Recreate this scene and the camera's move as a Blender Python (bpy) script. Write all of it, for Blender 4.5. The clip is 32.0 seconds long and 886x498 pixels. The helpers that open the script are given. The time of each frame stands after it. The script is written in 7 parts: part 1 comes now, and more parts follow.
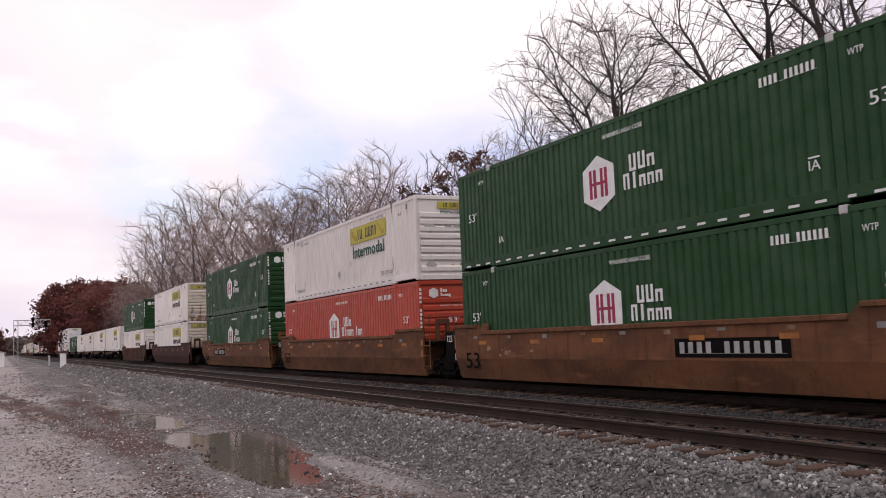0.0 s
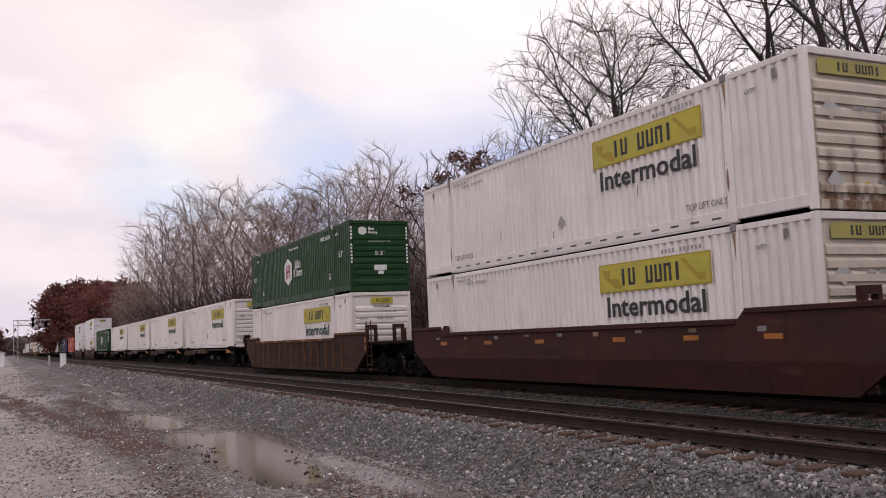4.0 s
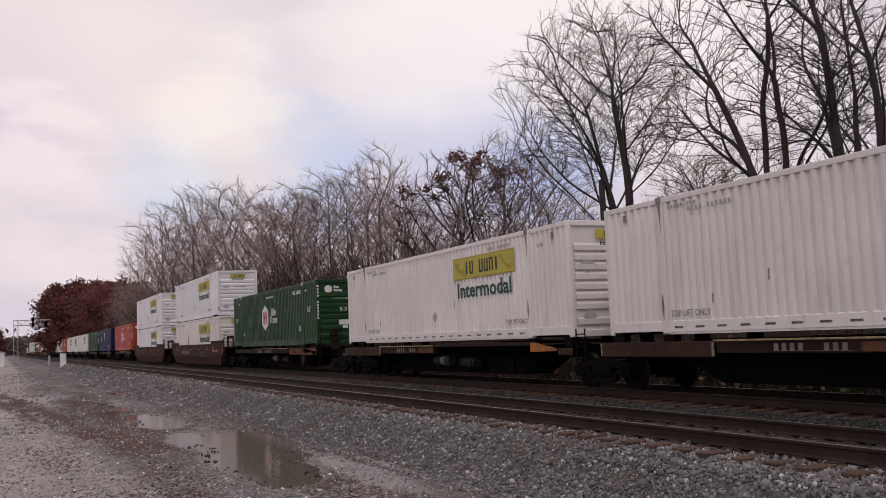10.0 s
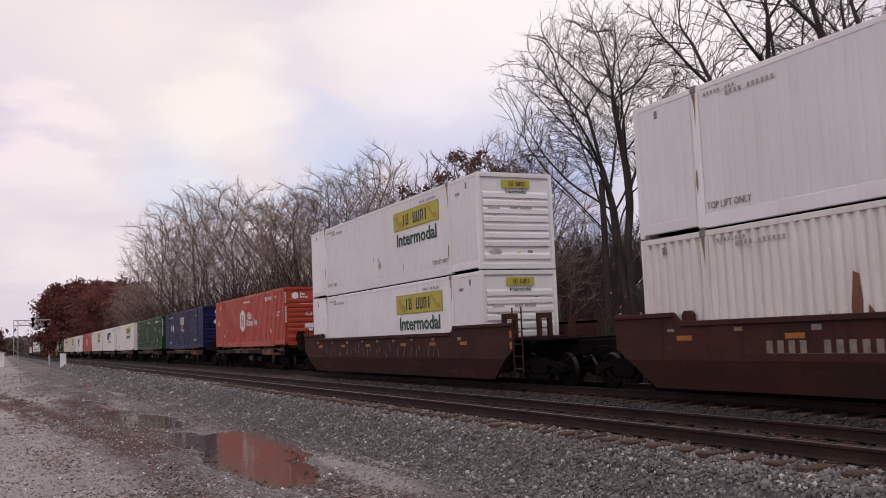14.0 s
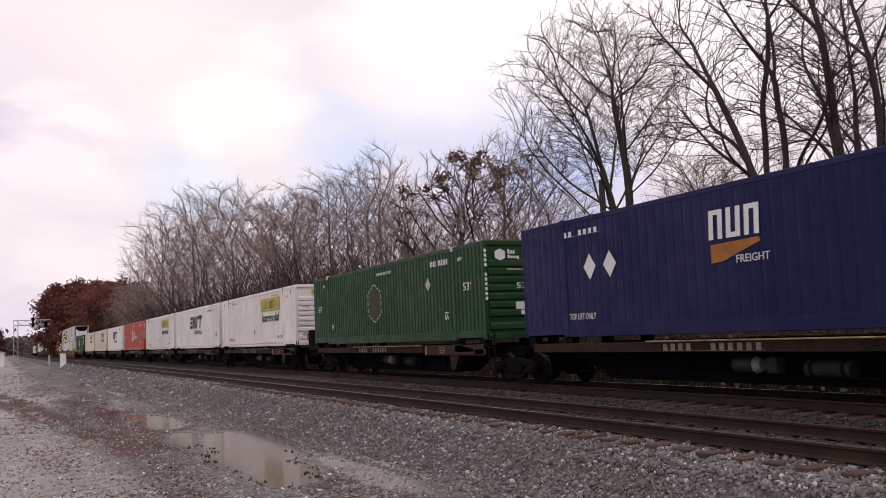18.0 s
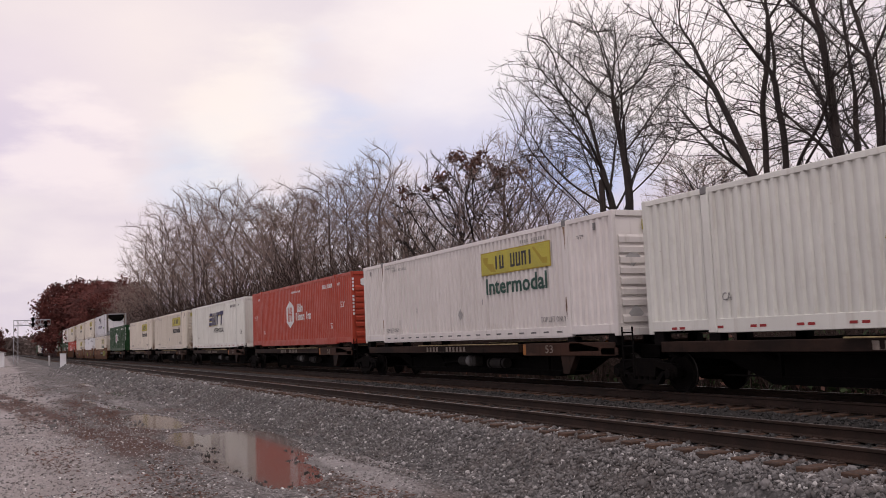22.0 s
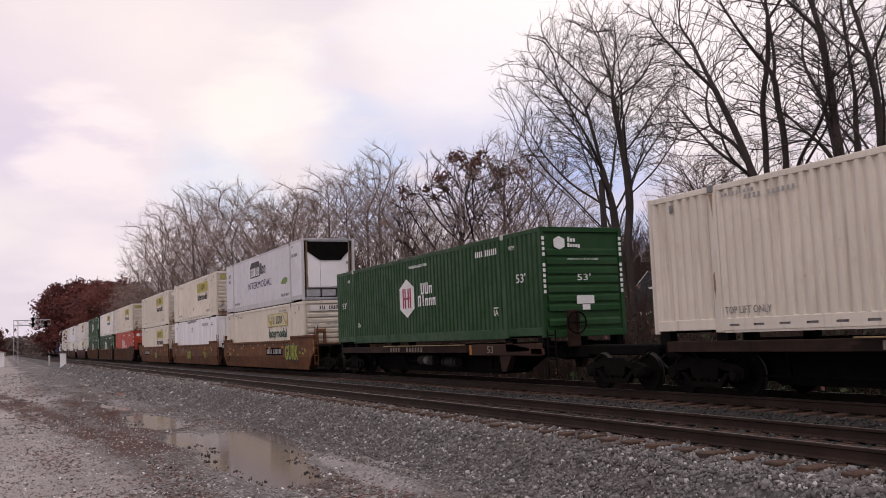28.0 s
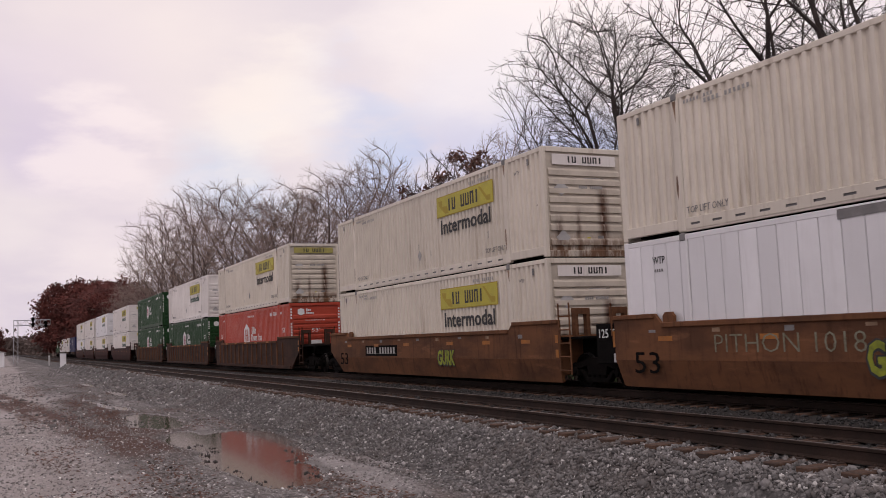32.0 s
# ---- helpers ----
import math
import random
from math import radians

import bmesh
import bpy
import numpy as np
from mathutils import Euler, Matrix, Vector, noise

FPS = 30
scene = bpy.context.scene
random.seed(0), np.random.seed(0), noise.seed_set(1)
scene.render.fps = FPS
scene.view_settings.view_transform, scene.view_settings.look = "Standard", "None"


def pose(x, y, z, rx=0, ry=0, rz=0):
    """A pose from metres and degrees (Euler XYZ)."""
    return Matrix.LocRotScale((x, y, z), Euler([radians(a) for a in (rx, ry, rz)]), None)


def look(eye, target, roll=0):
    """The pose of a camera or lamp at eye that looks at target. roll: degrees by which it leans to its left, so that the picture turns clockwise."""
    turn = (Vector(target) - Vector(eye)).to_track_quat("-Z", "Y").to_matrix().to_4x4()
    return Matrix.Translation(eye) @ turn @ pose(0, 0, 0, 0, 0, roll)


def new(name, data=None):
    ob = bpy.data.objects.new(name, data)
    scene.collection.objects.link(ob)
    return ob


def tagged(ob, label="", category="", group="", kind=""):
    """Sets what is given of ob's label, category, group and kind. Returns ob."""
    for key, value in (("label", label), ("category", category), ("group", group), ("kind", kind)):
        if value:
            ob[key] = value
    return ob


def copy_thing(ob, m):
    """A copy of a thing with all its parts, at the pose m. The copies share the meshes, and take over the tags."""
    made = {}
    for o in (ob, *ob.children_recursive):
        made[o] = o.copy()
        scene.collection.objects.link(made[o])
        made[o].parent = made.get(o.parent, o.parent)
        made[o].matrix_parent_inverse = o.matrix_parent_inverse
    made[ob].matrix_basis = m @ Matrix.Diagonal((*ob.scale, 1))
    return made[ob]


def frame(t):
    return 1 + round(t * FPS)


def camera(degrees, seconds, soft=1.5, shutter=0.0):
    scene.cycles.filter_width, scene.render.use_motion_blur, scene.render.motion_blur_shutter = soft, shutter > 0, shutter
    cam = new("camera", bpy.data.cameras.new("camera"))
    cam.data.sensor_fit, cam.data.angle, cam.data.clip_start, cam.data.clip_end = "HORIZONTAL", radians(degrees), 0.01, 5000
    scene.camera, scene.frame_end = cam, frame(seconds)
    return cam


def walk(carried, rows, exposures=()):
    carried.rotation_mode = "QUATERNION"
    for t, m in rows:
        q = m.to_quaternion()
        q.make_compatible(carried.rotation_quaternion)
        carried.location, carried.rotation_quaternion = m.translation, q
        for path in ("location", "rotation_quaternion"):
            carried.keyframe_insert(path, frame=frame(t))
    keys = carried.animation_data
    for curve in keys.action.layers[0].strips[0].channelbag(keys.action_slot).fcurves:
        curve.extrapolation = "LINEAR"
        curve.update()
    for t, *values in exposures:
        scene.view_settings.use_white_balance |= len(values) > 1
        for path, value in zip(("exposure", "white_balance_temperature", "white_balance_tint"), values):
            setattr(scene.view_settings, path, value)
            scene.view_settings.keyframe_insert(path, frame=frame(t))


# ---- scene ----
# Camera: stands still on a gravel lot beside a double-track railway.
# x runs along the track (the train rolls towards +x), y away from the lot, z up; the lot is at z = 0.
EYE = Vector((0.0, 0.0, 2.44))
PITCH, YAW, ROLL = 0.0938, 0.4488, -2.384
FOV = 51.42
cam = camera(FOV, 32.0, soft=0.9, shutter=0.05)
AIM = EYE + Vector((-math.cos(PITCH) * math.cos(YAW), math.cos(PITCH) * math.sin(YAW), math.sin(PITCH)))
# the clip's camera opens up a little for dark cars and closes for white ones
EXPOSURES = [(t, stops, 6740 + 3 * t, 13.8 + 0.07 * t) for t, stops in (
    (0, 0.18), (1, 0.11), (2, 0.15), (3, 0.11), (3.5, 0.03), (4.5, 0.03), (6, 0.03), (7, -0.16), (8, -0.15), (10, -0.17), (11, -0.12), (12, 0.03), (13, -0.05), (14, -0.10),
    (17, 0.0), (18, 0.10), (19, 0.05), (20, -0.02), (21, -0.05), (22, -0.08), (24, -0.02), (25, -0.10), (28, 0.0), (29, 0.05), (30, -0.10), (32, -0.12))]
walk(cam, [(0, look(EYE, AIM, ROLL)), (32, look(EYE, AIM, ROLL))], exposures=EXPOSURES)

SPEED = 15.0          # metres a second
RAIL = 1.018          # rail head
NEAR_TRACK, TRAIN_TRACK = 9.35, 13.9
LENGTH, HEIGHT, WIDTH = 16.154, 2.896, 2.591
SIDE = TRAIN_TRACK - WIDTH / 2

# ---- light: a bright overcast sky, with a weak veiled sun behind the camera ----
SUN_AZ, SUN_EL = 119.0, 53.0


def node(tree, kind, **values):
    n = tree.nodes.new(kind)
    for key, value in values.items():
        if key in n.inputs:
            n.inputs[key].default_value = value
    return n


def link(tree, a, b):
    tree.links.new(a, b)


def mixed(tree, fac, a, b, blend="MIX"):
    """A colour mix; fac, a and b are sockets or values."""
    n = tree.nodes.new("ShaderNodeMix")
    n.data_type, n.blend_type = "RGBA", blend
    for i, value in ((0, fac), (6, a), (7, b)):
        if isinstance(value, bpy.types.NodeSocket):
            tree.links.new(value, n.inputs[i])
        elif i == 0:
            n.inputs[i].default_value = value
        else:
            n.inputs[i].default_value = (*value, 1) if len(value) == 3 else value
    return n.outputs[2]


def ramp(tree, socket, lo, hi, a=0.0, b=1.0):
    n = tree.nodes.new("ShaderNodeMapRange")
    n.inputs["From Min"].default_value, n.inputs["From Max"].default_value = lo, hi
    n.inputs["To Min"].default_value, n.inputs["To Max"].default_value = a, b
    n.interpolation_type = "SMOOTHSTEP"
    tree.links.new(socket, n.inputs["Value"])
    return n.outputs["Result"]


def noise_of(tree, coords, scale, detail=4.0, rough=0.55, stretch=(1, 1, 1), offset=(0, 0, 0)):
    m = tree.nodes.new("ShaderNodeMapping")
    m.inputs["Scale"].default_value = stretch
    m.inputs["Location"].default_value = offset
    tree.links.new(coords, m.inputs["Vector"])
    n = tree.nodes.new("ShaderNodeTexNoise")
    n.inputs["Scale"].default_value, n.inputs["Detail"].default_value = scale, detail
    n.inputs["Roughness"].default_value = rough
    tree.links.new(m.outputs["Vector"], n.inputs["Vector"])
    return n.outputs["Fac"]


def toward(az, el):
    """The way to a point of the sky: az degrees from -x towards +y, el degrees up."""
    a, e = radians(az), radians(el)
    return (-math.cos(e) * math.cos(a), math.cos(e) * math.sin(a), math.sin(e))


# places in the cloud cover: az, el, half-width in degrees, colour, strength
SKY_PLACES = ((-1.0, 14.3, 7.0, (0.68, 0.62, 0.83), 0.75), (19.0, 15.0, 9.0, (0.82, 0.78, 0.88), 0.55), (14.2, 14.2, 4.5, (0.58, 0.66, 0.95), 0.8),
              (16.6, 10.4, 5.5, (0.52, 0.66, 0.95), 0.9), (7.7, 9.5, 5.0, (0.56, 0.72, 0.96), 0.85), (25.0, 13.0, 8.0, (0.56, 0.64, 0.92), 0.65),
              (31.0, 9.5, 6.0, (0.50, 0.62, 0.95), 0.85), (10.6, 14.6, 5.5, (1.16, 1.10, 0.98), 0.7), (10.0, 16.0, 12.0, (0.98, 0.93, 0.93), 0.5), (24.0, 19.5, 9.0, (1.10, 1.05, 1.03), 0.7),
              (1.4, 20.0, 11.0, (0.99, 0.91, 0.90), 0.6), (0.2, 11.6, 4.5, (1.04, 0.96, 0.97), 0.65), (1.5, 7.5, 6.5, (0.97, 0.90, 0.93), 0.5), (38.0, 21.0, 14.0, (1.06, 1.01, 1.04), 0.8))


def cloud_colour(tree, way):
    """The cloud cover as a colour, from the way in which one looks."""
    big = noise_of(tree, way, 2.6, 5.0, 0.5, (1, 1, 2.6), (3.1, 0.4, 0.2))
    small = noise_of(tree, way, 7.0, 6.0, 0.55, (1, 1, 2.8), (0.7, 2.2, 1.0))
    col = mixed(tree, ramp(tree, big, 0.40, 0.62), (0.76, 0.71, 0.81), (0.90, 0.85, 0.885))
    col = mixed(tree, ramp(tree, small, 0.45, 0.75, 0.0, 0.55), col, (0.95, 0.90, 0.91))
    # thin places: the blue behind the cloud, and the places where the veiled light breaks through
    for az, el, wide, tone, much in SKY_PLACES:
        d = tree.nodes.new("ShaderNodeVectorMath")
        d.operation = "DOT_PRODUCT"
        d.inputs[1].default_value = toward(az, el)
        link(tree, way, d.inputs[0])
        wob = tree.nodes.new("ShaderNodeMath")
        wob.operation = "MULTIPLY_ADD"
        wob.inputs[1].default_value, wob.inputs[2].default_value = 0.012, -0.0065
        link(tree, small, wob.inputs[0])
        add = tree.nodes.new("ShaderNodeMath")
        link(tree, d.outputs["Value"], add.inputs[0])
        link(tree, wob.outputs[0], add.inputs[1])
        fac = ramp(tree, add.outputs[0], math.cos(radians(wide)), 1.0, 0.0, much)
        col = mixed(tree, fac, col, tone)
    return col


def make_world():
    world = bpy.data.worlds.new("sky")
    world.use_nodes = True
    scene.world = world
    t = world.node_tree
    t.nodes.clear()
    out, back = node(t, "ShaderNodeOutputWorld"), node(t, "ShaderNodeBackground")
    air = node(t, "ShaderNodeTexSky")
    air.sky_type, air.sun_disc = "NISHITA", False
    air.sun_elevation, air.sun_rotation = radians(SUN_EL), radians(SUN_AZ)
    coords = node(t, "ShaderNodeTexCoord")
    cover = cloud_colour(t, coords.outputs["Generated"])
    blue = mixed(t, 1.0, air.outputs["Color"], (0.10, 0.10, 0.10), "MULTIPLY")
    link(t, mixed(t, 0.88, blue, cover), back.inputs["Color"])
    back.inputs["Strength"].default_value = 1.0
    link(t, back.outputs[0], out.inputs["Surface"])


make_world()
sun = new("sun", bpy.data.lights.new("sun", "SUN"))
sun.data.energy, sun.data.angle, sun.data.color = 0.8, radians(14), (1.0, 0.95, 0.9)
sun.matrix_world = look(Vector((62, -34, 95)), (0, 0, 0))


# ---- materials ----
def fresh(name):
    m = bpy.data.materials.new(name)
    m.use_nodes = True
    t = m.node_tree
    t.nodes.clear()
    out, b = node(t, "ShaderNodeOutputMaterial"), node(t, "ShaderNodeBsdfPrincipled")
    link(t, b.outputs[0], out.inputs["Surface"])
    return m, t, b


def bumped(t, b, height, strength, distance):
    n = node(t, "ShaderNodeBump", Strength=strength, Distance=distance)
    link(t, height, n.inputs["Height"])
    link(t, n.outputs[0], b.inputs["Normal"])


def own_coords(t):
    """Object coordinates, moved by a chance amount for each object."""
    c, info = node(t, "ShaderNodeTexCoord"), node(t, "ShaderNodeObjectInfo")
    m = t.nodes.new("ShaderNodeVectorMath")
    m.operation = "MULTIPLY_ADD"
    link(t, info.outputs["Random"], m.inputs[0])
    m.inputs[1].default_value = (37.0, 19.0, 11.0)
    link(t, c.outputs["Object"], m.inputs[2])
    return m.outputs[0], info.outputs["Random"]


def plain(name, a, b=None, scale=3.0, rough=0.7, metal=0.0, bump=0.15, fine=40.0, stretch=(1, 1, 1), gloss=0.3):
    """A surface of two tones with a fine grain."""
    m, t, s = fresh(name)
    co, chance = own_coords(t)
    b = b or tuple(c * 0.7 for c in a)
    n = noise_of(t, co, scale, 6.0, 0.6, stretch)
    g = noise_of(t, co, fine, 3.0)
    col = mixed(t, ramp(t, n, 0.35, 0.68), a, b)
    col = mixed(t, ramp(t, g, 0.3, 0.8, 0.0, 0.35), col, tuple(c * 0.75 for c in a))
    link(t, col, s.inputs["Base Color"])
    s.inputs["Metallic"].default_value = metal
    link(t, ramp(t, g, 0.3, 0.7, rough - 0.08, rough + 0.1), s.inputs["Roughness"])
    s.inputs["Specular IOR Level"].default_value = gloss
    if bump:
        bumped(t, s, g, bump, 0.01)
    return m


def paint(name, colour, dirt=(0.16, 0.12, 0.09), grime=0.5, rust=0.5, rough=0.45, gloss=0.3):
    """Weathered container or car paint: faded patches, streaks that run down, specks of rust."""
    m, t, s = fresh(name)
    co, chance = own_coords(t)
    fade = noise_of(t, co, 0.45, 5.0, 0.6)
    light = tuple(min(1.0, c * 1.12 + 0.012) for c in colour)
    col = mixed(t, ramp(t, fade, 0.35, 0.7), colour, light)
    shade = tuple(c * 0.86 for c in colour)
    col = mixed(t, ramp(t, chance, 0.0, 1.0, 0.0, 0.6), col, shade)
    streak = noise_of(t, co, 1.0, 6.0, 0.65, (5.5, 5.5, 0.35))
    col = mixed(t, ramp(t, streak, 0.5, 0.82, 0.0, grime), col, dirt)
    film = noise_of(t, co, 2.2, 7.0, 0.7)
    col = mixed(t, ramp(t, film, 0.5, 0.85, 0.0, grime * 0.7), col, tuple(0.5 * (d + c) for d, c in zip(dirt, colour)))
    spot = noise_of(t, co, 9.0, 4.0, 0.6, (1, 1, 0.6))
    col = mixed(t, ramp(t, spot, 0.72, 0.80, 0.0, rust), col, (0.10, 0.04, 0.02))
    link(t, col, s.inputs["Base Color"])
    link(t, ramp(t, film, 0.3, 0.75, rough - 0.08, rough + 0.22), s.inputs["Roughness"])
    s.inputs["Specular IOR Level"].default_value = gloss
    bumped(t, s, film, 0.08, 0.01)
    return m


def rusted_end(name, colour, amount):
    """An end wall with rust that has run down from the lifting gear and gathered along the sill."""
    m, t, s = fresh(name)
    c = node(t, "ShaderNodeTexCoord")
    co, chance = own_coords(t)
    where = node(t, "ShaderNodeSeparateXYZ")
    link(t, c.outputs["Object"], where.inputs[0])
    col = mixed(t, ramp(t, noise_of(t, co, 1.6, 6.0, 0.65), 0.38, 0.7), colour, tuple(x * 0.78 for x in colour))
    fine = noise_of(t, co, 1.0, 7.0, 0.7, (1, 9.0, 1.0))
    ragged = noise_of(t, co, 2.4, 6.0, 0.7, (1, 1.6, 0.5))
    for y, half, high, much in ((0.55, 0.26, 2.1, 1.0), (-0.25, 0.12, 1.5, 0.7), (-0.85, 0.20, 1.3, 0.8)):
        off = t.nodes.new("ShaderNodeMath")
        off.operation = "SUBTRACT"
        link(t, where.outputs["Y"], off.inputs[0])
        off.inputs[1].default_value = y
        side = t.nodes.new("ShaderNodeMath")
        side.operation = "ABSOLUTE"
        link(t, off.outputs[0], side.inputs[0])
        mask = ramp(t, side.outputs[0], 0.0, half, amount * much, 0.0)
        for band in (ramp(t, fine, 0.28, 0.50), ramp(t, where.outputs["Z"], high, high - 0.6), ramp(t, ragged, 0.24, 0.42)):
            times = t.nodes.new("ShaderNodeMath")
            times.operation = "MULTIPLY"
            link(t, mask, times.inputs[0])
            link(t, band, times.inputs[1])
            mask = times.outputs[0]
        col = mixed(t, mask, col, (0.075, 0.028, 0.013))
    sill = t.nodes.new("ShaderNodeMath")
    sill.operation = "MULTIPLY"
    link(t, ramp(t, where.outputs["Z"], 0.75, 0.12, 0.0, amount), sill.inputs[0])
    link(t, ramp(t, ragged, 0.38, 0.58), sill.inputs[1])
    col = mixed(t, sill.outputs[0], col, (0.13, 0.062, 0.032))
    link(t, col, s.inputs["Base Color"])
    s.inputs["Roughness"].default_value = 0.65
    s.inputs["Specular IOR Level"].default_value = 0.2
    return m


def car_paint(name, colour, dirt, rustiness):
    """Worn car-side paint: cloudy grime, long streaks, rubbed pale smears and rust."""
    m, t, s = fresh(name)
    co, chance = own_coords(t)
    cloud = noise_of(t, co, 0.55, 6.0, 0.65, (1, 1, 2.2))
    col = mixed(t, ramp(t, cloud, 0.36, 0.66), colour, dirt)
    smear = noise_of(t, co, 1.1, 5.0, 0.6, (0.7, 1, 3.5), (3, 1, 2))
    col = mixed(t, ramp(t, smear, 0.56, 0.78, 0.0, 0.55), col, tuple(c * 1.7 + 0.012 for c in colour))
    streak = noise_of(t, co, 1.0, 6.0, 0.7, (7.0, 7.0, 0.5))
    col = mixed(t, ramp(t, streak, 0.50, 0.74, 0.0, 0.7), col, tuple(c * 0.45 for c in dirt))
    blot = noise_of(t, co, 3.2, 7.0, 0.75)
    col = mixed(t, ramp(t, blot, 0.55, 0.75, 0.0, 0.6), col, tuple(0.7 * c for c in dirt))
    spot = noise_of(t, co, 6.0, 5.0, 0.7, (1, 1, 0.6))
    col = mixed(t, ramp(t, spot, 0.66, 0.76, 0.0, rustiness), col, (0.12, 0.045, 0.018))
    link(t, col, s.inputs["Base Color"])
    s.inputs["Roughness"].default_value = 0.75
    s.inputs["Specular IOR Level"].default_value = 0.1
    bumped(t, s, blot, 0.25, 0.012)
    return m


def gravel(name, tones, size, wet=False, relief=0.6):
    """Loose stone: a tone for each pebble, painted shade in the gaps between them, dirt in patches; wet where the
    ground is low.
    """
    m, t, s = fresh(name)
    c = node(t, "ShaderNodeTexCoord")
    co = c.outputs["Object"]
    v = node(t, "ShaderNodeTexVoronoi", Scale=1.0 / size)
    link(t, co, v.inputs["Vector"])
    v2 = node(t, "ShaderNodeTexVoronoi", Scale=0.42 / size)
    link(t, co, v2.inputs["Vector"])
    sep = node(t, "ShaderNodeSeparateColor")
    link(t, v.outputs["Color"], sep.inputs[0])
    sep2 = node(t, "ShaderNodeSeparateColor")
    link(t, v2.outputs["Color"], sep2.inputs[0])
    col = mixed(t, sep.outputs[0], tones[0], tones[1])
    col = mixed(t, ramp(t, sep.outputs[1], 0.78, 0.95), col, tones[2])
    col = mixed(t, ramp(t, sep2.outputs[0], 0.6, 1.0, 0.0, 0.5), col, tones[1])
    patch = noise_of(t, co, 0.5, 7.0, 0.6, (0.6, 1.4, 1), (5, 3, 0))
    col = mixed(t, ramp(t, patch, 0.48, 0.66, 0.0, 0.8), col, tones[3])
    coarse = noise_of(t, co, 4.5, 5.0, 0.75)
    col = mixed(t, ramp(t, coarse, 0.42, 0.60, 0.0, 0.55), col, tuple(x * 0.6 for x in tones[1]))
    col = mixed(t, ramp(t, noise_of(t, co, 2.1, 6.0, 0.8, (1, 1, 1), (4, 4, 0)), 0.55, 0.72, 0.0, 0.6), col, tones[2])
    # shade of the gaps between pebbles, mixed into the colour
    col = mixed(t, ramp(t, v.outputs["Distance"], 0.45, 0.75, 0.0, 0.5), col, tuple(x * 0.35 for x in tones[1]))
    rough = 0.9
    if wet:
        leaf = noise_of(t, co, 1.0, 9.0, 0.72, (0.22, 1.3, 1), (1, 8, 0))
        where = node(t, "ShaderNodeSeparateXYZ")
        link(t, co, where.inputs[0])
        sway = t.nodes.new("ShaderNodeMath")
        sway.operation = "MULTIPLY_ADD"
        sway.inputs[1].default_value = 1.6
        link(t, noise_of(t, co, 0.30, 5.0, 0.65, (0.5, 1, 1)), sway.inputs[0])
        link(t, where.outputs["Y"], sway.inputs[2])
        lane = ramp(t, sway.outputs[0], 2.2, 3.4, 0.5, 0.0)
        col = mixed(t, lane, col, (0.44, 0.385, 0.37))
        pale = noise_of(t, co, 0.35, 6.0, 0.6, (0.3, 1.2, 1), (9, 2, 0))
        col = mixed(t, ramp(t, pale, 0.52, 0.66, 0.0, 0.5), col, (0.40, 0.37, 0.365))
        # two lines of trodden mud and rotting leaves that run along the ruts: offset, slope, half-width
        for start, slope, half, x_far, x_near, much in ((5.25, 0.10, 1.05, -80.0, -20.0, 0.97), (4.75, 0.035, 0.85, -56.0, -20.5, 0.97)):
            rut = t.nodes.new("ShaderNodeMath")
            rut.operation = "MULTIPLY_ADD"
            rut.inputs[1].default_value = -slope
            link(t, where.outputs["X"], rut.inputs[0])
            link(t, where.outputs["Y"], rut.inputs[2])
            wander = t.nodes.new("ShaderNodeMath")
            wander.operation = "MULTIPLY_ADD"
            wander.inputs[1].default_value, wander.inputs[2].default_value = 1.5, -0.75 - start
            link(t, noise_of(t, co, 0.35, 5.0, 0.65, (0.6, 1.5, 1)), wander.inputs[0])
            off = t.nodes.new("ShaderNodeMath")
            link(t, rut.outputs[0], off.inputs[0])
            link(t, wander.outputs[0], off.inputs[1])
            side = t.nodes.new("ShaderNodeMath")
            side.operation = "ABSOLUTE"
            link(t, off.outputs[0], side.inputs[0])
            mud = ramp(t, leaf, 0.37, 0.50, 0.0, much)
            for band in (ramp(t, side.outputs[0], half * 0.45, half, 1.0, 0.0), ramp(t, where.outputs["X"], x_far, x_far + 15), ramp(t, where.outputs["X"], x_near - 3.5, x_near, 1.0, 0.0)):
                times = t.nodes.new("ShaderNodeMath")
                times.operation = "MULTIPLY"
                link(t, mud, times.inputs[0])
                link(t, band, times.inputs[1])
                mud = times.outputs[0]
            col = mixed(t, mud, col, (0.060, 0.021, 0.012))
        g = node(t, "ShaderNodeNewGeometry")
        z = node(t, "ShaderNodeSeparateXYZ")
        link(t, g.outputs["Position"], z.inputs[0])
        damp = ramp(t, z.outputs["Z"], 0.004, 0.075, 1.0, 0.0)
        col = mixed(t, damp, col, mixed(t, 0.72, col, (0.03, 0.022, 0.018)))
        link(t, ramp(t, z.outputs["Z"], 0.0, 0.045, 0.25, 0.88), s.inputs["Roughness"])
    else:
        s.inputs["Roughness"].default_value = rough
    link(t, col, s.inputs["Base Color"])
    bumped(t, s, v.outputs["Distance"], relief, size * 0.6)
    return m


def glowing_sky(name):
    m = bpy.data.materials.new(name)
    m.use_nodes = True
    t = m.node_tree
    t.nodes.clear()
    out, e = node(t, "ShaderNodeOutputMaterial"), node(t, "ShaderNodeEmission")
    c, n = node(t, "ShaderNodeTexCoord"), t.nodes.new("ShaderNodeVectorMath")
    n.operation = "NORMALIZE"
    link(t, c.outputs["Object"], n.inputs[0])
    link(t, cloud_colour(t, n.outputs[0]), e.inputs["Color"])
    e.inputs["Strength"].default_value = 1.0
    link(t, e.outputs[0], out.inputs["Surface"])
    return m


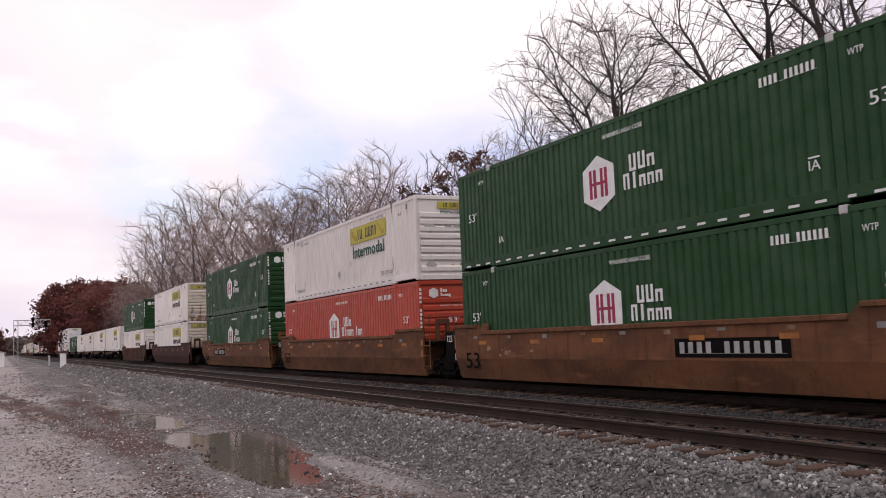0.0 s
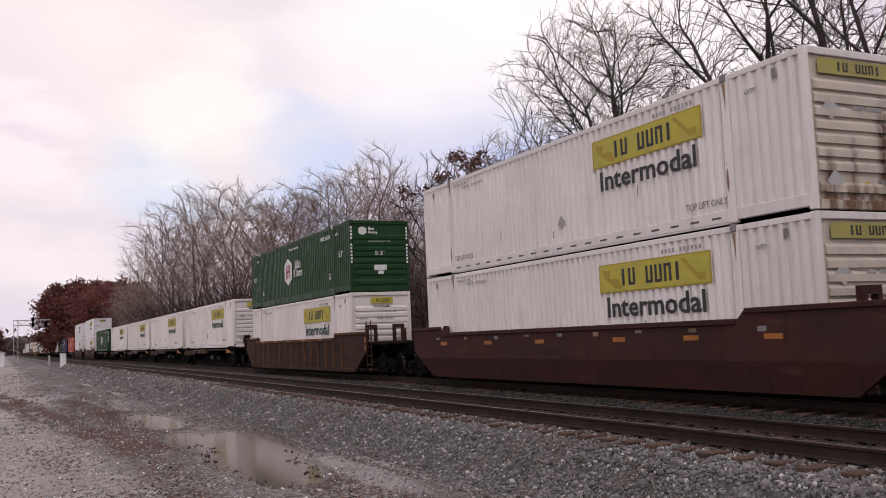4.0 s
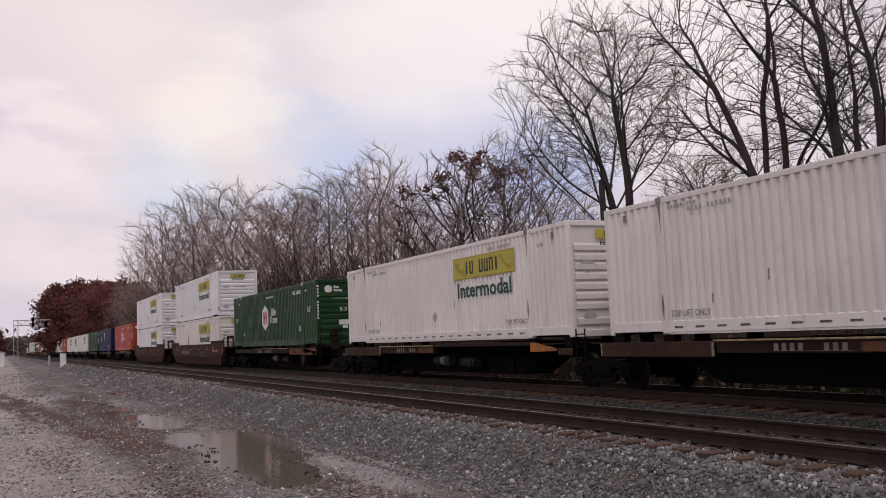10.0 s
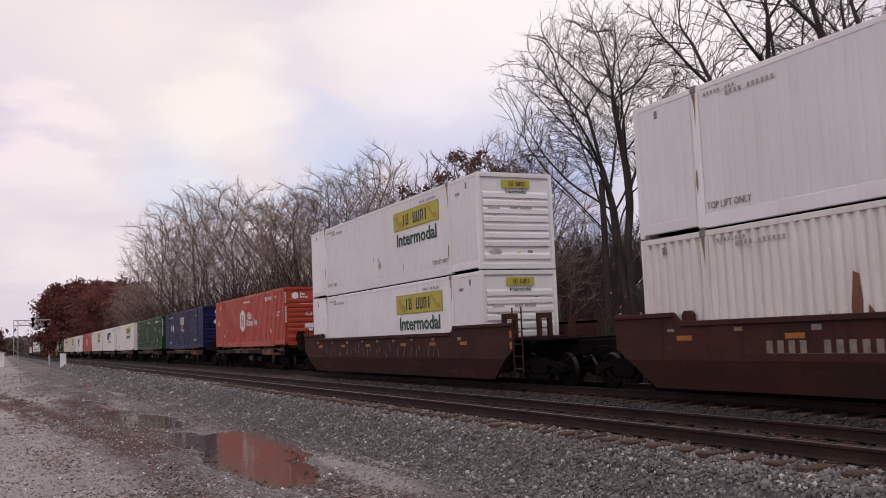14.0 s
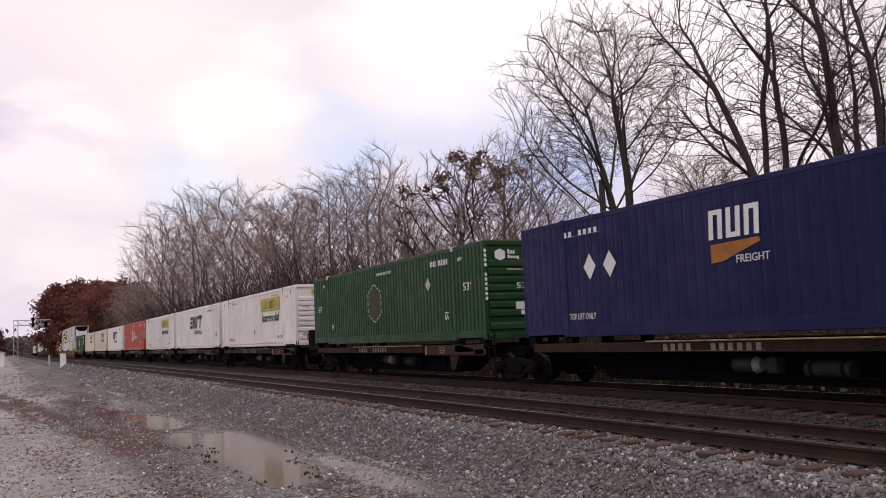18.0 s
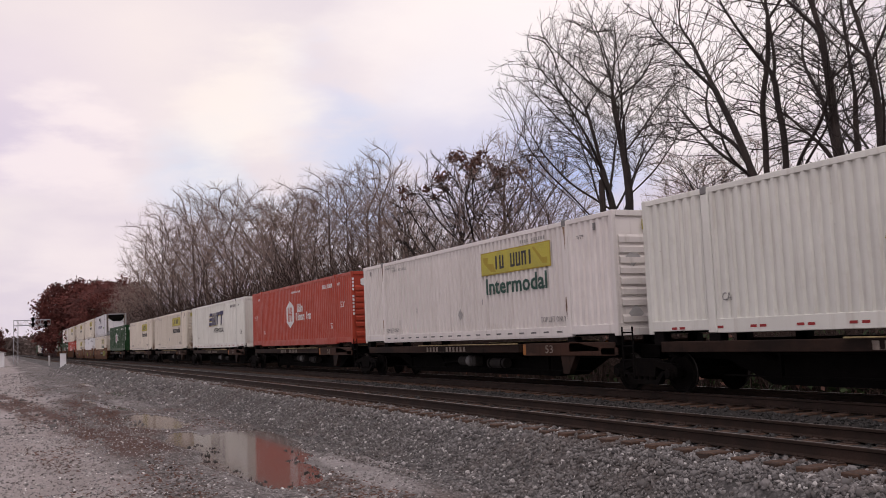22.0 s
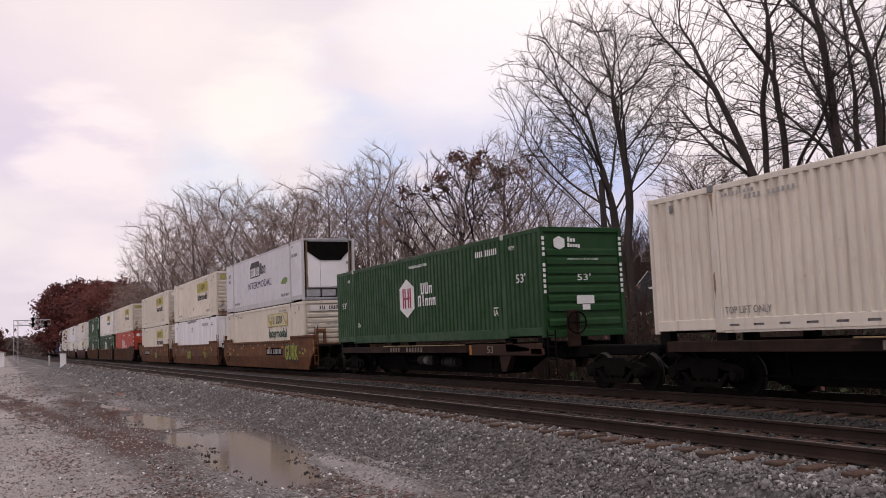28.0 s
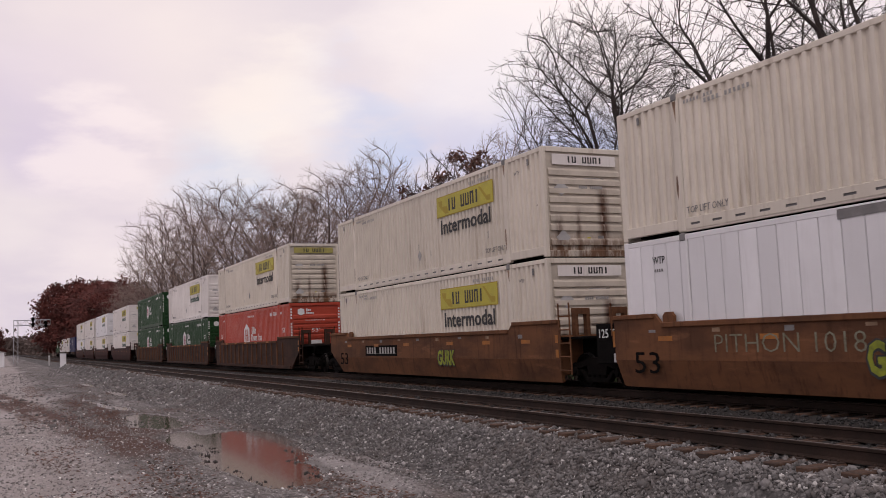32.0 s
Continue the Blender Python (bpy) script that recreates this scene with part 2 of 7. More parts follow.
def stone_pile(name, tone):
    """Broken ballast: every stone its own grey, a few rusty or pale."""
    m, t, s = fresh(name)
    g = node(t, "ShaderNodeNewGeometry")
    c = node(t, "ShaderNodeTexCoord")
    n = noise_of(t, c.outputs["Object"], 30.0, 3.0)
    col = mixed(t, g.outputs["Random Per Island"], tuple(tone * v for v in (0.06, 0.057, 0.057)), tuple(tone * v for v in (0.24, 0.228, 0.226)))
    col = mixed(t, ramp(t, g.outputs["Random Per Island"], 0.90, 0.97), col, tuple(tone * v for v in (0.48, 0.46, 0.45)))
    col = mixed(t, ramp(t, n, 0.4, 0.75, 0.0, 0.6), col, tuple(tone * v for v in (0.09, 0.068, 0.058)))
    broad = noise_of(t, c.outputs["Object"], 0.7, 5.0, 0.65)
    col = mixed(t, ramp(t, broad, 0.45, 0.68, 0.0, 0.45), col, tuple(tone * v for v in (0.075, 0.052, 0.042)))
    link(t, col, s.inputs["Base Color"])
    s.inputs["Roughness"].default_value = 0.8
    return m


def water_stuff():
    m, t, s = fresh("puddle_water")
    s.inputs["Base Color"].default_value = (0.105, 0.073, 0.060, 1)
    s.inputs["Roughness"].default_value = 0.09
    s.inputs["IOR"].default_value = 1.333
    s.inputs["Specular IOR Level"].default_value = 0.5
    c = node(t, "ShaderNodeTexCoord")
    n = noise_of(t, c.outputs["Object"], 1.2, 2.0)
    bumped(t, s, n, 0.02, 0.02)
    return m


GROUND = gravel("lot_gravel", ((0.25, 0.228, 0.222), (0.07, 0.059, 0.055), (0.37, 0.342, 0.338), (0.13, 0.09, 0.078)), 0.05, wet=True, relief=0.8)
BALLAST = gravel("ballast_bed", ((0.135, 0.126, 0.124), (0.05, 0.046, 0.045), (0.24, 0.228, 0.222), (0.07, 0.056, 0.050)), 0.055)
# oily dirt, with the shade under the train put into the tone
TRACKBED = gravel("oily_shaded_track_bed", ((0.034, 0.028, 0.025), (0.016, 0.013, 0.012), (0.075, 0.068, 0.064), (0.018, 0.0135, 0.0115)), 0.055)
STONES = stone_pile("ballast_stone", 0.99)
# crib stones: oily grime plus track-level shade, both in this low tone
DARKSTONES = stone_pile("oily_shaded_stone", 0.15)
LOTSTONES = stone_pile("lot_pebble", 1.55)
WATER = water_stuff()
STEEL = plain("rail_steel", (0.036, 0.022, 0.017), (0.020, 0.0135, 0.011), 2.0, 0.75, 0.0, gloss=0.15)
RAILTOP = plain("rail_head_steel", (0.20, 0.175, 0.165), (0.12, 0.10, 0.095), 2.0, 0.38, 0.8, 0.02)
TIE = plain("creosoted_timber", (0.098, 0.054, 0.036), (0.034, 0.024, 0.020), 4.0, 0.85, 0, 0.5, 30, (0.3, 3, 3))
TIEPLATE = plain("tie_plate_rust", (0.050, 0.029, 0.021), (0.028, 0.019, 0.016), 6.0, 0.85)
TIERUST = plain("tie_rust", (0.19, 0.085, 0.05), (0.10, 0.05, 0.035), 6.0, 0.8)
BARK = plain("bark", (0.055, 0.042, 0.038), (0.032, 0.026, 0.025), 3.0, 0.9, 0, 0.6, 20, (1, 1, 0.3))
# far bark and twigs: paler than BARK, with distance haze put into the colour
FARBARK = plain("hazy_far_bark", (0.165, 0.122, 0.107), (0.10, 0.077, 0.070), 1.0, 0.9, 0, 0)
TWIG = plain("hazy_twig_bark", (0.29, 0.215, 0.188), (0.18, 0.135, 0.12), 0.5, 0.9, 0, 0)
BRUSHWOOD = plain("brush_bark", (0.070, 0.045, 0.037), (0.040, 0.027, 0.024), 0.5, 0.9, 0, 0)
RUSSET = plain("russet_leaf", (0.135, 0.036, 0.028), (0.065, 0.023, 0.020), 0.35, 0.8, 0, 0)
BROWNLEAF = plain("brown_leaf", (0.150, 0.070, 0.052), (0.085, 0.042, 0.033), 0.5, 0.8, 0, 0)
EVERGREEN = plain("shrub_leaf", (0.035, 0.052, 0.018), (0.018, 0.03, 0.012), 0.7, 0.8, 0, 0)
WOODS = plain("woods_floor", (0.052, 0.040, 0.034), (0.03, 0.025, 0.022), 0.3, 0.95, 0, 0.5, 4.0)
GRASS = plain("winter_grass", (0.07, 0.075, 0.035), (0.06, 0.05, 0.03), 0.5, 0.9)

GREEN = paint("green_paint", (0.0072, 0.043, 0.0105), (0.008, 0.023, 0.008), 0.4, 0.15, 0.5, 0.22)
RED = paint("red_paint", (0.36, 0.045, 0.022), (0.16, 0.03, 0.02), 0.4, 0.35)
BLUE = paint("blue_paint", (0.0050, 0.0066, 0.054), (0.010, 0.010, 0.036), 0.3, 0.1, 0.5, 0.16)
WHITE = paint("white_paint", (0.67, 0.63, 0.61), (0.27, 0.21, 0.17), 0.45, 0.8)
CREAM = paint("cream_paint", (0.605, 0.548, 0.475), (0.26, 0.19, 0.13), 0.65, 0.9)
CLEAN = paint("clean_white_paint", (0.70, 0.69, 0.71), (0.38, 0.35, 0.34), 0.25, 0.2)
OLDEND = rusted_end("rust_streaked_paint", (0.54, 0.48, 0.41), 0.95)
WARM = paint("warm_white_paint", (0.63, 0.625, 0.585), (0.30, 0.23, 0.17), 0.5, 0.5)
SILVER = paint("grey_white_paint", (0.55, 0.54, 0.57), (0.28, 0.26, 0.26), 0.45, 0.1, 0.4)
GRIMY = paint("grimy_grey_paint", (0.44, 0.43, 0.44), (0.20, 0.18, 0.17), 0.9, 0.3, 0.55)
BROWN = car_paint("brown_car_paint", (0.150, 0.066, 0.033), (0.086, 0.041, 0.024), 0.5)
MAROON = car_paint("maroon_car_paint", (0.058, 0.022, 0.019), (0.040, 0.020, 0.0175), 0.35)
RIBBROWN = car_paint("ribbed_car_paint", (0.054, 0.026, 0.018), (0.030, 0.018, 0.014), 0.6)
BEAMRUST = car_paint("spine_rail_paint", (0.034, 0.019, 0.014), (0.015, 0.010, 0.0085), 0.8)
RUSTEDGE = car_paint("rusty_edge_paint", (0.135, 0.060, 0.031), (0.075, 0.036, 0.021), 0.7)
# iron set almost black: the shadow under the cars is partly in its colour
DARK = plain("shade_black_iron", (0.007, 0.006, 0.0058), (0.004, 0.0036, 0.0036), 4.0, 0.9, 0.0, gloss=0.05)
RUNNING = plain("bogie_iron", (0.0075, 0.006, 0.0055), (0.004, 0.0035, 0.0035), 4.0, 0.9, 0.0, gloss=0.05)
UNDERGEAR = plain("dusty_gear_iron", (0.026, 0.022, 0.020), (0.013, 0.011, 0.010), 4.0, 0.8, 0.0)
YELLOWED = plain("cream_rail_paint", (0.34, 0.27, 0.14), (0.16, 0.10, 0.05), 5.0, 0.7, 0, 0)
TREAD = plain("wheel_tread", (0.045, 0.040, 0.038), (0.025, 0.022, 0.02), 6.0, 0.5, 0.7, 0.02)
WORNINK = plain("worn_chalk_paint", (0.21, 0.205, 0.15), (0.13, 0.115, 0.075), 8.0, 0.8, 0, 0)
STAIN = plain("rust_stain", (0.30, 0.20, 0.13), (0.10, 0.055, 0.035), 3.0, 0.8, 0, 0, 12, (1, 1, 0.4))
WHITEINK = plain("white_marking", (0.70, 0.70, 0.70), (0.6, 0.6, 0.6), 4.0, 0.6, 0, 0)
GREYINK = plain("grey_marking", (0.16, 0.155, 0.155), (0.22, 0.21, 0.21), 4.0, 0.6, 0, 0)
FAINTINK = plain("faint_grey_marking", (0.36, 0.35, 0.34), (0.26, 0.25, 0.245), 5.0, 0.7, 0, 0)
BLACKINK = plain("black_marking", (0.025, 0.025, 0.027), (0.04, 0.04, 0.04), 4.0, 0.6, 0, 0)
GREENINK = plain("dark_green_marking", (0.015, 0.07, 0.05), (0.02, 0.06, 0.05), 4.0, 0.6, 0, 0)
NAVYINK = plain("navy_marking", (0.025, 0.025, 0.10), (0.03, 0.03, 0.09), 4.0, 0.6, 0, 0)
PURPLEINK = plain("purple_marking", (0.05, 0.035, 0.13), (0.06, 0.04, 0.12), 4.0, 0.6, 0, 0)
YELLOW = plain("yellow_sign", (0.46, 0.40, 0.055), (0.38, 0.33, 0.06), 2.0, 0.6, 0, 0)
DULLINK = plain("dull_number_paint", (0.24, 0.20, 0.17), (0.15, 0.12, 0.10), 6.0, 0.8, 0, 0)
PALEBOARD = plain("pale_board", (0.52, 0.47, 0.28), (0.46, 0.43, 0.34), 2.0, 0.7, 0, 0)
OLDSIGN = plain("faded_sign", (0.36, 0.32, 0.09), (0.30, 0.27, 0.10), 2.0, 0.6, 0, 0)
LITTER = plain("fallen_leaf", (0.13, 0.06, 0.04), (0.06, 0.032, 0.024), 1.0, 0.8, 0, 0)
SCRAWL = plain("pale_blue_spray", (0.12, 0.13, 0.17), (0.07, 0.06, 0.08), 5.0, 0.8, 0, 0)
OCHRE = plain("ochre_shape", (0.36, 0.27, 0.03), (0.32, 0.24, 0.03), 2.0, 0.6, 0, 0)
ORANGE = plain("orange_stripe", (0.36, 0.13, 0.02), (0.22, 0.085, 0.025), 3.0, 0.6, 0, 0)
MAGENTA = plain("magenta_bar", (0.30, 0.02, 0.07), (0.26, 0.03, 0.06), 3.0, 0.6, 0, 0)
LIME = plain("lime_spray", (0.27, 0.30, 0.025), (0.13, 0.15, 0.025), 4.0, 0.7, 0, 0)
LEAFGREEN = plain("leaf_green_badge", (0.12, 0.24, 0.02), (0.05, 0.13, 0.02), 3.0, 0.5, 0, 0)
PALEGREY = plain("pale_grey_metal", (0.45, 0.44, 0.44), (0.36, 0.35, 0.35), 3.0, 0.5, 0.1)
GALV = plain("galvanised_steel", (0.42, 0.42, 0.44), (0.34, 0.34, 0.36), 3.0, 0.45, 0.6)
SIDING = plain("house_siding", (0.42, 0.42, 0.43), (0.34, 0.34, 0.36), 1.0, 0.7)
TRIM = plain("house_trim", (0.75, 0.75, 0.76), (0.66, 0.66, 0.68), 1.0, 0.6)
SHINGLE = plain("roof_shingle", (0.03, 0.029, 0.031), (0.02, 0.019, 0.021), 2.0, 0.95, 0, 0.5, 9, gloss=0.05)
PANE = plain("dark_window_glass", (0.035, 0.04, 0.05), (0.02, 0.025, 0.03), 1.0, 0.12, 0, 0)
DULLRED = plain("dull_red_bar", (0.075, 0.022, 0.018), (0.05, 0.03, 0.02), 3.0, 0.7, 0, 0)
LAMPRED = plain("reflector_red", (0.30, 0.02, 0.02), (0.25, 0.02, 0.02), 1.0, 0.4, 0, 0)


# ---- mesh helpers ----
def part(name, bm, material, parent=None, label=""):
    """Links a bmesh as one mesh object, under a thing or a part."""
    me = bpy.data.meshes.new(name)
    bm.normal_update()
    bm.to_mesh(me)
    bm.free()
    return placed(name, me, material, parent, label)


def placed(name, me, material, parent=None, label=""):
    if material and not me.materials:
        for m in (material if isinstance(material, (list, tuple)) else (material,)):
            me.materials.append(m)
    ob = new(name, me)
    if parent:
        ob.parent = parent
    return tagged(ob, label)


def empty(name, label, category, group="", kind=""):
    ob = new(name)
    ob.empty_display_size = 0.3
    return tagged(ob, label, category, group, kind)


def add_box(bm, x0, x1, y0, y1, z0, z1, bevel=0.0, mat=0):
    v = [bm.verts.new((x, y, z)) for x in (x0, x1) for y in (y0, y1) for z in (z0, z1)]
    faces = [bm.faces.new([v[i] for i in q]) for q in ((0, 1, 3, 2), (4, 6, 7, 5), (0, 4, 5, 1), (2, 3, 7, 6), (0, 2, 6, 4), (1, 5, 7, 3))]
    for f in faces:
        f.material_index = mat
    if bevel:
        edges = list({e for f in faces for e in f.edges})
        done = bmesh.ops.bevel(bm, geom=edges, offset=bevel, segments=1, affect="EDGES")
        for f in done["faces"]:
            f.material_index = mat
    return bm


def box(x0, x1, y0, y1, z0, z1, bevel=0.0):
    return add_box(bmesh.new(), x0, x1, y0, y1, z0, z1, bevel)


def add_slab(bm, outline, axis, a, b, mat=0):
    """A polygon pushed from a to b along an axis. The outline is in the other two axes, in their order."""
    def at(p, d):
        q = list(p)
        q.insert(axis, d)
        return q
    lo = [bm.verts.new(at(p, a)) for p in outline]
    hi = [bm.verts.new(at(p, b)) for p in outline]
    n = len(outline)
    fs = [bm.faces.new(lo), bm.faces.new(hi[::-1])]
    fs += [bm.faces.new((lo[i], hi[i], hi[(i + 1) % n], lo[(i + 1) % n])) for i in range(n)]
    for f in fs:
        f.material_index = mat
    return bm


def slab(outline, axis, a, b):
    bm = add_slab(bmesh.new(), outline, axis, a, b)
    bmesh.ops.recalc_face_normals(bm, faces=bm.faces)
    return bm


def add_tube(bm, p0, p1, r0, r1=None, sides=10, mat=0):
    r1 = r0 if r1 is None else r1
    p0, p1 = Vector(p0), Vector(p1)
    d = (p1 - p0).normalized()
    u = d.orthogonal().normalized()
    w = d.cross(u)
    rings = []
    for p, r in ((p0, r0), (p1, r1)):
        rings.append([bm.verts.new(p + (u * math.cos(a) + w * math.sin(a)) * r) for a in (2 * math.pi * i / sides for i in range(sides))])
    for i in range(sides):
        bm.faces.new((rings[0][i], rings[0][(i + 1) % sides], rings[1][(i + 1) % sides], rings[1][i])).material_index = mat
    bm.faces.new(rings[0][::-1]).material_index = mat
    bm.faces.new(rings[1]).material_index = mat
    return bm


def tube(p0, p1, r0, r1=None, sides=10):
    return add_tube(bmesh.new(), p0, p1, r0, r1, sides)


LETTERS = {}


def lettering(name, words, x, z, height, material, parent, wide=0.0, face="side", depth=0.0, lean=0.0, heavy=None):
    """Words on a container: x along it (or across its end), z up, the height of a capital, and the full width if given."""
    key = (words, round(height, 3), round(wide, 3), lean, heavy)
    if key not in LETTERS:
        cu = bpy.data.curves.new("words", "FONT")
        cu.body, cu.size, cu.extrude, cu.resolution_u, cu.shear = words, height / 0.70, 0.002, 2, lean
        cu.offset = -0.02 * height if words.startswith("PIT") else 0.03 * height if words == "Intermodal" else 0.0
        if heavy is not None:
            cu.offset = heavy * height
        ob = bpy.data.objects.new("words", cu)
        me = bpy.data.meshes.new_from_object(ob)
        bpy.data.objects.remove(ob)
        co = np.empty(len(me.vertices) * 3)
        me.vertices.foreach_get("co", co)
        co = co.reshape(-1, 3)
        co[:, 0] -= co[:, 0].min()
        if wide:
            co[:, 0] *= wide / max(co[:, 0].max(), 1e-6)
        me.vertices.foreach_set("co", co.ravel())
        me.update()
        LETTERS[key] = me
    me = LETTERS[key].copy()
    me.materials.clear()
    ob = placed(name, me, material, parent)
    if face == "side":
        ob.matrix_basis = pose(x, -WIDTH / 2 - 0.004 - depth, z, 90, 0, 0)
    else:
        ob.matrix_basis = pose(LENGTH / 2 + 0.004 + depth, x, z, 90, 0, 90)
    return ob


def add_bars(bm, spec, x, z, height, wide, lean=0.0, y=-WIDTH / 2 - 0.003, gap=0.22, end=False):
    """Plain upright bars in place of letters. spec: one mark for each: | tall, o low, g hanging, H a tall pair, n a low pair, . a gap."""
    n = len(spec)
    step = wide / n
    for i, c in enumerate(spec):
        if c == ".":
            continue
        a, b = x + i * step, x + (i + 1 - gap) * step
        z0, z1 = {"|": (0, 1), "i": (0, 1), "H": (0, 1), "N": (0, 1), "o": (0, 0.7), "n": (0, 0.7), "g": (-0.25, 0.7)}[c]
        w = (b - a) * 0.33
        if c == "i":
            a, b = a + 0.3 * (b - a), b - 0.3 * (b - a)
        pieces = [(a, b, z0, z1)] if c in "|iog" else [(a, a + w, z0, z1), (b - w, b, z0, z1), (a + w, b - w, z0, z0 + 0.17) if c == "H" else (a + w, b - w, z1 - 0.17, z1)]
        for xa, xb, za, zb in pieces:
            pts = [(xa + lean * za * height, z + za * height), (xb + lean * za * height, z + za * height),
                   (xb + lean * zb * height, z + zb * height), (xa + lean * zb * height, z + zb * height)]
            if end:
                add_slab(bm, pts, 0, LENGTH / 2 + 0.003, LENGTH / 2 + 0.006)
            else:
                add_slab(bm, pts, 1, y - 0.003, y)
    return bm


def add_comb(bm, spec, x, z, height, wide, y):
    """A row of number-sized bars that hang together along a hair line: | a bar, . a gap."""
    n = len(spec)
    step = wide / n
    foot = height * 0.03
    top = [(x, z + foot)]
    for i, c in enumerate(spec):
        if c != ".":
            a, b = x + i * step, x + (i + 0.55) * step
            top += [(a, z + foot), (a, z + height), (b, z + height), (b, z + foot)]
    outline = [(x, z), (x + wide, z), (x + wide, z + foot)] + top[:0:-1]
    add_slab(bm, outline, 1, y - 0.003, y)
    bmesh.ops.recalc_face_normals(bm, faces=bm.faces)
    return bm


def end_bars(spec, y, z, h, wide, lean=0.0):
    """Plain bars on the front end, just proud of a sign."""
    bm = add_bars(bmesh.new(), spec, y, z, h, wide, lean, end=True)
    bmesh.ops.translate(bm, verts=bm.verts, vec=(0.008, 0, 0))
    return bm


def flat(points, y=-WIDTH / 2 - 0.004, thick=0.004):
    """A thin painted or stuck-on shape on the near side."""
    return slab(points, 1, y - thick, y)


def end_flat(points, x=LENGTH / 2 + 0.004, thick=0.004):
    return slab(points, 0, x, x + thick)


# ---- the sky's cloud layer, drifting slowly ----
def make_clouds():
    bm = bmesh.new()
    R, rows = 2600.0, []
    for j in range(19):
        el = radians(-1.5 + 72 * j / 18)
        rows.append([bm.verts.new((-R * math.cos(el) * math.cos(a), R * math.cos(el) * math.sin(a), R * math.sin(el)))
                     for a in (radians(-75 + 200 * i / 48) for i in range(49))])
    for j in range(18):
        for i in range(48):
            bm.faces.new((rows[j][i], rows[j][i + 1], rows[j + 1][i + 1], rows[j + 1][i]))
    ob = part("backdrop", bm, glowing_sky("cloud_layer"))
    return tagged(ob, "bright broken grey-white cloud over the whole sky", "sky", kind="structure")


CLOUDS = make_clouds()

# ---- ground: one sheet with the gravel lot, its puddles and the raised track bed ----
PUDDLES = ((-17.6, 4.75, 2.0, 0.62, -10), (-20.6, 5.05, 2.9, 1.02, -9), (-23.6, 5.35, 2.6, 1.0, -12), (-25.2, 4.35, 1.9, 0.42, -8), (-30.6, 4.55, 1.9, 0.72, 4), (-33.6, 4.65, 2.3, 0.62, 6),
           (-41.0, 4.3, 2.6, 0.36, 6), (-46.0, 3.9, 2.2, 0.22, 6), (-54.0, 5.8, 4.6, 0.34, 0), (-71.0, 5.5, 4.5, 0.34, 0))


def lerp(y, table):
    for (a, za), (b, zb) in zip(table, table[1:]):
        if y <= b:
            return za if y <= a else za + (zb - za) * (y - a) / (b - a)
    return table[-1][1]


BED = ((6.55, 0.0), (7.0, 0.20), (7.75, 0.70), (8.1, 0.765), (8.6, 0.812), (10.9, 0.812), (11.6, 0.72), (12.3, 0.79), (15.9, 0.80), (17.0, 0.30), (18.5, 0.12), (24.0, 0.25), (60.0, 1.2), (74.0, 3.4), (100.0, 7.4), (400.0, 9.0), (3000.0, 2.0))


def ground_height(x, y):
    near = 1.0 if -90 < x < 10 and y < 8 else 0.0
    z = lerp(y + (0.3 * noise.noise(Vector((x * 0.45, 2.0, 5.0))) + 0.12 * noise.noise(Vector((x * 1.7, 1.0, 5.0))) if 5.5 < y < 7.6 else 0.0), BED)
    if y < 7.0:
        wave = noise.noise(Vector((x * 0.23, y * 0.5, 3.0))) * 0.030 + noise.noise(Vector((x * 0.9, y * 1.3, 7.0))) * 0.030
        wave += noise.noise(Vector((x * 2.6, y * 2.9, 1.0))) * 0.018 + noise.noise(Vector((x * 6.0, y * 6.5, 1.0))) * 0.006
        dip = 0.0
        for px, py, a, b, turn in PUDDLES:
            c, s = math.cos(radians(turn)), math.sin(radians(turn))
            u, v = ((x - px) * c + (y - py) * s) / a, ((y - py) * c - (x - px) * s) / b
            q = u * u + v * v
            if q < 2.6:
                dip = max(dip, 1 - q / 2.6)
        z += (0.075 + wave) * (1 if y < 6.3 else max(0.0, (7.0 - y) / 0.7)) - 0.15 * dip * near * (1 if y < 6.8 else 0)
    elif y > 18:
        z += noise.noise(Vector((x * 0.05, y * 0.08, 0))) * 0.3
    return z


def spaced(*runs):
    out = []
    for a, b, step in runs:
        n = max(1, round((b - a) / step))
        out += [a + (b - a) * i / n for i in range(n)]
    return out + [runs[-1][1]]


def make_ground():
    xs = spaced((-3000, -1000, 250), (-1000, -300, 50), (-300, -120, 6), (-120, -62, 1.2), (-62, -38, 0.4), (-38, -6, 0.16), (-6, 20, 2), (20, 200, 20), (200, 3000, 280))
    ys = spaced((-2500, -200, 200), (-200, -20, 15), (-20, -5, 1.0), (-5, 2.4, 0.3), (2.4, 7.0, 0.12), (7.0, 8.2, 0.15), (8.2, 16, 0.4), (16, 20, 0.5), (20, 60, 4), (60, 100, 5), (100, 400, 40), (400, 2500, 260))
    verts = [(x, y, ground_height(x, y)) for x in xs for y in ys]
    n = len(ys)
    faces, which = [], []
    for i in range(len(xs) - 1):
        for j in range(n - 1):
            faces.append((i * n + j, (i + 1) * n + j, (i + 1) * n + j + 1, i * n + j + 1))
            y = 0.5 * (ys[j] + ys[j + 1])
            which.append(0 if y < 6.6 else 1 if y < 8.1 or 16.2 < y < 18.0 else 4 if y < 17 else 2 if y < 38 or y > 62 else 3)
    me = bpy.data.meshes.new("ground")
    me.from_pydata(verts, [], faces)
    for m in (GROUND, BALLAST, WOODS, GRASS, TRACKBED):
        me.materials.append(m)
    me.polygons.foreach_set("material_index", which)
    me.polygons.foreach_set("use_smooth", [True] * len(faces))
    ob = new("ground", me)
    tagged(ob, "wet grey gravel lot beside a raised stone track bed", "ground", kind="structure")


make_ground()


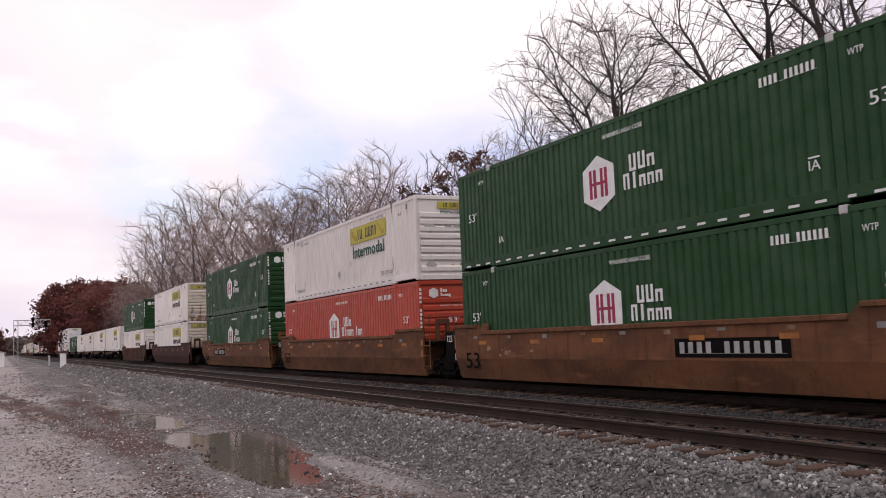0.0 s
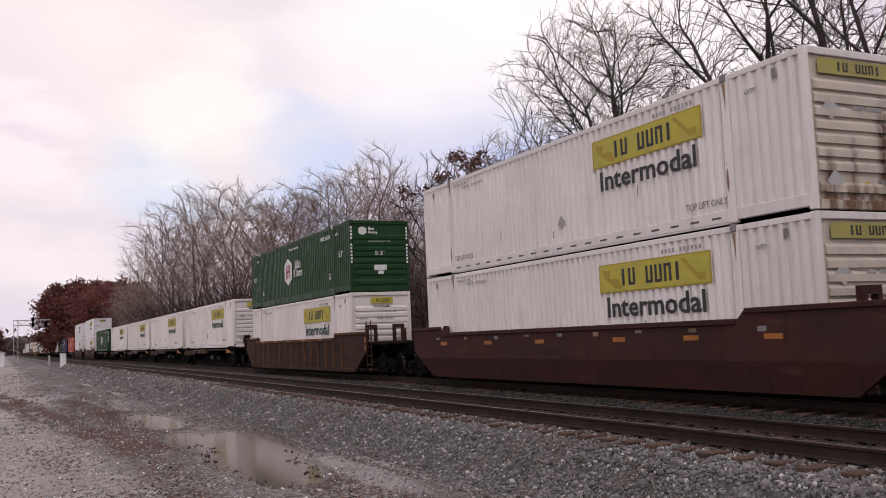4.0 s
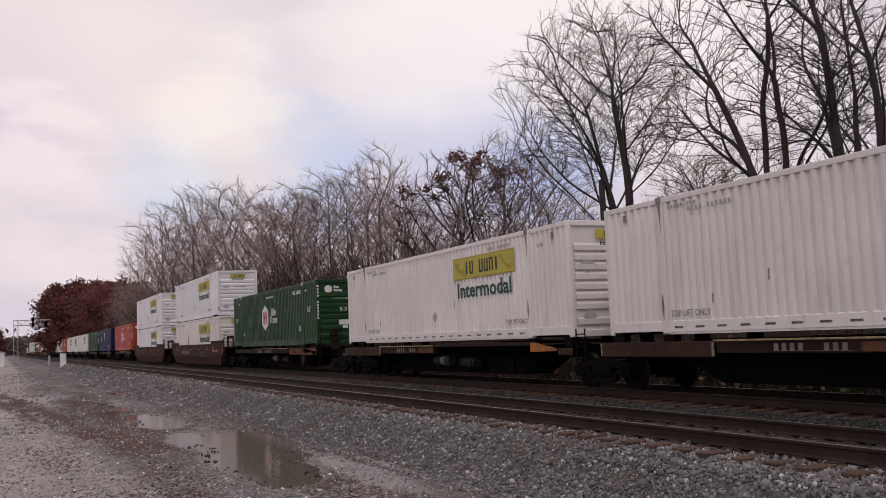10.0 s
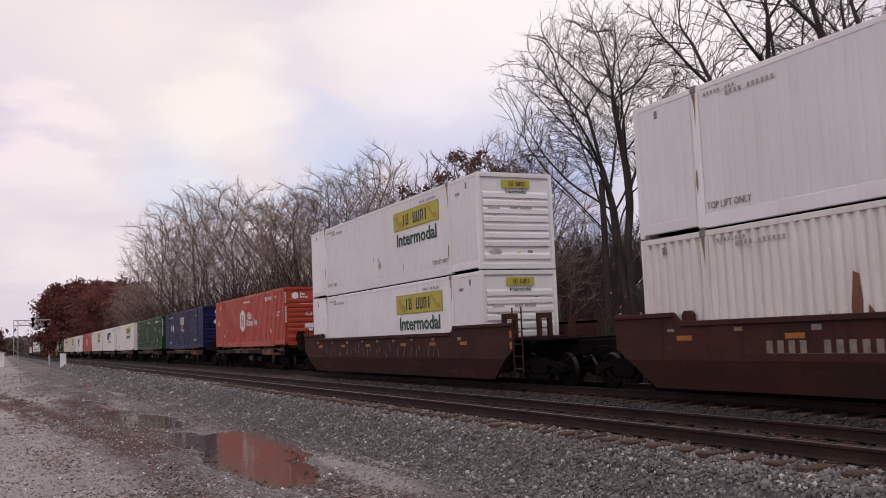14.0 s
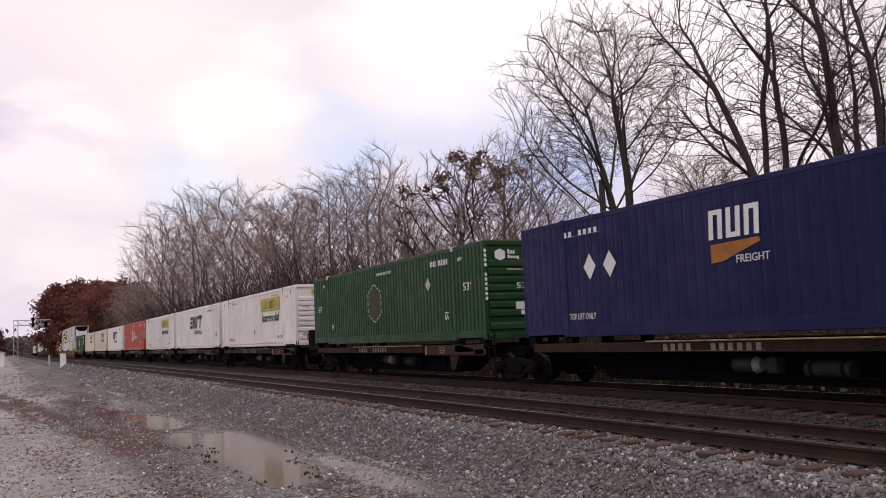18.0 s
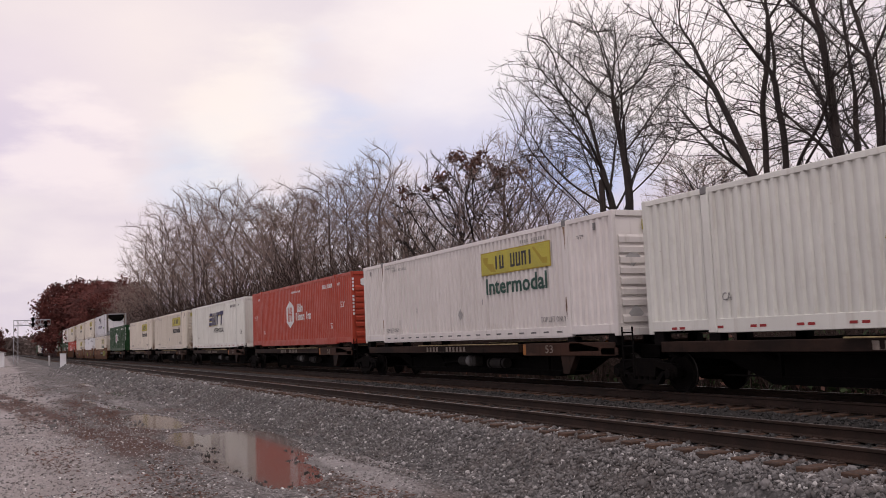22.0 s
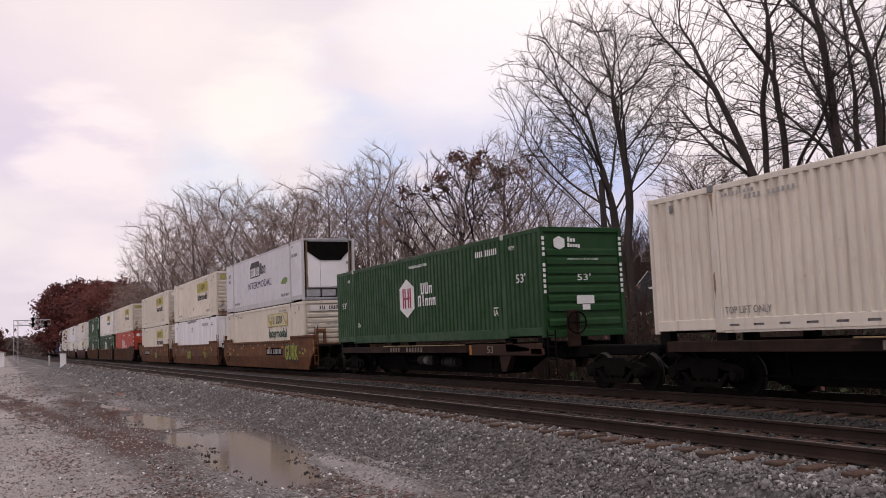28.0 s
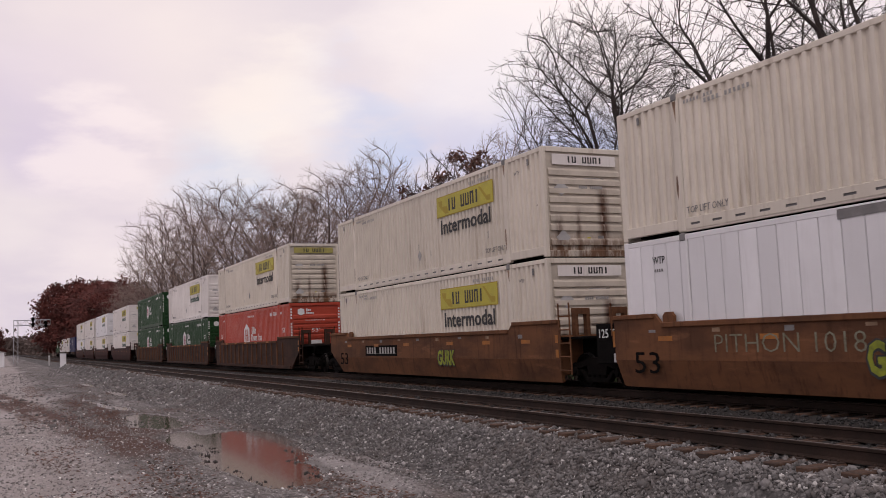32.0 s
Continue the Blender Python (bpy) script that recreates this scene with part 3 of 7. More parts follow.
def make_puddles():
    bm = bmesh.new()
    v = [bm.verts.new(p) for p in ((-78, 2.6, 0.004), (-13, 2.6, 0.004), (-13, 6.85, 0.004), (-78, 6.85, 0.004))]
    bm.faces.new(v)
    ob = part("water", bm, WATER)
    tagged(ob, "shallow muddy rain puddles lying on the gravel", "puddle", kind="structure")


make_puddles()


def make_stones(name, count, pick, size, label, material=None):
    """Loose broken stones strewn over an area, as one pile."""
    rng = np.random.default_rng(5)
    g = (1 + 5 ** 0.5) / 2
    ico = np.array([(-1, g, 0), (1, g, 0), (-1, -g, 0), (1, -g, 0), (0, -1, g), (0, 1, g), (0, -1, -g), (0, 1, -g), (g, 0, -1), (g, 0, 1), (-g, 0, -1), (-g, 0, 1)]) / 1.9
    tri = np.array([(0, 11, 5), (0, 5, 1), (0, 1, 7), (0, 7, 10), (0, 10, 11), (1, 5, 9), (5, 11, 4), (11, 10, 2), (10, 7, 6), (7, 1, 8),
                    (3, 9, 4), (3, 4, 2), (3, 2, 6), (3, 6, 8), (3, 8, 9), (4, 9, 5), (2, 4, 11), (6, 2, 10), (8, 6, 7), (9, 8, 1)])
    at = np.array([pick(rng) for _ in range(count)])
    q = rng.normal(size=(count, 4))
    q /= np.linalg.norm(q, axis=1, keepdims=True)
    w, x, y, z = q.T
    rot = np.stack([np.stack([1 - 2 * (y * y + z * z), 2 * (x * y - z * w), 2 * (x * z + y * w)], 1),
                    np.stack([2 * (x * y + z * w), 1 - 2 * (x * x + z * z), 2 * (y * z - x * w)], 1),
                    np.stack([2 * (x * z - y * w), 2 * (y * z + x * w), 1 - 2 * (x * x + y * y)], 1)], 1)
    radius = size * rng.lognormal(0, 0.32, (count, 1, 1))
    shape = ico[None] * rng.uniform(0.42, 1.4, (count, 12, 1)) * rng.uniform(0.55, 1.25, (count, 1, 3)) * radius
    verts = np.einsum("nij,nkj->nki", rot, shape) + at[:, None]
    faces = (tri[None] + 12 * np.arange(count)[:, None, None]).reshape(-1, 3)
    me = bpy.data.meshes.new(name)
    nv, nf = count * 12, len(faces)
    me.vertices.add(nv)
    me.vertices.foreach_set("co", verts.ravel())
    me.loops.add(nf * 3)
    me.loops.foreach_set("vertex_index", faces.ravel().astype(np.int32))
    me.polygons.add(nf)
    me.polygons.foreach_set("loop_start", np.arange(0, nf * 3, 3, dtype=np.int32))
    me.update(calc_edges=True)
    ob = placed(name, me, material or STONES)
    tagged(ob, label, "gravel", kind="stuff")


def on_shoulder(rng):
    while True:
        x, y = -5.5 - 55 * rng.random() ** 1.8, rng.uniform(6.2, 8.45)
        if y > 6.75 or rng.random() < 0.4:
            return x, y, ground_height(x, y) + rng.uniform(-0.012, 0.02)


def in_crib(rng):
    while True:
        x, y = -6 - 30 * rng.random() ** 1.3, rng.uniform(8.2, 12.6)
        if (x / 0.55) % 1.0 > 0.46 or y > 10.75:
            return x, y, ground_height(x, y) + rng.uniform(-0.01, 0.02)


def on_lot(rng):
    x = -11 - 24 * rng.random() ** 1.4
    y = rng.uniform(-1.5, 6.5)
    return x, y, ground_height(x, y) + 0.002


make_stones("ballast_stones", 44000, on_shoulder, 0.0255, "loose grey broken ballast stones on the track shoulder")
def on_far_shoulder(rng):
    x, y = -38 - 95 * rng.random() ** 1.4, rng.uniform(5.6, 8.3)
    return x, y, ground_height(x, y)


def on_far_lot(rng):
    x, y = -30 - 90 * rng.random() ** 1.3, rng.uniform(-5.0, 6.3)
    return x, y, ground_height(x, y)


make_stones("far_ballast_stones", 6500, on_far_shoulder, 0.065, "coarse grey ballast stones farther along the line")
make_stones("far_lot_stones", 4500, on_far_lot, 0.045, "scattered stones and clods on the lot")
make_stones("crib_stones", 6000, in_crib, 0.030, "oily ballast stones between the ties, toned down for shade", DARKSTONES)
make_stones("lot_stones", 15000, on_lot, 0.019, "small scattered pebbles on the gravel lot", LOTSTONES)


def in_puddle(rng):
    while True:
        x, y = rng.uniform(-24, -14.5), rng.uniform(3.4, 5.9)
        if -0.04 < ground_height(x, y) < 0.0 and noise.noise(Vector((x * 1.3, y * 1.6, 8.0))) + rng.normal(0, 0.2) > 0.12:
            return x, y, rng.uniform(-0.004, 0.012)


make_stones("puddle_stones", 170, in_puddle, 0.02, "stones and clods standing out of the puddle", DARKSTONES)


def make_litter():
    """Fallen leaves in drifts over the muddy verge of the lot."""
    rng = random.Random(21)
    verts, faces = [], []
    while len(faces) < 8000:
        x, y = -12 - 60 * rng.random() ** 1.3, rng.uniform(0.5, 6.4)
        if noise.noise(Vector((x * 0.16, y * 0.9, 4.0))) + rng.gauss(0, 0.12) < 0.10:
            continue
        z = ground_height(x, y) + 0.008
        if z < 0.012:
            continue
        s, a = rng.uniform(0.02, 0.055), rng.uniform(0, 6.28)
        u, w = Vector((math.cos(a), math.sin(a), rng.uniform(-0.4, 0.4))) * s, Vector((-math.sin(a), math.cos(a), rng.uniform(-0.4, 0.4))) * s * 0.6
        p = Vector((x, y, z))
        b = len(verts)
        verts += [p - u, p + w, p + u, p - w]
        faces.append((b, b + 1, b + 2, b + 3))
    me = bpy.data.meshes.new("leaf_litter")
    me.from_pydata(verts, [], faces)
    tagged(placed("leaf_litter", me, LITTER), "wet brown fallen leaves strewn over the verge", "leaves", kind="stuff")


make_litter()


# ---- tracks ----
def rail_mesh(x0, x1):
    half = [(0.0, 0.0), (0.072, 0.0), (0.072, -0.0), (0.070, 0.012), (0.012, 0.030), (0.009, 0.125), (0.034, 0.138), (0.036, 0.168), (0.028, 0.176)]
    outline = half[1:2] + half[3:] + [(-y, z) for y, z in half[3:][::-1]] + [(-0.072, 0.0)]
    bm = bmesh.new()
    add_slab(bm, outline, 0, x0, x1)
    bmesh.ops.recalc_face_normals(bm, faces=bm.faces)
    for f in bm.faces:
        f.material_index = 1 if f.normal.z > 0.9 and f.calc_center_median().z > 0.17 else 0
    me = bpy.data.meshes.new("rail")
    bm.to_mesh(me)
    bm.free()
    me.materials.append(STEEL)
    me.materials.append(RAILTOP)
    return me


def tie_mesh():
    bm = bmesh.new()
    add_box(bm, -0.115, 0.115, -1.33, 1.33, -0.17, 0.0, 0.012)
    for side in (-0.75, 0.75):
        add_box(bm, -0.10, 0.10, side - 0.17, side + 0.17, 0.0005, 0.016, 0, 1)
        for dx in (-0.06, 0.06):
            for dy in (-0.1, 0.1):
                add_box(bm, dx - 0.012, dx + 0.012, side + dy - 0.012, side + dy + 0.012, 0.016, 0.04, 0, 1)
    me = bpy.data.meshes.new("tie")
    bm.to_mesh(me)
    bm.free()
    me.materials.append(TIE)
    me.materials.append(TIEPLATE)
    return me


def make_track(centre, label, singles):
    track = empty("track", label, "railway track", kind="structure")
    track.location = (0, centre, RAIL - 0.19)
    me = rail_mesh(-900, 500)
    for side in (-0.7535, 0.7535):
        rail = placed("rail", me, None, track)
        rail.location = (0, side, 0.0135)
    tie = tie_mesh()
    rng = random.Random(int(centre * 10))
    first = -singles * 0.55 + 5
    for i in range(singles):
        ob = placed("tie", tie, None, track)
        ob.matrix_basis = pose(first + i * 0.55, rng.uniform(-0.05, 0.05), rng.uniform(-0.012, 0.004), 0, 0, rng.uniform(-1.2, 1.2))
    bm = bmesh.new()
    x = first - 0.55
    while x > -420:
        add_box(bm, x - 0.115, x + 0.115, -1.33, 1.33, -0.15, 0)
        x -= 0.55
    rest = part("far_ties", bm, TIE, track)
    tagged(rest, kind="stuff")


make_track(NEAR_TRACK, "rusty steel rails on worn timber ties, empty track", 280)
make_track(TRAIN_TRACK, "worn steel rails on dark timber ties under the train", 90)


# ---- trees ----
def limb_mesh(name, limbs, sides, thin):
    """Tapered round limbs as one mesh."""
    verts, faces = [], []
    ring = [(math.cos(2 * math.pi * i / sides), math.sin(2 * math.pi * i / sides)) for i in range(sides)]
    for pts, rad in limbs:
        base = len(verts)
        n = len(pts)
        for i, p in enumerate(pts):
            d = (pts[min(i + 1, n - 1)] - pts[max(i - 1, 0)]).normalized()
            u = d.cross(Vector((0.31, 0.17, 0.93))).normalized()
            w = d.cross(u)
            r = max(rad[i], thin)
            verts += [p + u * (c * r) + w * (s * r) for c, s in ring]
        for i in range(n - 1):
            a = base + i * sides
            for k in range(sides):
                k2 = (k + 1) % sides
                faces.append((a + k, a + k2, a + sides + k2, a + sides + k))
    me = bpy.data.meshes.new(name)
    me.from_pydata(verts, [], faces)
    me.polygons.foreach_set("use_smooth", [True] * len(faces))
    return me


def leaf_mesh(name, rng, tips, per_tip, spread, size):
    verts, faces = [], []
    for p in tips:
        for _ in range(per_tip):
            q = p + Vector((rng.gauss(0, spread), rng.gauss(0, spread), rng.gauss(0, spread * 0.8)))
            s = size * rng.uniform(0.5, 1.4)
            u = Vector((rng.gauss(0, 1), rng.gauss(0, 1), rng.gauss(0, 1))).normalized()
            w = u.orthogonal().normalized() * s * 0.6
            u = u * s
            b = len(verts)
            verts += [q - u, q - u * 0.1 + w, q + u, q - u * 0.1 - w]
            faces.append((b, b + 1, b + 2, b + 3))
    me = bpy.data.meshes.new(name)
    me.from_pydata(verts, [], faces)
    return me


def crown_points(rng, hulls, count):
    """Places that the twigs reach for, strewn through round crowns: (x, y, z, radius across, radius up, share) each."""
    out = []
    while len(out) < count:
        x, y, z, r, h, share = hulls[rng.randrange(len(hulls))]
        if rng.random() > share:
            continue
        d = Vector((rng.gauss(0, 1), rng.gauss(0, 1), rng.gauss(0, 1))).normalized() * rng.random() ** 0.38
        lump = 0.86 + 0.3 * noise.noise(Vector((d.x * 2.3 + x, d.y * 2.3 + y, d.z * 2.3 + z)))
        out.append((x + d.x * r * lump, y + d.y * r * lump, z + d.z * h * lump))
    return np.array(out)


def scaffold(rng, stems, hulls, each):
    """Main limbs that leave the stems and arch out into the crowns."""
    out = list(stems)
    spin = rng.random() * 6.28
    for x, y, z, r, h, share in hulls:
        for k in range(round(each * share)):
            spin += 2.4 + rng.uniform(-0.4, 0.4)
            e = radians(-25 + 95 * ((k + 0.5) / each) ** 0.8)
            goal = Vector((x + math.cos(spin) * math.cos(e) * r * 0.78, y + math.sin(spin) * math.cos(e) * r * 0.78, z + math.sin(e) * h * 0.78))
            spots = [Vector(a).lerp(Vector(b), f) for line in stems for a, b in zip(line[1:], line[2:]) for f in (0.0, 0.33, 0.66)]
            spots = [p for p in spots if p.z < goal.z - 0.4] or [Vector(stems[0][1])]
            base = min(spots, key=lambda p: abs((goal - p).xy.length - 0.85 * (goal.z - p.z)) + 0.35 * (goal.xy - p.xy).length)
            long = (goal - base).length
            side = Vector((rng.gauss(0, 0.05), rng.gauss(0, 0.05), 0)) * long
            out.append([base, base.lerp(goal, 0.33) + side - Vector((0, 0, 0.02 * long)), base.lerp(goal, 0.66) + side * 0.8 - Vector((0, 0, 0.025 * long)), goal])
    return out


def grow(rng, stems, aims, heart, step=0.34, reach=3.2, near=0.5, lift=0.08, wobble=0.08):
    """A tree that grows from its stems towards its aims, outwards from its heart. stems: polylines. Returns the nodes and the parent of each."""
    pos, parent = [], []
    for line in stems:
        line = [Vector(p) for p in line]
        last = -1
        if line[0].z > 0.5 and pos:
            last = min(range(len(pos)), key=lambda i: (pos[i] - line[0]).length)
            line[0] = pos[last]
        for a, b in zip(line, line[1:]):
            n = max(1, round((b - a).length / step))
            for k in range(1 if last >= 0 and a is line[0] else 0, n):
                p = a.lerp(b, k / n)
                if last >= 0:
                    bend = noise.noise_vector(p * 0.55 + Vector((len(stems), 0, 7.0))) * 0.17 + noise.noise_vector(p * 1.5) * 0.06
                    p = p + Vector((bend.x, bend.y, 0)) * min(1.0, p.z / 4)
                pos.append(p)
                parent.append(last)
                last = len(pos) - 1
    best = np.full(len(aims), 1e9)
    who = np.full(len(aims), -1)
    fresh_from = 0
    births = {}
    for turn in range(90):
        new_pos = np.array(pos[fresh_from:])
        if not len(new_pos):
            break
        d = np.linalg.norm(aims[:, None] - new_pos[None], axis=2)
        k = d.argmin(1)
        dk = d[np.arange(len(aims)), k]
        nearer = dk < best
        best[nearer], who[nearer] = dk[nearer], k[nearer] + fresh_from
        keep = best > near
        aims, best, who = aims[keep], best[keep], who[keep]
        if not len(aims):
            break
        fresh_from = len(pos)
        pull = {}
        bound = reach if turn > 6 else reach * 2
        for a, w, b in zip(aims, who, best):
            if b < bound:
                pull.setdefault(int(w), []).append(a)
        for w, goals in pull.items():
            if births.get(w, 0) > 2:
                continue
            births[w] = births.get(w, 0) + 1
            p = pos[w]
            way = Vector((0, 0, 0))
            for g in goals:
                way += (Vector(g) - p).normalized()
            back = p - pos[parent[w]] if parent[w] >= 0 else Vector((0, 0, step))
            way = way.normalized() + back.normalized() * 0.35 + (p - heart).normalized() * 0.75 + Vector((rng.gauss(0, wobble), rng.gauss(0, wobble), rng.gauss(0, wobble) + lift))
            pos.append(p + way.normalized() * step)
            parent.append(w)
    return pos, parent


def make_tree(seed, stems, hulls, count, label, base_radius, thin=0.007, twigs=2, twig=0.5, leaves=None, category="tree", bark=None, fine_bark=None, step=0.34, tip=0.009, near=0.5, limbs=9):
    """A tree: its stems as polylines from the foot, and the round crowns that it fills. leaves: (material, per clump, spread, size, share, lowest height)."""
    rng = random.Random(seed)
    whole = sum(hull[5] for hull in hulls)
    heart = sum((Vector(hull[:3]) * hull[5] for hull in hulls), Vector()) / whole
    heart.z = min(hull[2] - hull[4] for hull in hulls) - 0.5
    pos, parent = grow(rng, scaffold(rng, stems, hulls, limbs), crown_points(rng, hulls, count), heart, step, near=near)
    n = len(pos)
    kids = [[] for _ in range(n)]
    for i, p in enumerate(parent):
        if p >= 0:
            kids[p].append(i)
    load = [0] * n
    for i in range(n - 1, -1, -1):
        load[i] = max(1, sum(load[k] for k in kids[i]))
    most = max(load[i] for i in range(n) if parent[i] < 0)
    rad = [tip * 0.8 + (base_radius - tip * 0.8) * (w / most) ** 0.60 for w in load]
    for _ in range(4):
        pos = [(pos[i] * 2 + pos[parent[i]] + pos[max(kids[i], key=lambda k: rad[k])]) / 4 if parent[i] >= 0 and kids[i] else pos[i] for i in range(n)]
    thick, middle, fine = [], [], []
    starts = [i for i in range(n) if parent[i] < 0]
    while starts:
        i = starts.pop()
        pts, rr = ([pos[parent[i]]], [min(rad[parent[i]], rad[i] * 1.25)]) if parent[i] >= 0 else ([pos[i] - Vector((0, 0, 0.3))], [rad[i] * 1.25])
        while True:
            pts.append(pos[i])
            rr.append(rad[i])
            if not kids[i]:
                break
            main = max(kids[i], key=lambda k: rad[k])
            starts += [k for k in kids[i] if k != main]
            i = main
        (thick if rr[1] > 0.35 * base_radius else middle if rr[1] > 0.03 else fine).append((pts, rr))
    tips = []
    for i in range(n):
        if rad[i] > 0.03 or parent[i] < 0:
            continue
        way = (pos[i] - pos[parent[i]]).normalized()
        for _ in range(twigs + (1 if not kids[i] else 0)):
            d = (way + Vector((rng.gauss(0, 0.42), rng.gauss(0, 0.42), rng.gauss(0.22, 0.38)))).normalized()
            long = twig * rng.uniform(0.5, 1.3)
            mid = pos[i] + d * long * 0.5
            d = (d + Vector((rng.gauss(0, 0.25), rng.gauss(0, 0.25), rng.gauss(0.12, 0.22)))).normalized()
            fine.append(([pos[i], mid, mid + d * long * 0.6], [thin, thin * 0.9, thin * 0.55]))
        if not kids[i]:
            tips.append(pos[i])
    tree = empty("tree", label, category)
    placed("trunk", limb_mesh("trunk", thick, 9, 0.03), bark or BARK, tree)
    tagged(placed("branchwork", limb_mesh("branchwork", middle, 5, 0.012), bark or BARK, tree), kind="stuff")
    tagged(placed("crown", limb_mesh("crown", fine, 3, thin * 0.55), fine_bark or BARK, tree), kind="stuff")
    if leaves:
        m, per, spread, size, share, low = leaves
        tips = [p for p in tips if p.z > low and rng.random() < share]
        tagged(placed("foliage", leaf_mesh("foliage", rng, tips, per, spread, size), m, tree, "clinging dry leaves"), kind="stuff")
    return tree


def base_at(x, y):
    return pose(x, y, ground_height(x, y))


def make_near_trees():
    a = make_tree(11, (((0, 0, 0), (0.05, 0, 3.0), (-0.05, 0.1, 6.2), (0.0, 0.2, 8.2), (-0.3, 0.2, 10.2), (-0.5, 0.1, 12.0), (-0.8, 0.1, 14.5)), ((-0.35, 0, 0), (-0.3, -0.1, 3.5), (-0.75, -0.2, 7.5), (-1.25, -0.3, 9.6), (-1.6, -0.4, 11.4), (-2.4, -0.4, 13.6))),
                  ((-1.6, 0, 13.3, 5.2, 5.0, 1.0), (-1.7, 0, 11.6, 5.3, 2.8, 0.3)), 3300, "broad leafless maple with a forked trunk", 0.21, thin=0.0078, twigs=1, twig=0.5, near=0.36, limbs=20, step=0.28, tip=0.0085)
    a.matrix_basis = base_at(-34.3, 26)
    b = make_tree(23, (((0, 0, 0), (-0.1, 0, 4.0), (-0.8, 0, 7.6), (-1.9, 0, 10.4), (-3.6, 0.1, 13.4), (-5.2, 0.2, 15.6)), ((0.3, 0.2, 0), (0.1, 0.2, 5.0), (-0.3, 0.1, 8.2), (0.0, 0.2, 11.0), (0.2, 0.3, 13.6), (-0.2, 0.3, 16.5)),
                       ((0.6, 0, 0), (0.7, 0, 4.5), (0.8, 0, 8.2), (0.75, 0, 11.2), (0.35, 0, 14.6), (0.0, 0, 18.0)), ((0.75, 0.2, 5.5), (1.2, 0.2, 7.8), (2.6, 0.3, 9.6), (3.4, 0.4, 11.6)), ((-0.9, 0.2, 7.8), (-1.9, 0.3, 9.2), (-3.6, 0.4, 10.3), (-5.0, 0.3, 9.9))),
                  ((-3.4, 0, 13.8, 3.6, 4.4, 1.0), (0.2, 0, 15.2, 3.4, 5.0, 0.5), (-2.4, 0, 9.4, 4.2, 2.6, 1.0), (2.6, 0, 11.0, 2.8, 3.5, 0.6)), 1300, "tall leafless tree of leaning dark stems from one foot", 0.21, thin=0.0075, twigs=1, twig=0.5, near=0.5, limbs=4, step=0.3, tip=0.007)
    b.matrix_basis = base_at(-25.5, 26)
    c = make_tree(31, (((0, 0, 0), (-0.1, 0, 4.0), (-0.5, 0, 8.4), (-0.75, 0, 11.6), (-1.15, 0, 13.8), (-2.0, 0.2, 17.5)), ((-0.1, 0, 3.2), (-0.9, 0.4, 7.2), (-1.4, 0.5, 10.0), (-2.6, 0.6, 12.4))),
                  ((-1.8, 0, 15.0, 3.6, 5.0, 0.5), (-0.6, 0, 9.8, 4.0, 3.4, 0.9)), 560, "tall leafless tree with a thick sinuous dark trunk", 0.24, thin=0.0075, twigs=1, twig=0.5, near=0.5, limbs=4, step=0.3, tip=0.007)
    c.matrix_basis = base_at(-21.8, 26)
    d = make_tree(47, (((0, 0, 0), (0.05, 0, 5.0), (0.0, 0, 10.8), (-0.7, 0, 13.3), (-1.2, 0, 16.5)), ((0.0, 0, 10.4), (0.7, 0.1, 12.0), (1.2, 0.2, 15.0))),
                  ((-0.6, 0, 14.0, 3.2, 4.6, 0.5), (0.6, 0, 10.2, 3.4, 2.8, 0.8)), 420, "tall leafless tree with a straight forked trunk", 0.17, thin=0.0075, twigs=1, twig=0.5, near=0.5, limbs=4, step=0.3, tip=0.007)
    d.matrix_basis = base_at(-20.85, 26.3)
    for ob, x, y, turn in ((c, -13.5, 25.5, 100), (d, -26.0, 31.5, 120)):
        copy_thing(ob, pose(x, y, ground_height(x, y), 0, 0, turn))


make_near_trees()


# how high the tree tops stand against the sky: (distance along the line over distance from it, rise over distance along)
SKYLINE = ((1.9, 0.20), (2.2, 0.19), (2.36, 0.197), (2.49, 0.226), (2.63, 0.209), (2.84, 0.197), (3.14, 0.192), (3.5, 0.172), (4.17, 0.183), (5.25, 0.177), (6.2, 0.158), (6.8, 0.135), (7.4, 0.090), (8.2, 0.070), (9.0, 0.058), (11.0, 0.05), (14.0, 0.035))
MODEL_TOP = 17.6


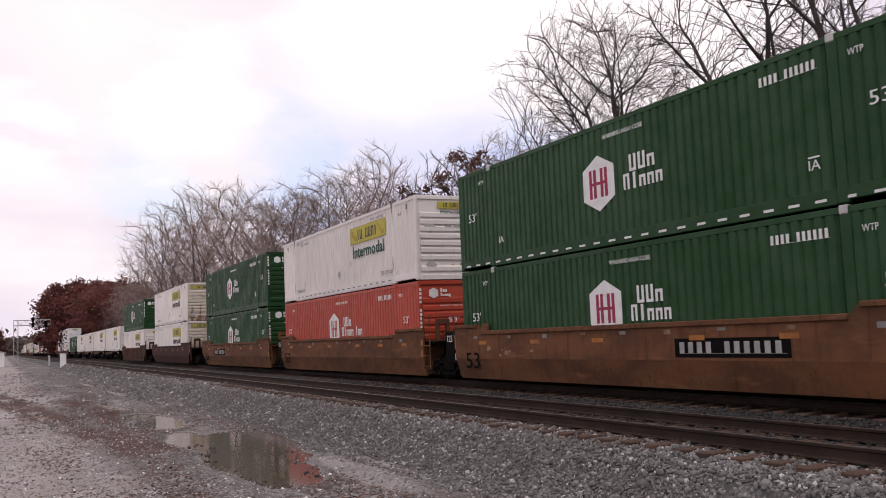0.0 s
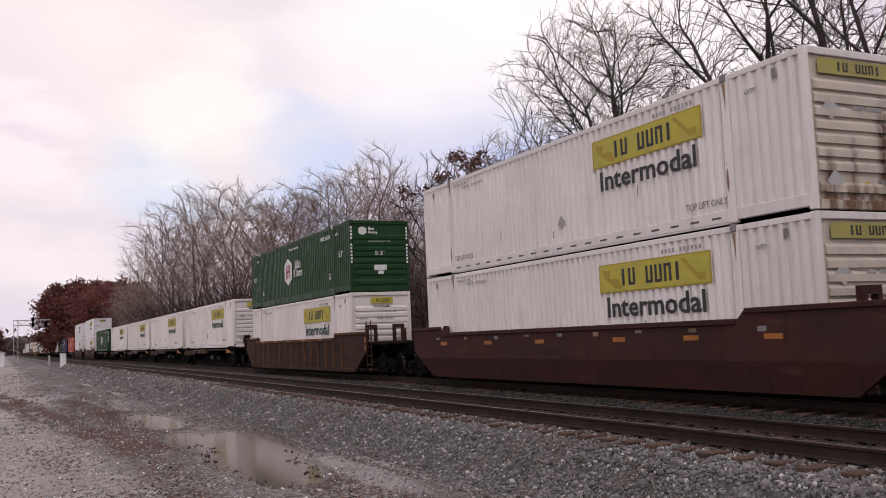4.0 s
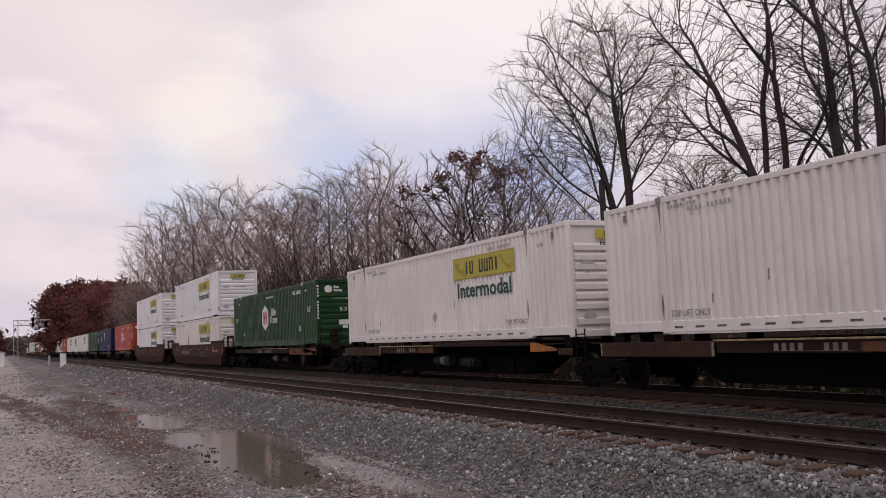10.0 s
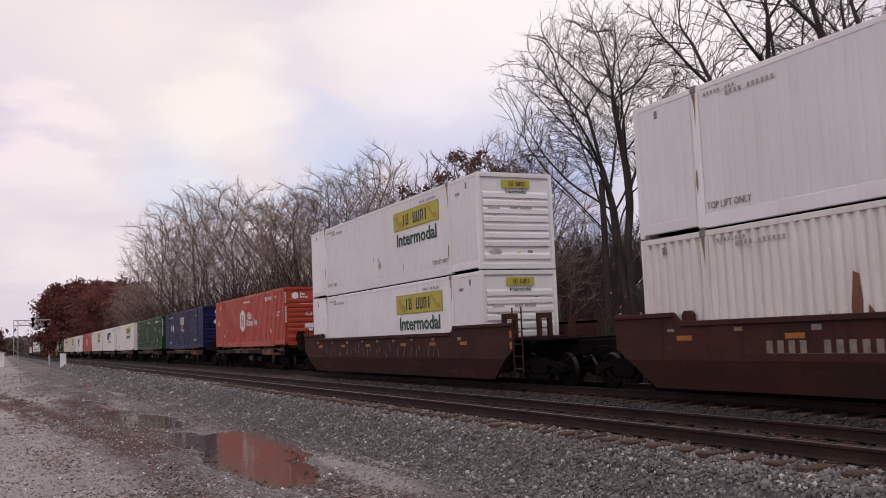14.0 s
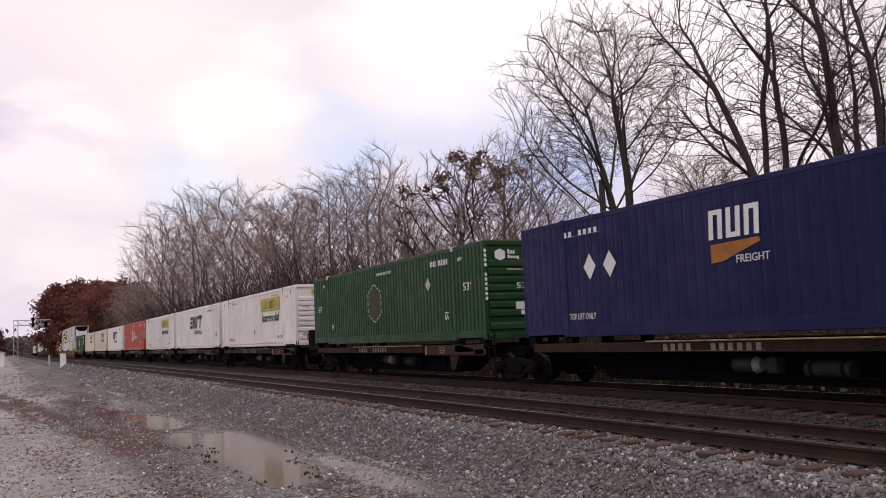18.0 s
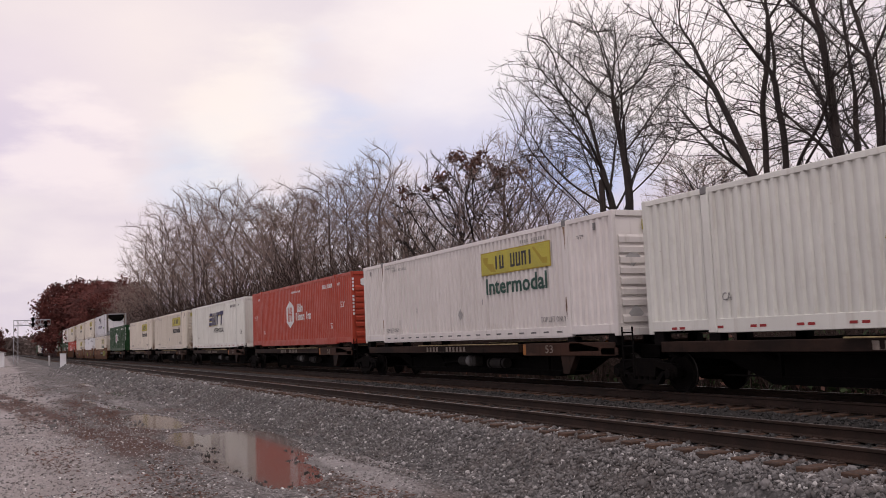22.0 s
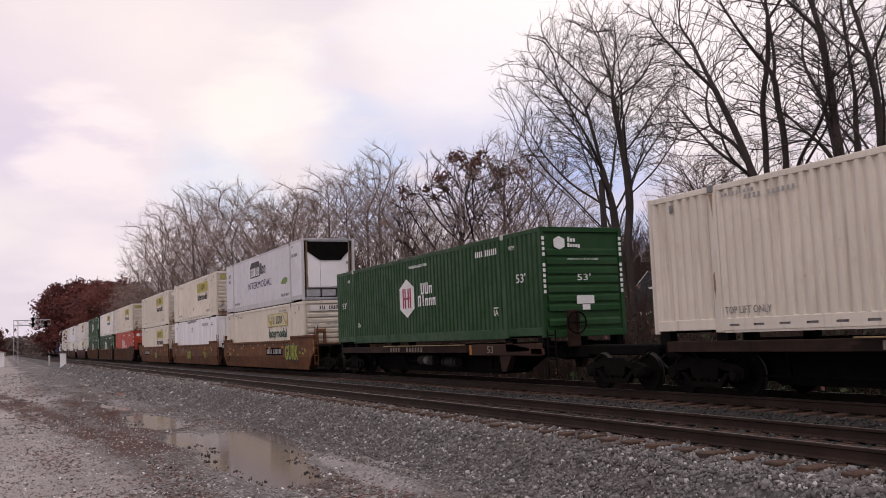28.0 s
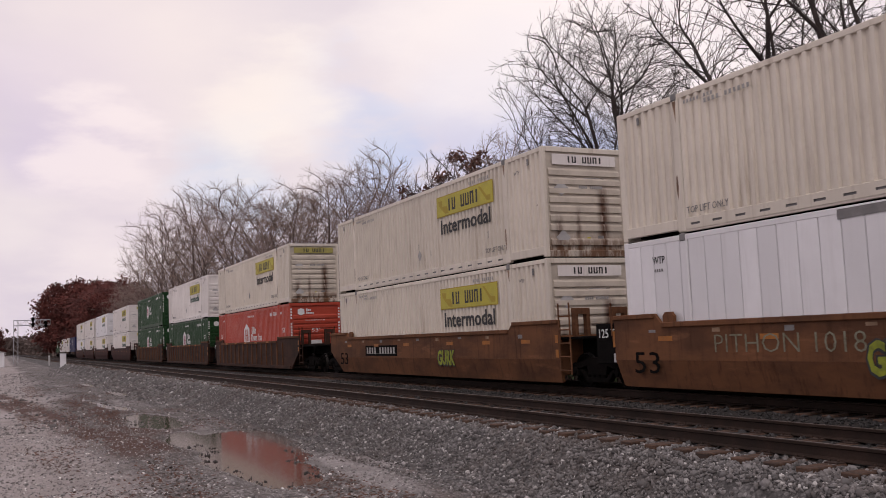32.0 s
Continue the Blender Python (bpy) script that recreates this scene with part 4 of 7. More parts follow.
def make_tree_line():
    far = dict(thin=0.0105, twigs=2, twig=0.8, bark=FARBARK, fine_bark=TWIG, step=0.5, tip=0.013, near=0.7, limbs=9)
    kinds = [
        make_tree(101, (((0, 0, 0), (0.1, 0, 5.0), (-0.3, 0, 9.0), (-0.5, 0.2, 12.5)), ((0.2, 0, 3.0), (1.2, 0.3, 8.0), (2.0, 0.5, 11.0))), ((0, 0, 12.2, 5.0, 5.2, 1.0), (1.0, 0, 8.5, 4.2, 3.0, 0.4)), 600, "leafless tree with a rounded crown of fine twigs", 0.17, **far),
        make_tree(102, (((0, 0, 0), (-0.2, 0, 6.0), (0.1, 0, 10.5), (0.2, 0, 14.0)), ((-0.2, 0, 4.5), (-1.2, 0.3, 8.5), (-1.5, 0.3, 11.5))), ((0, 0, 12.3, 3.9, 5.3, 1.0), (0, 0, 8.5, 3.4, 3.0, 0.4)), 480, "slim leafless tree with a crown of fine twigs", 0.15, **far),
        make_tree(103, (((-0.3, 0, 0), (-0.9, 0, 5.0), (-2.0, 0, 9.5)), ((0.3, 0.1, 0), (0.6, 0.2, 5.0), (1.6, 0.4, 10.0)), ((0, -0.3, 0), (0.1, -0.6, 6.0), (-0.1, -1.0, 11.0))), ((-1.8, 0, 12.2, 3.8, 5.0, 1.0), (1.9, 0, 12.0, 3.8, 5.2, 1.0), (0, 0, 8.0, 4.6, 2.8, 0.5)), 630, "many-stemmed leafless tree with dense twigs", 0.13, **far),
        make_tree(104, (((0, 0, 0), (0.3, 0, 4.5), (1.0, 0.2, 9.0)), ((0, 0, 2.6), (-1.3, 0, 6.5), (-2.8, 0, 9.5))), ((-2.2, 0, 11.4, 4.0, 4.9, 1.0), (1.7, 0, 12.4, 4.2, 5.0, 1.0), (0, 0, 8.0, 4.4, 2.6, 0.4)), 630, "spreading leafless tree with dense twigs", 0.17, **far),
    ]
    leafy = make_tree(105, (((-0.2, 0, 0), (-0.9, 0, 4.0), (-2.2, 0, 7.5)), ((0, 0, 0), (0.2, 0, 5.0), (0.4, 0.2, 8.5)), ((0.2, 0, 0), (1.4, 0.2, 4.5), (2.9, 0.4, 7.5))),
                      ((-2.8, 0, 9.6, 2.9, 2.4, 1.0), (0.4, 0, 10.6, 3.2, 2.6, 1.0), (3.4, 0, 9.6, 3.2, 2.6, 1.0), (0, 0, 6.6, 4.6, 2.6, 0.6)), 950, "small oak with clumps of dry brown leaves in its top", 0.17,
                      thin=0.011, twigs=2, leaves=(BROWNLEAF, 40, 0.17, 0.10, 0.30, 10.6), near=0.55, fine_bark=BARK)
    leafy.matrix_basis = base_at(-50.0, 25.3)
    leafy.scale = (1.15, 1.15, 1.04)
    rng = random.Random(9)
    used = set()

    def plant(which, x, y, height):
        m = pose(x, y, ground_height(x, y), 0, 0, rng.uniform(0, 360))
        ob = kinds[which]
        if which in used:
            ob = copy_thing(ob, m)
        else:
            ob.matrix_basis = m
            used.add(which)
        k = height / MODEL_TOP
        ob.scale = (k * rng.uniform(0.95, 1.15), k * rng.uniform(0.95, 1.15), k)

    # the front row: x, y, kind
    for x, y, which in ((-61.5, 26, 2), (-64.8, 26, 1), (-67.5, 26, 1), (-70.5, 25.5, 0), (-73.5, 25, 1), (-77, 24.5, 3), (-80.5, 24, 0), (-84, 25, 1), (-86, 24, 2), (-93, 23, 3), (-100, 23, 0), (-108, 22, 2), (-116, 21.5, 1),
                        (-124, 20, 3), (-133, 20, 0), (-142, 20, 2), (-151, 20, 3), (-161, 20, 0), (-172, 20, 1), (-184, 20, 2), (-197, 20, 0)):
        plant(which, x, y, 2.3 + lerp(-x / y, SKYLINE) * -x)
    # low growth before and behind the taller trees
    for x, y, height, which in ((-39.5, 23.5, 7.4, 2), (-44.0, 22.5, 7.6, 3), (-52.0, 24.0, 9.0, 2), (-56.0, 24.5, 11.5, 1), (-58.5, 25.5, 12.5, 2), (-43.0, 27.0, 13.0, 0), (-46.8, 26.5, 14.6, 1), (-44.6, 25.5, 13.6, 2), (-40.0, 26.0, 9.5, 2), (-35.0, 31.0, 11.0, 0), (-32.0, 30.5, 11.5, 3), (-54.0, 26.5, 11.0, 0), (-30.5, 33, 7.5, 2), (-27.0, 34, 8.5, 3), (-24.0, 33, 9, 0), (-21.5, 32, 9, 2),
                                (-18.5, 31, 9, 3), (-33.5, 37, 8, 3), (-38.0, 36, 7.5, 0), (-16.0, 30, 9, 1)):
        plant(which, x, y, height)
    for y0 in (30,):
        x = -2.6 * y0
        while x > -250:
            y = y0 + rng.uniform(-2.0, 2.5) - 0.03 * (-x)
            plant(rng.randrange(4), x, y, (2.3 + lerp(-x / y, SKYLINE) * -x) * rng.uniform(0.52, 0.76))
            x -= rng.uniform(6.0, 9.0) * (1 if x > -120 else 1.5)


make_tree_line()


def make_russet_oaks():
    oak = make_tree(77, (((0, 0, 0), (0.1, 0, 3.0), (0.0, 0.2, 8.0), (0.2, 0, 12.0)),), ((0, 0, 8.8, 8.0, 8.0, 1.0), (0, 0, 5.0, 7.6, 4.4, 0.5)), 1500, "large oak still full of russet leaves", 0.45,
                    twigs=0, step=0.6, near=0.8, leaves=(RUSSET, 56, 0.66, 0.25, 1.0, 0.5))
    for i, (x, y, k, turn) in enumerate(((-262, 17.6, 1.30, 0), (-238, 20, 1.16, 70), (-216, 20.5, 1.02, 140), (-198, 20.5, 0.85, 210), (-280, 25, 1.2, 300), (-250, 27, 1.25, 40))):
        m = pose(x, y, 0.1, 0, 0, turn)
        ob = oak if i == 0 else copy_thing(oak, m)
        ob.matrix_basis = m
        ob.scale = (k, k, k)
    for x, y, k, turn in ((-345, -4.5, 0.72, 20), (-365, -10, 0.85, 90), (-380, -30, 1.0, 200), (-470, -14, 0.9, 10)):
        ob = copy_thing(oak, pose(x, y, 0, 0, 0, turn))
        ob.scale = (k, k, k)


make_russet_oaks()


def make_brush():
    """The undergrowth at the foot of the trees, and the woods behind them."""
    rng = random.Random(4)
    limbs = []
    for i in range(10500):
        x = -16 - 215 * rng.random() ** 1.25
        y = 19.5 + 16 * rng.random() ** 1.4 + (1.5 if x > -60 else 0.0)
        tall = rng.uniform(1.8, 5.4) * (1.0 if x < -42 else 0.64)
        if x < -52:
            tall = rng.uniform(2.8, 9.2)
        p = Vector((x, y, ground_height(x, y) - 0.1))
        d = Vector((rng.gauss(0, 0.3), rng.gauss(0, 0.3), 1)).normalized()
        pts, rad = [p], [0.028]
        for k in range(3):
            d = (d + Vector((rng.gauss(0, 0.22), rng.gauss(0, 0.22), 0.06))).normalized()
            p = p + d * tall / 3
            pts.append(p)
            rad.append(0.026 - 0.006 * k)
        limbs.append((pts, rad))
        for k in range(5):
            q = pts[1 + k % 3].lerp(pts[k % 3], rng.random())
            e = (d + Vector((rng.gauss(0, 0.7), rng.gauss(0, 0.7), 0.2))).normalized()
            limbs.append(([q, q + e * tall * 0.25, q + e * tall * 0.42 + Vector((0, 0, 0.15))], [0.018, 0.014, 0.010]))
    # taller thickets up the slope behind, and behind the nearest trees
    for i in range(8000):
        if i < 1000:
            y = rng.uniform(30, 46)
            x, tall, r = -y * rng.uniform(0.55, 0.98), rng.uniform(3.5, 8.5), 0.022
        else:
            y = rng.uniform(62, 92)
            x, tall, r = -y * (0.55 + 2.2 * rng.random() ** 1.5), rng.uniform(6.0, 13.0), 0.04
        p = Vector((x, y, ground_height(x, y) - 0.1))
        d = Vector((rng.gauss(0, 0.16), rng.gauss(0, 0.16), 1)).normalized()
        pts = [p]
        for k in range(3):
            d = (d + Vector((rng.gauss(0, 0.14), rng.gauss(0, 0.14), 0.05))).normalized()
            p = p + d * tall / 3
            pts.append(p)
        limbs.append((pts, [r * 1.5, r * 1.2, r * 0.8, r * 0.4]))
        for k in range(6):
            q = pts[1 + k % 2].lerp(pts[2 + k % 2], rng.random())
            e = (d + Vector((rng.gauss(0, 0.6), rng.gauss(0, 0.6), 0.1))).normalized()
            limbs.append(([q, q + e * tall * 0.14, q + e * tall * 0.26 + Vector((0, 0, 0.15))], [r * 0.6, r * 0.5, r * 0.35]))
    ob = placed("brush", limb_mesh("brush", limbs, 3, 0.010), BRUSHWOOD)
    tagged(ob, "tangled leafless brush under the trees", "brush", kind="stuff")
    tips = [Vector((-16 - 215 * rng.random() ** 1.2, 20 + 15 * rng.random(), 0.4 + 3.6 * rng.random() ** 1.6)) for _ in range(2600)]
    ob = placed("brush_leaves", leaf_mesh("brush_leaves", rng, tips, 6, 0.5, 0.09), BROWNLEAF)
    tagged(ob, "dry brown leaves clinging to the brush", "brush", kind="stuff")
    tips = [Vector((rng.gauss(c, 1.4), rng.gauss(y, 0.8), abs(rng.gauss(0.5, 0.8)))) for c, y in ((-27, 22.5), (-32, 23), (-22, 22), (-37, 24), (-18, 22)) for _ in range(120)]
    ob = placed("shrub", leaf_mesh("shrub", rng, tips, 6, 0.25, 0.11), EVERGREEN)
    tagged(ob, "low green shrubs along the track", "shrub", kind="stuff")


make_brush()


def make_far_woods():
    """A long uneven bank of distant woods."""
    rng = random.Random(8)
    for name, x0, x1, y0, y1, h, n in (("woods", -420, -34, 58, 92, 6.0, 15000), ("far_woods", -900, -330, 17, 60, 15.0, 5000), ("lot_woods", -900, -400, -140, -3, 12.0, 3500),
                                         ("line_end_woods", -1150, -960, -60, 60, 22.0, 2500)):
        tips = []
        for _ in range(n):
            x, y = rng.uniform(x0, x1), rng.uniform(y0, y1)
            top = h * (0.75 + 0.5 * noise.noise(Vector((x * 0.06, y * 0.05, 2))))
            tips.append(Vector((x, y, (ground_height(x, y) if name == "woods" else 0.0) + top * rng.random() ** 0.7)))
        # the farthest banks take the bark whose pale colour holds the haze
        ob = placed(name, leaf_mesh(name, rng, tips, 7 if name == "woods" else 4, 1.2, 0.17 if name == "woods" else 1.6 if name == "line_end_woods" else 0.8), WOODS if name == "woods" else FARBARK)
        tagged(ob, "distant bank of dark bare woods", "woods", kind="stuff")


make_far_woods()


# ---- beside the line: houses, signal gantry, equipment ----
def make_house(name, x, y, turn, wide, deep, wall, ridge, label, dormer=True):
    house = empty(name, label, "house")
    h = wall
    bm = bmesh.new()
    add_box(bm, -wide / 2, wide / 2, -deep / 2, deep / 2, 0, h)
    add_slab(bm, [(-deep / 2, h), (deep / 2, h), (0, ridge)], 0, -wide / 2 + 0.02, wide / 2 - 0.02)
    bmesh.ops.recalc_face_normals(bm, faces=bm.faces)
    part("wall", bm, SIDING, house)
    k = (ridge - h) / (deep / 2)
    for s in (-1, 1):
        e = deep / 2 + 0.5
        part("roof", slab([(0, ridge + 0.02), (s * e, h - 0.5 * k + 0.02), (s * e, h - 0.5 * k + 0.2), (0, ridge + 0.22)], 0, -wide / 2 - 0.45, wide / 2 + 0.45), SHINGLE, house)
        part("fascia", slab([(s * e, h - 0.5 * k - 0.03), (s * (e + 0.04), h - 0.5 * k - 0.03), (s * (e + 0.04), h - 0.5 * k + 0.2), (s * e, h - 0.5 * k + 0.2)], 0, -wide / 2 - 0.45, wide / 2 + 0.45), TRIM, house)
        for gx in (-wide / 2 - 0.47, wide / 2 + 0.45):
            part("bargeboard", slab([(0, ridge + 0.0), (s * e, h - 0.5 * k - 0.02), (s * e, h - 0.5 * k + 0.2), (0, ridge + 0.24)], 0, gx, gx + 0.04), TRIM, house)

    def window(wx, wy, wz, w, hh, along):
        frame_bm = bmesh.new()
        if along == "x":
            add_box(frame_bm, wx - w / 2, wx + w / 2, wy - 0.06, wy + 0.02, wz, wz + hh)
            pane = box(wx - w / 2 + 0.08, wx + w / 2 - 0.08, wy - 0.07, wy - 0.062, wz + 0.08, wz + hh - 0.08)
        else:
            add_box(frame_bm, wx - 0.02, wx + 0.06, wy - w / 2, wy + w / 2, wz, wz + hh)
            pane = box(wx + 0.062, wx + 0.07, wy - w / 2 + 0.08, wy + w / 2 - 0.08, wz + 0.08, wz + hh - 0.08)
        w_ob = part("window", frame_bm, TRIM, house)
        part("pane", pane, PANE, w_ob)

    for wx in (-wide * 0.3, 0.0, wide * 0.3):
        window(wx, -deep / 2, 0.9, 0.95, 1.35, "x")
    window(wide / 2, -deep * 0.2, h + 0.1, 0.8, 1.1, "y")
    window(wide / 2, deep * 0.2, 0.9, 0.9, 1.3, "y")
    if dormer:
        z0, z1 = h + 0.15, h + 1.75
        yf = -deep / 2 + 0.35
        part("dormer", box(-1.9, 1.9, yf, 0.0, h - 0.2, z1), SIDING, house)
        part("dormer_roof", slab([(yf - 0.5, z1), (0.2, z1 + 0.35), (0.2, z1 + 0.55), (yf - 0.5, z1 + 0.18)], 0, -2.3, 2.3), TRIM, house)
        for wx in (-1.1, 0.0, 1.1):
            window(wx, yf, z0 + 0.1, 0.8, 1.2, "x")
    house.matrix_basis = pose(x, y, ground_height(x, y) - 0.05, 0, 0, turn)
    return house


make_house("house", -62.5, 55.0, 12, 11, 8.5, 2.9, 6.3, "grey sided house with white trim and a dormer")
make_house("small_house", -47.0, 56.0, 100, 7, 6.5, 3.0, 6.4, "small pale house with a white gable", dormer=False)


def make_gantry():
    g = empty("signal_gantry", "galvanised cantilever signal mast with dark signal heads", "signal")
    y0, y1 = 2.95, 10.4
    for dx in (-0.5, 0.5):
        for dy in (-0.45, 0.45):
            part("post", tube((dx, y0 + dy, -8.9), (dx, y0 + dy, 1.3), 0.08, sides=6), GALV, g)
    bm = bmesh.new()
    for k in range(8):
        zz = -8.7 + k * 1.1
        s = 1 if k % 2 else -1
        for dx in (-0.5, 0.5):
            add_tube(bm, (dx, y0 - 0.45 * s, zz), (dx, y0 + 0.45 * s, zz + 1.1), 0.045, sides=4)
    part("lattice", bm, GALV, g)
    for dz in (0.0, 1.2):
        for dx in (-0.5, 0.5):
            part("chord", tube((dx, y0 - 0.6, dz), (dx, y1, dz), 0.09, sides=6), GALV, g)
    n = 7
    bm = bmesh.new()
    for k in range(n):
        ya, yb = y0 + (y1 - y0) * k / n, y0 + (y1 - y0) * (k + 1) / n
        za, zb = (0.0, 1.2) if k % 2 else (1.2, 0.0)
        for dx in (-0.5, 0.5):
            add_tube(bm, (dx, ya, za), (dx, yb, zb), 0.05, sides=4)
            add_tube(bm, (dx, yb, 0), (dx, yb, 1.2), 0.05, sides=4)
    part("web", bm, GALV, g)
    part("walkway", box(-0.45, 0.45, y0 - 0.5, y1, -0.12, -0.08), GALV, g)
    for yy, z0, z1, lamps in ((6.6, -0.4, 1.9, 2), (9.4, -0.6, 0.9, 2)):
        head = part("signal_head", box(0.55, 0.8, yy - 0.2, yy + 0.2, z0, z1, 0.05), DARK, g)
        for k in range(lamps):
            zc = z0 + (z1 - z0) * (k + 0.5) / lamps
            part("lamp_plate", tube((0.78, yy, zc), (0.84, yy, zc), 0.42, sides=14), DARK, head)
            part("hood", tube((0.84, yy, zc), (1.15, yy, zc), 0.17, sides=10), DARK, head)
    g.location = (-240, 0, 8.95)


make_gantry()


def make_lineside():
    cab = empty("relay_cabinet", "narrow white equipment cabinet on a concrete base", "cabinet")
    part("pedestal", box(-0.35, 0.35, -0.45, 0.45, -0.2, 0.25, 0.03), PALEGREY, cab)
    part("cabinet_body", box(-0.3, 0.3, -0.38, 0.38, 0.25, 2.05, 0.04), CLEAN, cab)
    part("cabinet_roof", box(-0.36, 0.36, -0.44, 0.44, 2.05, 2.13, 0.02), PALEGREY, cab)
    part("cabinet_door", box(0.3, 0.33, -0.3, 0.3, 0.4, 1.95, 0.01), CLEAN, cab)
    part("door_handle", box(0.33, 0.37, 0.18, 0.22, 1.1, 1.3, 0.005), GALV, cab)
    cab.location = (-133.2, 7.35, 0.1)
    post = empty("marker_post", "short pale wooden marker post", "post")
    part("stake", box(-0.14, 0.14, -0.14, 0.14, 0, 1.7, 0.02), PALEGREY, post)
    part("cap", box(-0.16, 0.16, -0.16, 0.16, 1.7, 1.78, 0.01), TRIM, post)
    post.location = (-165.0, 7.0, 0.05)
    shed = empty("white_shed", "low white shed far across the lot", "shed")
    part("wall", box(-5, 5, -4, 4, 0, 2.6), CLEAN, shed)
    part("roof", slab([(-4.4, 2.6), (4.4, 2.6), (0, 3.9)], 0, -5.3, 5.3), PALEGREY, shed)
    shed.location = (-190.0, -3.6, 0)
    pole = empty("utility_pole", "short dark weathered wooden pole", "pole")
    part("shaft", tube((0, 0, -0.3), (0, 0, 9.0), 0.16, 0.14, 10), BARK, pole)
    pole.matrix_basis = base_at(-35.0, 25.2)
    fence = empty("fence", "dark board fence behind the trees", "fence")
    for i in range(13):
        part("post", box(i * 2.4 - 0.06, i * 2.4 + 0.06, -0.06, 0.06, 0, 1.9), BARK, fence)
        if i < 12:
            part("panel", box(i * 2.4 + 0.06, i * 2.4 + 2.34, -0.02, 0.02, 0.1, 1.75), BARK, fence)
    fence.matrix_basis = pose(-58, 43, ground_height(-50, 43) - 0.1, 0, 0, 4)


make_lineside()


# ---- the train: containers ----
HX, HY = LENGTH / 2, WIDTH / 2
POST = 6.08


def corrugated(x0, x1, z0, z1, period, depth, y, inward, crest=0.36):
    """A wall of upright trapezoid ribs; inward is +1 or -1 along y."""
    bm = bmesh.new()
    n = max(1, round((x1 - x0) / period))
    p = (x1 - x0) / n
    line = []
    for i in range(n):
        a = x0 + i * p
        line += [(a, y), (a + crest * p, y), (a + (crest + 0.14) * p, y + inward * depth), (a + 0.86 * p, y + inward * depth)]
    line.append((x1, y))
    lo = [bm.verts.new((x, yy, z0)) for x, yy in line]
    hi = [bm.verts.new((x, yy, z1)) for x, yy in line]
    for i in range(len(line) - 1):
        q = (lo[i], lo[i + 1], hi[i + 1], hi[i])
        bm.faces.new(q if inward > 0 else q[::-1])
    return bm


def slotted_rail(x0, x1, s):
    """A deep bottom rail with a sloping ledge and a row of lashing slots in its face."""
    bm = bmesh.new()
    y, back = s * HY, s * (HY - 0.11)
    zs = (0.045, 0.12, 0.165, 0.265)
    n = max(1, round((x1 - x0) / 0.62))
    xs = [x0]
    for i in range(n):
        a = x0 + (x1 - x0) * (i + 0.26) / n
        xs += [a, a + 0.26]
    xs.append(x1)
    grid = [[bm.verts.new((x, y, z)) for z in zs] for x in xs]
    for i in range(len(xs) - 1):
        for k in range(3):
            quad = [grid[i][k], grid[i + 1][k], grid[i + 1][k + 1], grid[i][k + 1]]
            if i % 2 and k == 1:
                deep = [bm.verts.new(v.co - Vector((0, s * 0.025, 0))) for v in quad]
                for j in range(4):
                    bm.faces.new((quad[j], quad[(j + 1) % 4], deep[(j + 1) % 4], deep[j])).material_index = 1
                bm.faces.new(deep).material_index = 1
            else:
                bm.faces.new(quad)
    outline = ((y, 0.265), (s * (HY - 0.03), 0.285), (back, 0.285), (back, 0.0), (s * (HY - 0.012), 0.0), (s * (HY - 0.012), 0.04), (y, 0.045))
    rims = [[bm.verts.new((x, yy, z)) for yy, z in outline[1:-1]] for x in (x0, x1)]
    top, bottom = [g[3] for g in grid], [g[0] for g in grid]
    bm.faces.new(top + [rims[1][0], rims[0][0]])
    bm.faces.new(bottom + [rims[1][-1], rims[0][-1]])
    for k in range(len(rims[0]) - 1):
        bm.faces.new((rims[0][k], rims[1][k], rims[1][k + 1], rims[0][k + 1]))
    bmesh.ops.recalc_face_normals(bm, faces=bm.faces)
    return bm


def wall_panels(box_ob, kind, m):
    """The two long walls: three runs on each, between the corner posts and the lifting posts."""
    z0, z1 = 0.275, HEIGHT - 0.125
    runs = ((-HX + 0.14, -POST - 0.13), (-POST + 0.13, POST - 0.13), (POST + 0.13, HX - 0.14))
    for y, inward in ((-HY + 0.005, 1), (HY - 0.005, -1)):
        for a, b in runs:
            if kind == "ribs":
                part("side_wall", corrugated(a, b, z0, z1, 0.235, 0.055, y, inward), m, box_ob)
            elif kind == "low":
                part("side_wall", corrugated(a, b, z0, z1, 0.26, 0.040, y, inward, 0.56), m, box_ob)
            elif kind == "fine":
                part("side_wall", corrugated(a, b, z0, z1, 0.30, 0.011, y, inward, 0.6), m, box_ob)
            elif kind == "panel" and inward > 0:
                n = max(1, round((b - a) / 0.47))
                w = (b - a) / n
                for i in range(n):
                    part("panel", box(a + i * w + 0.008, a + (i + 1) * w - 0.008, y, y + 0.03, z0, z1, 0.004), m, box_ob)
                part("backing", box(a, b, y + 0.031, y + 0.05, z0, z1), GREYINK, box_ob)
            else:
                part("side_wall", box(a, b, min(y, y + inward * 0.04), max(y, y + inward * 0.04), z0, z1), m, box_ob)


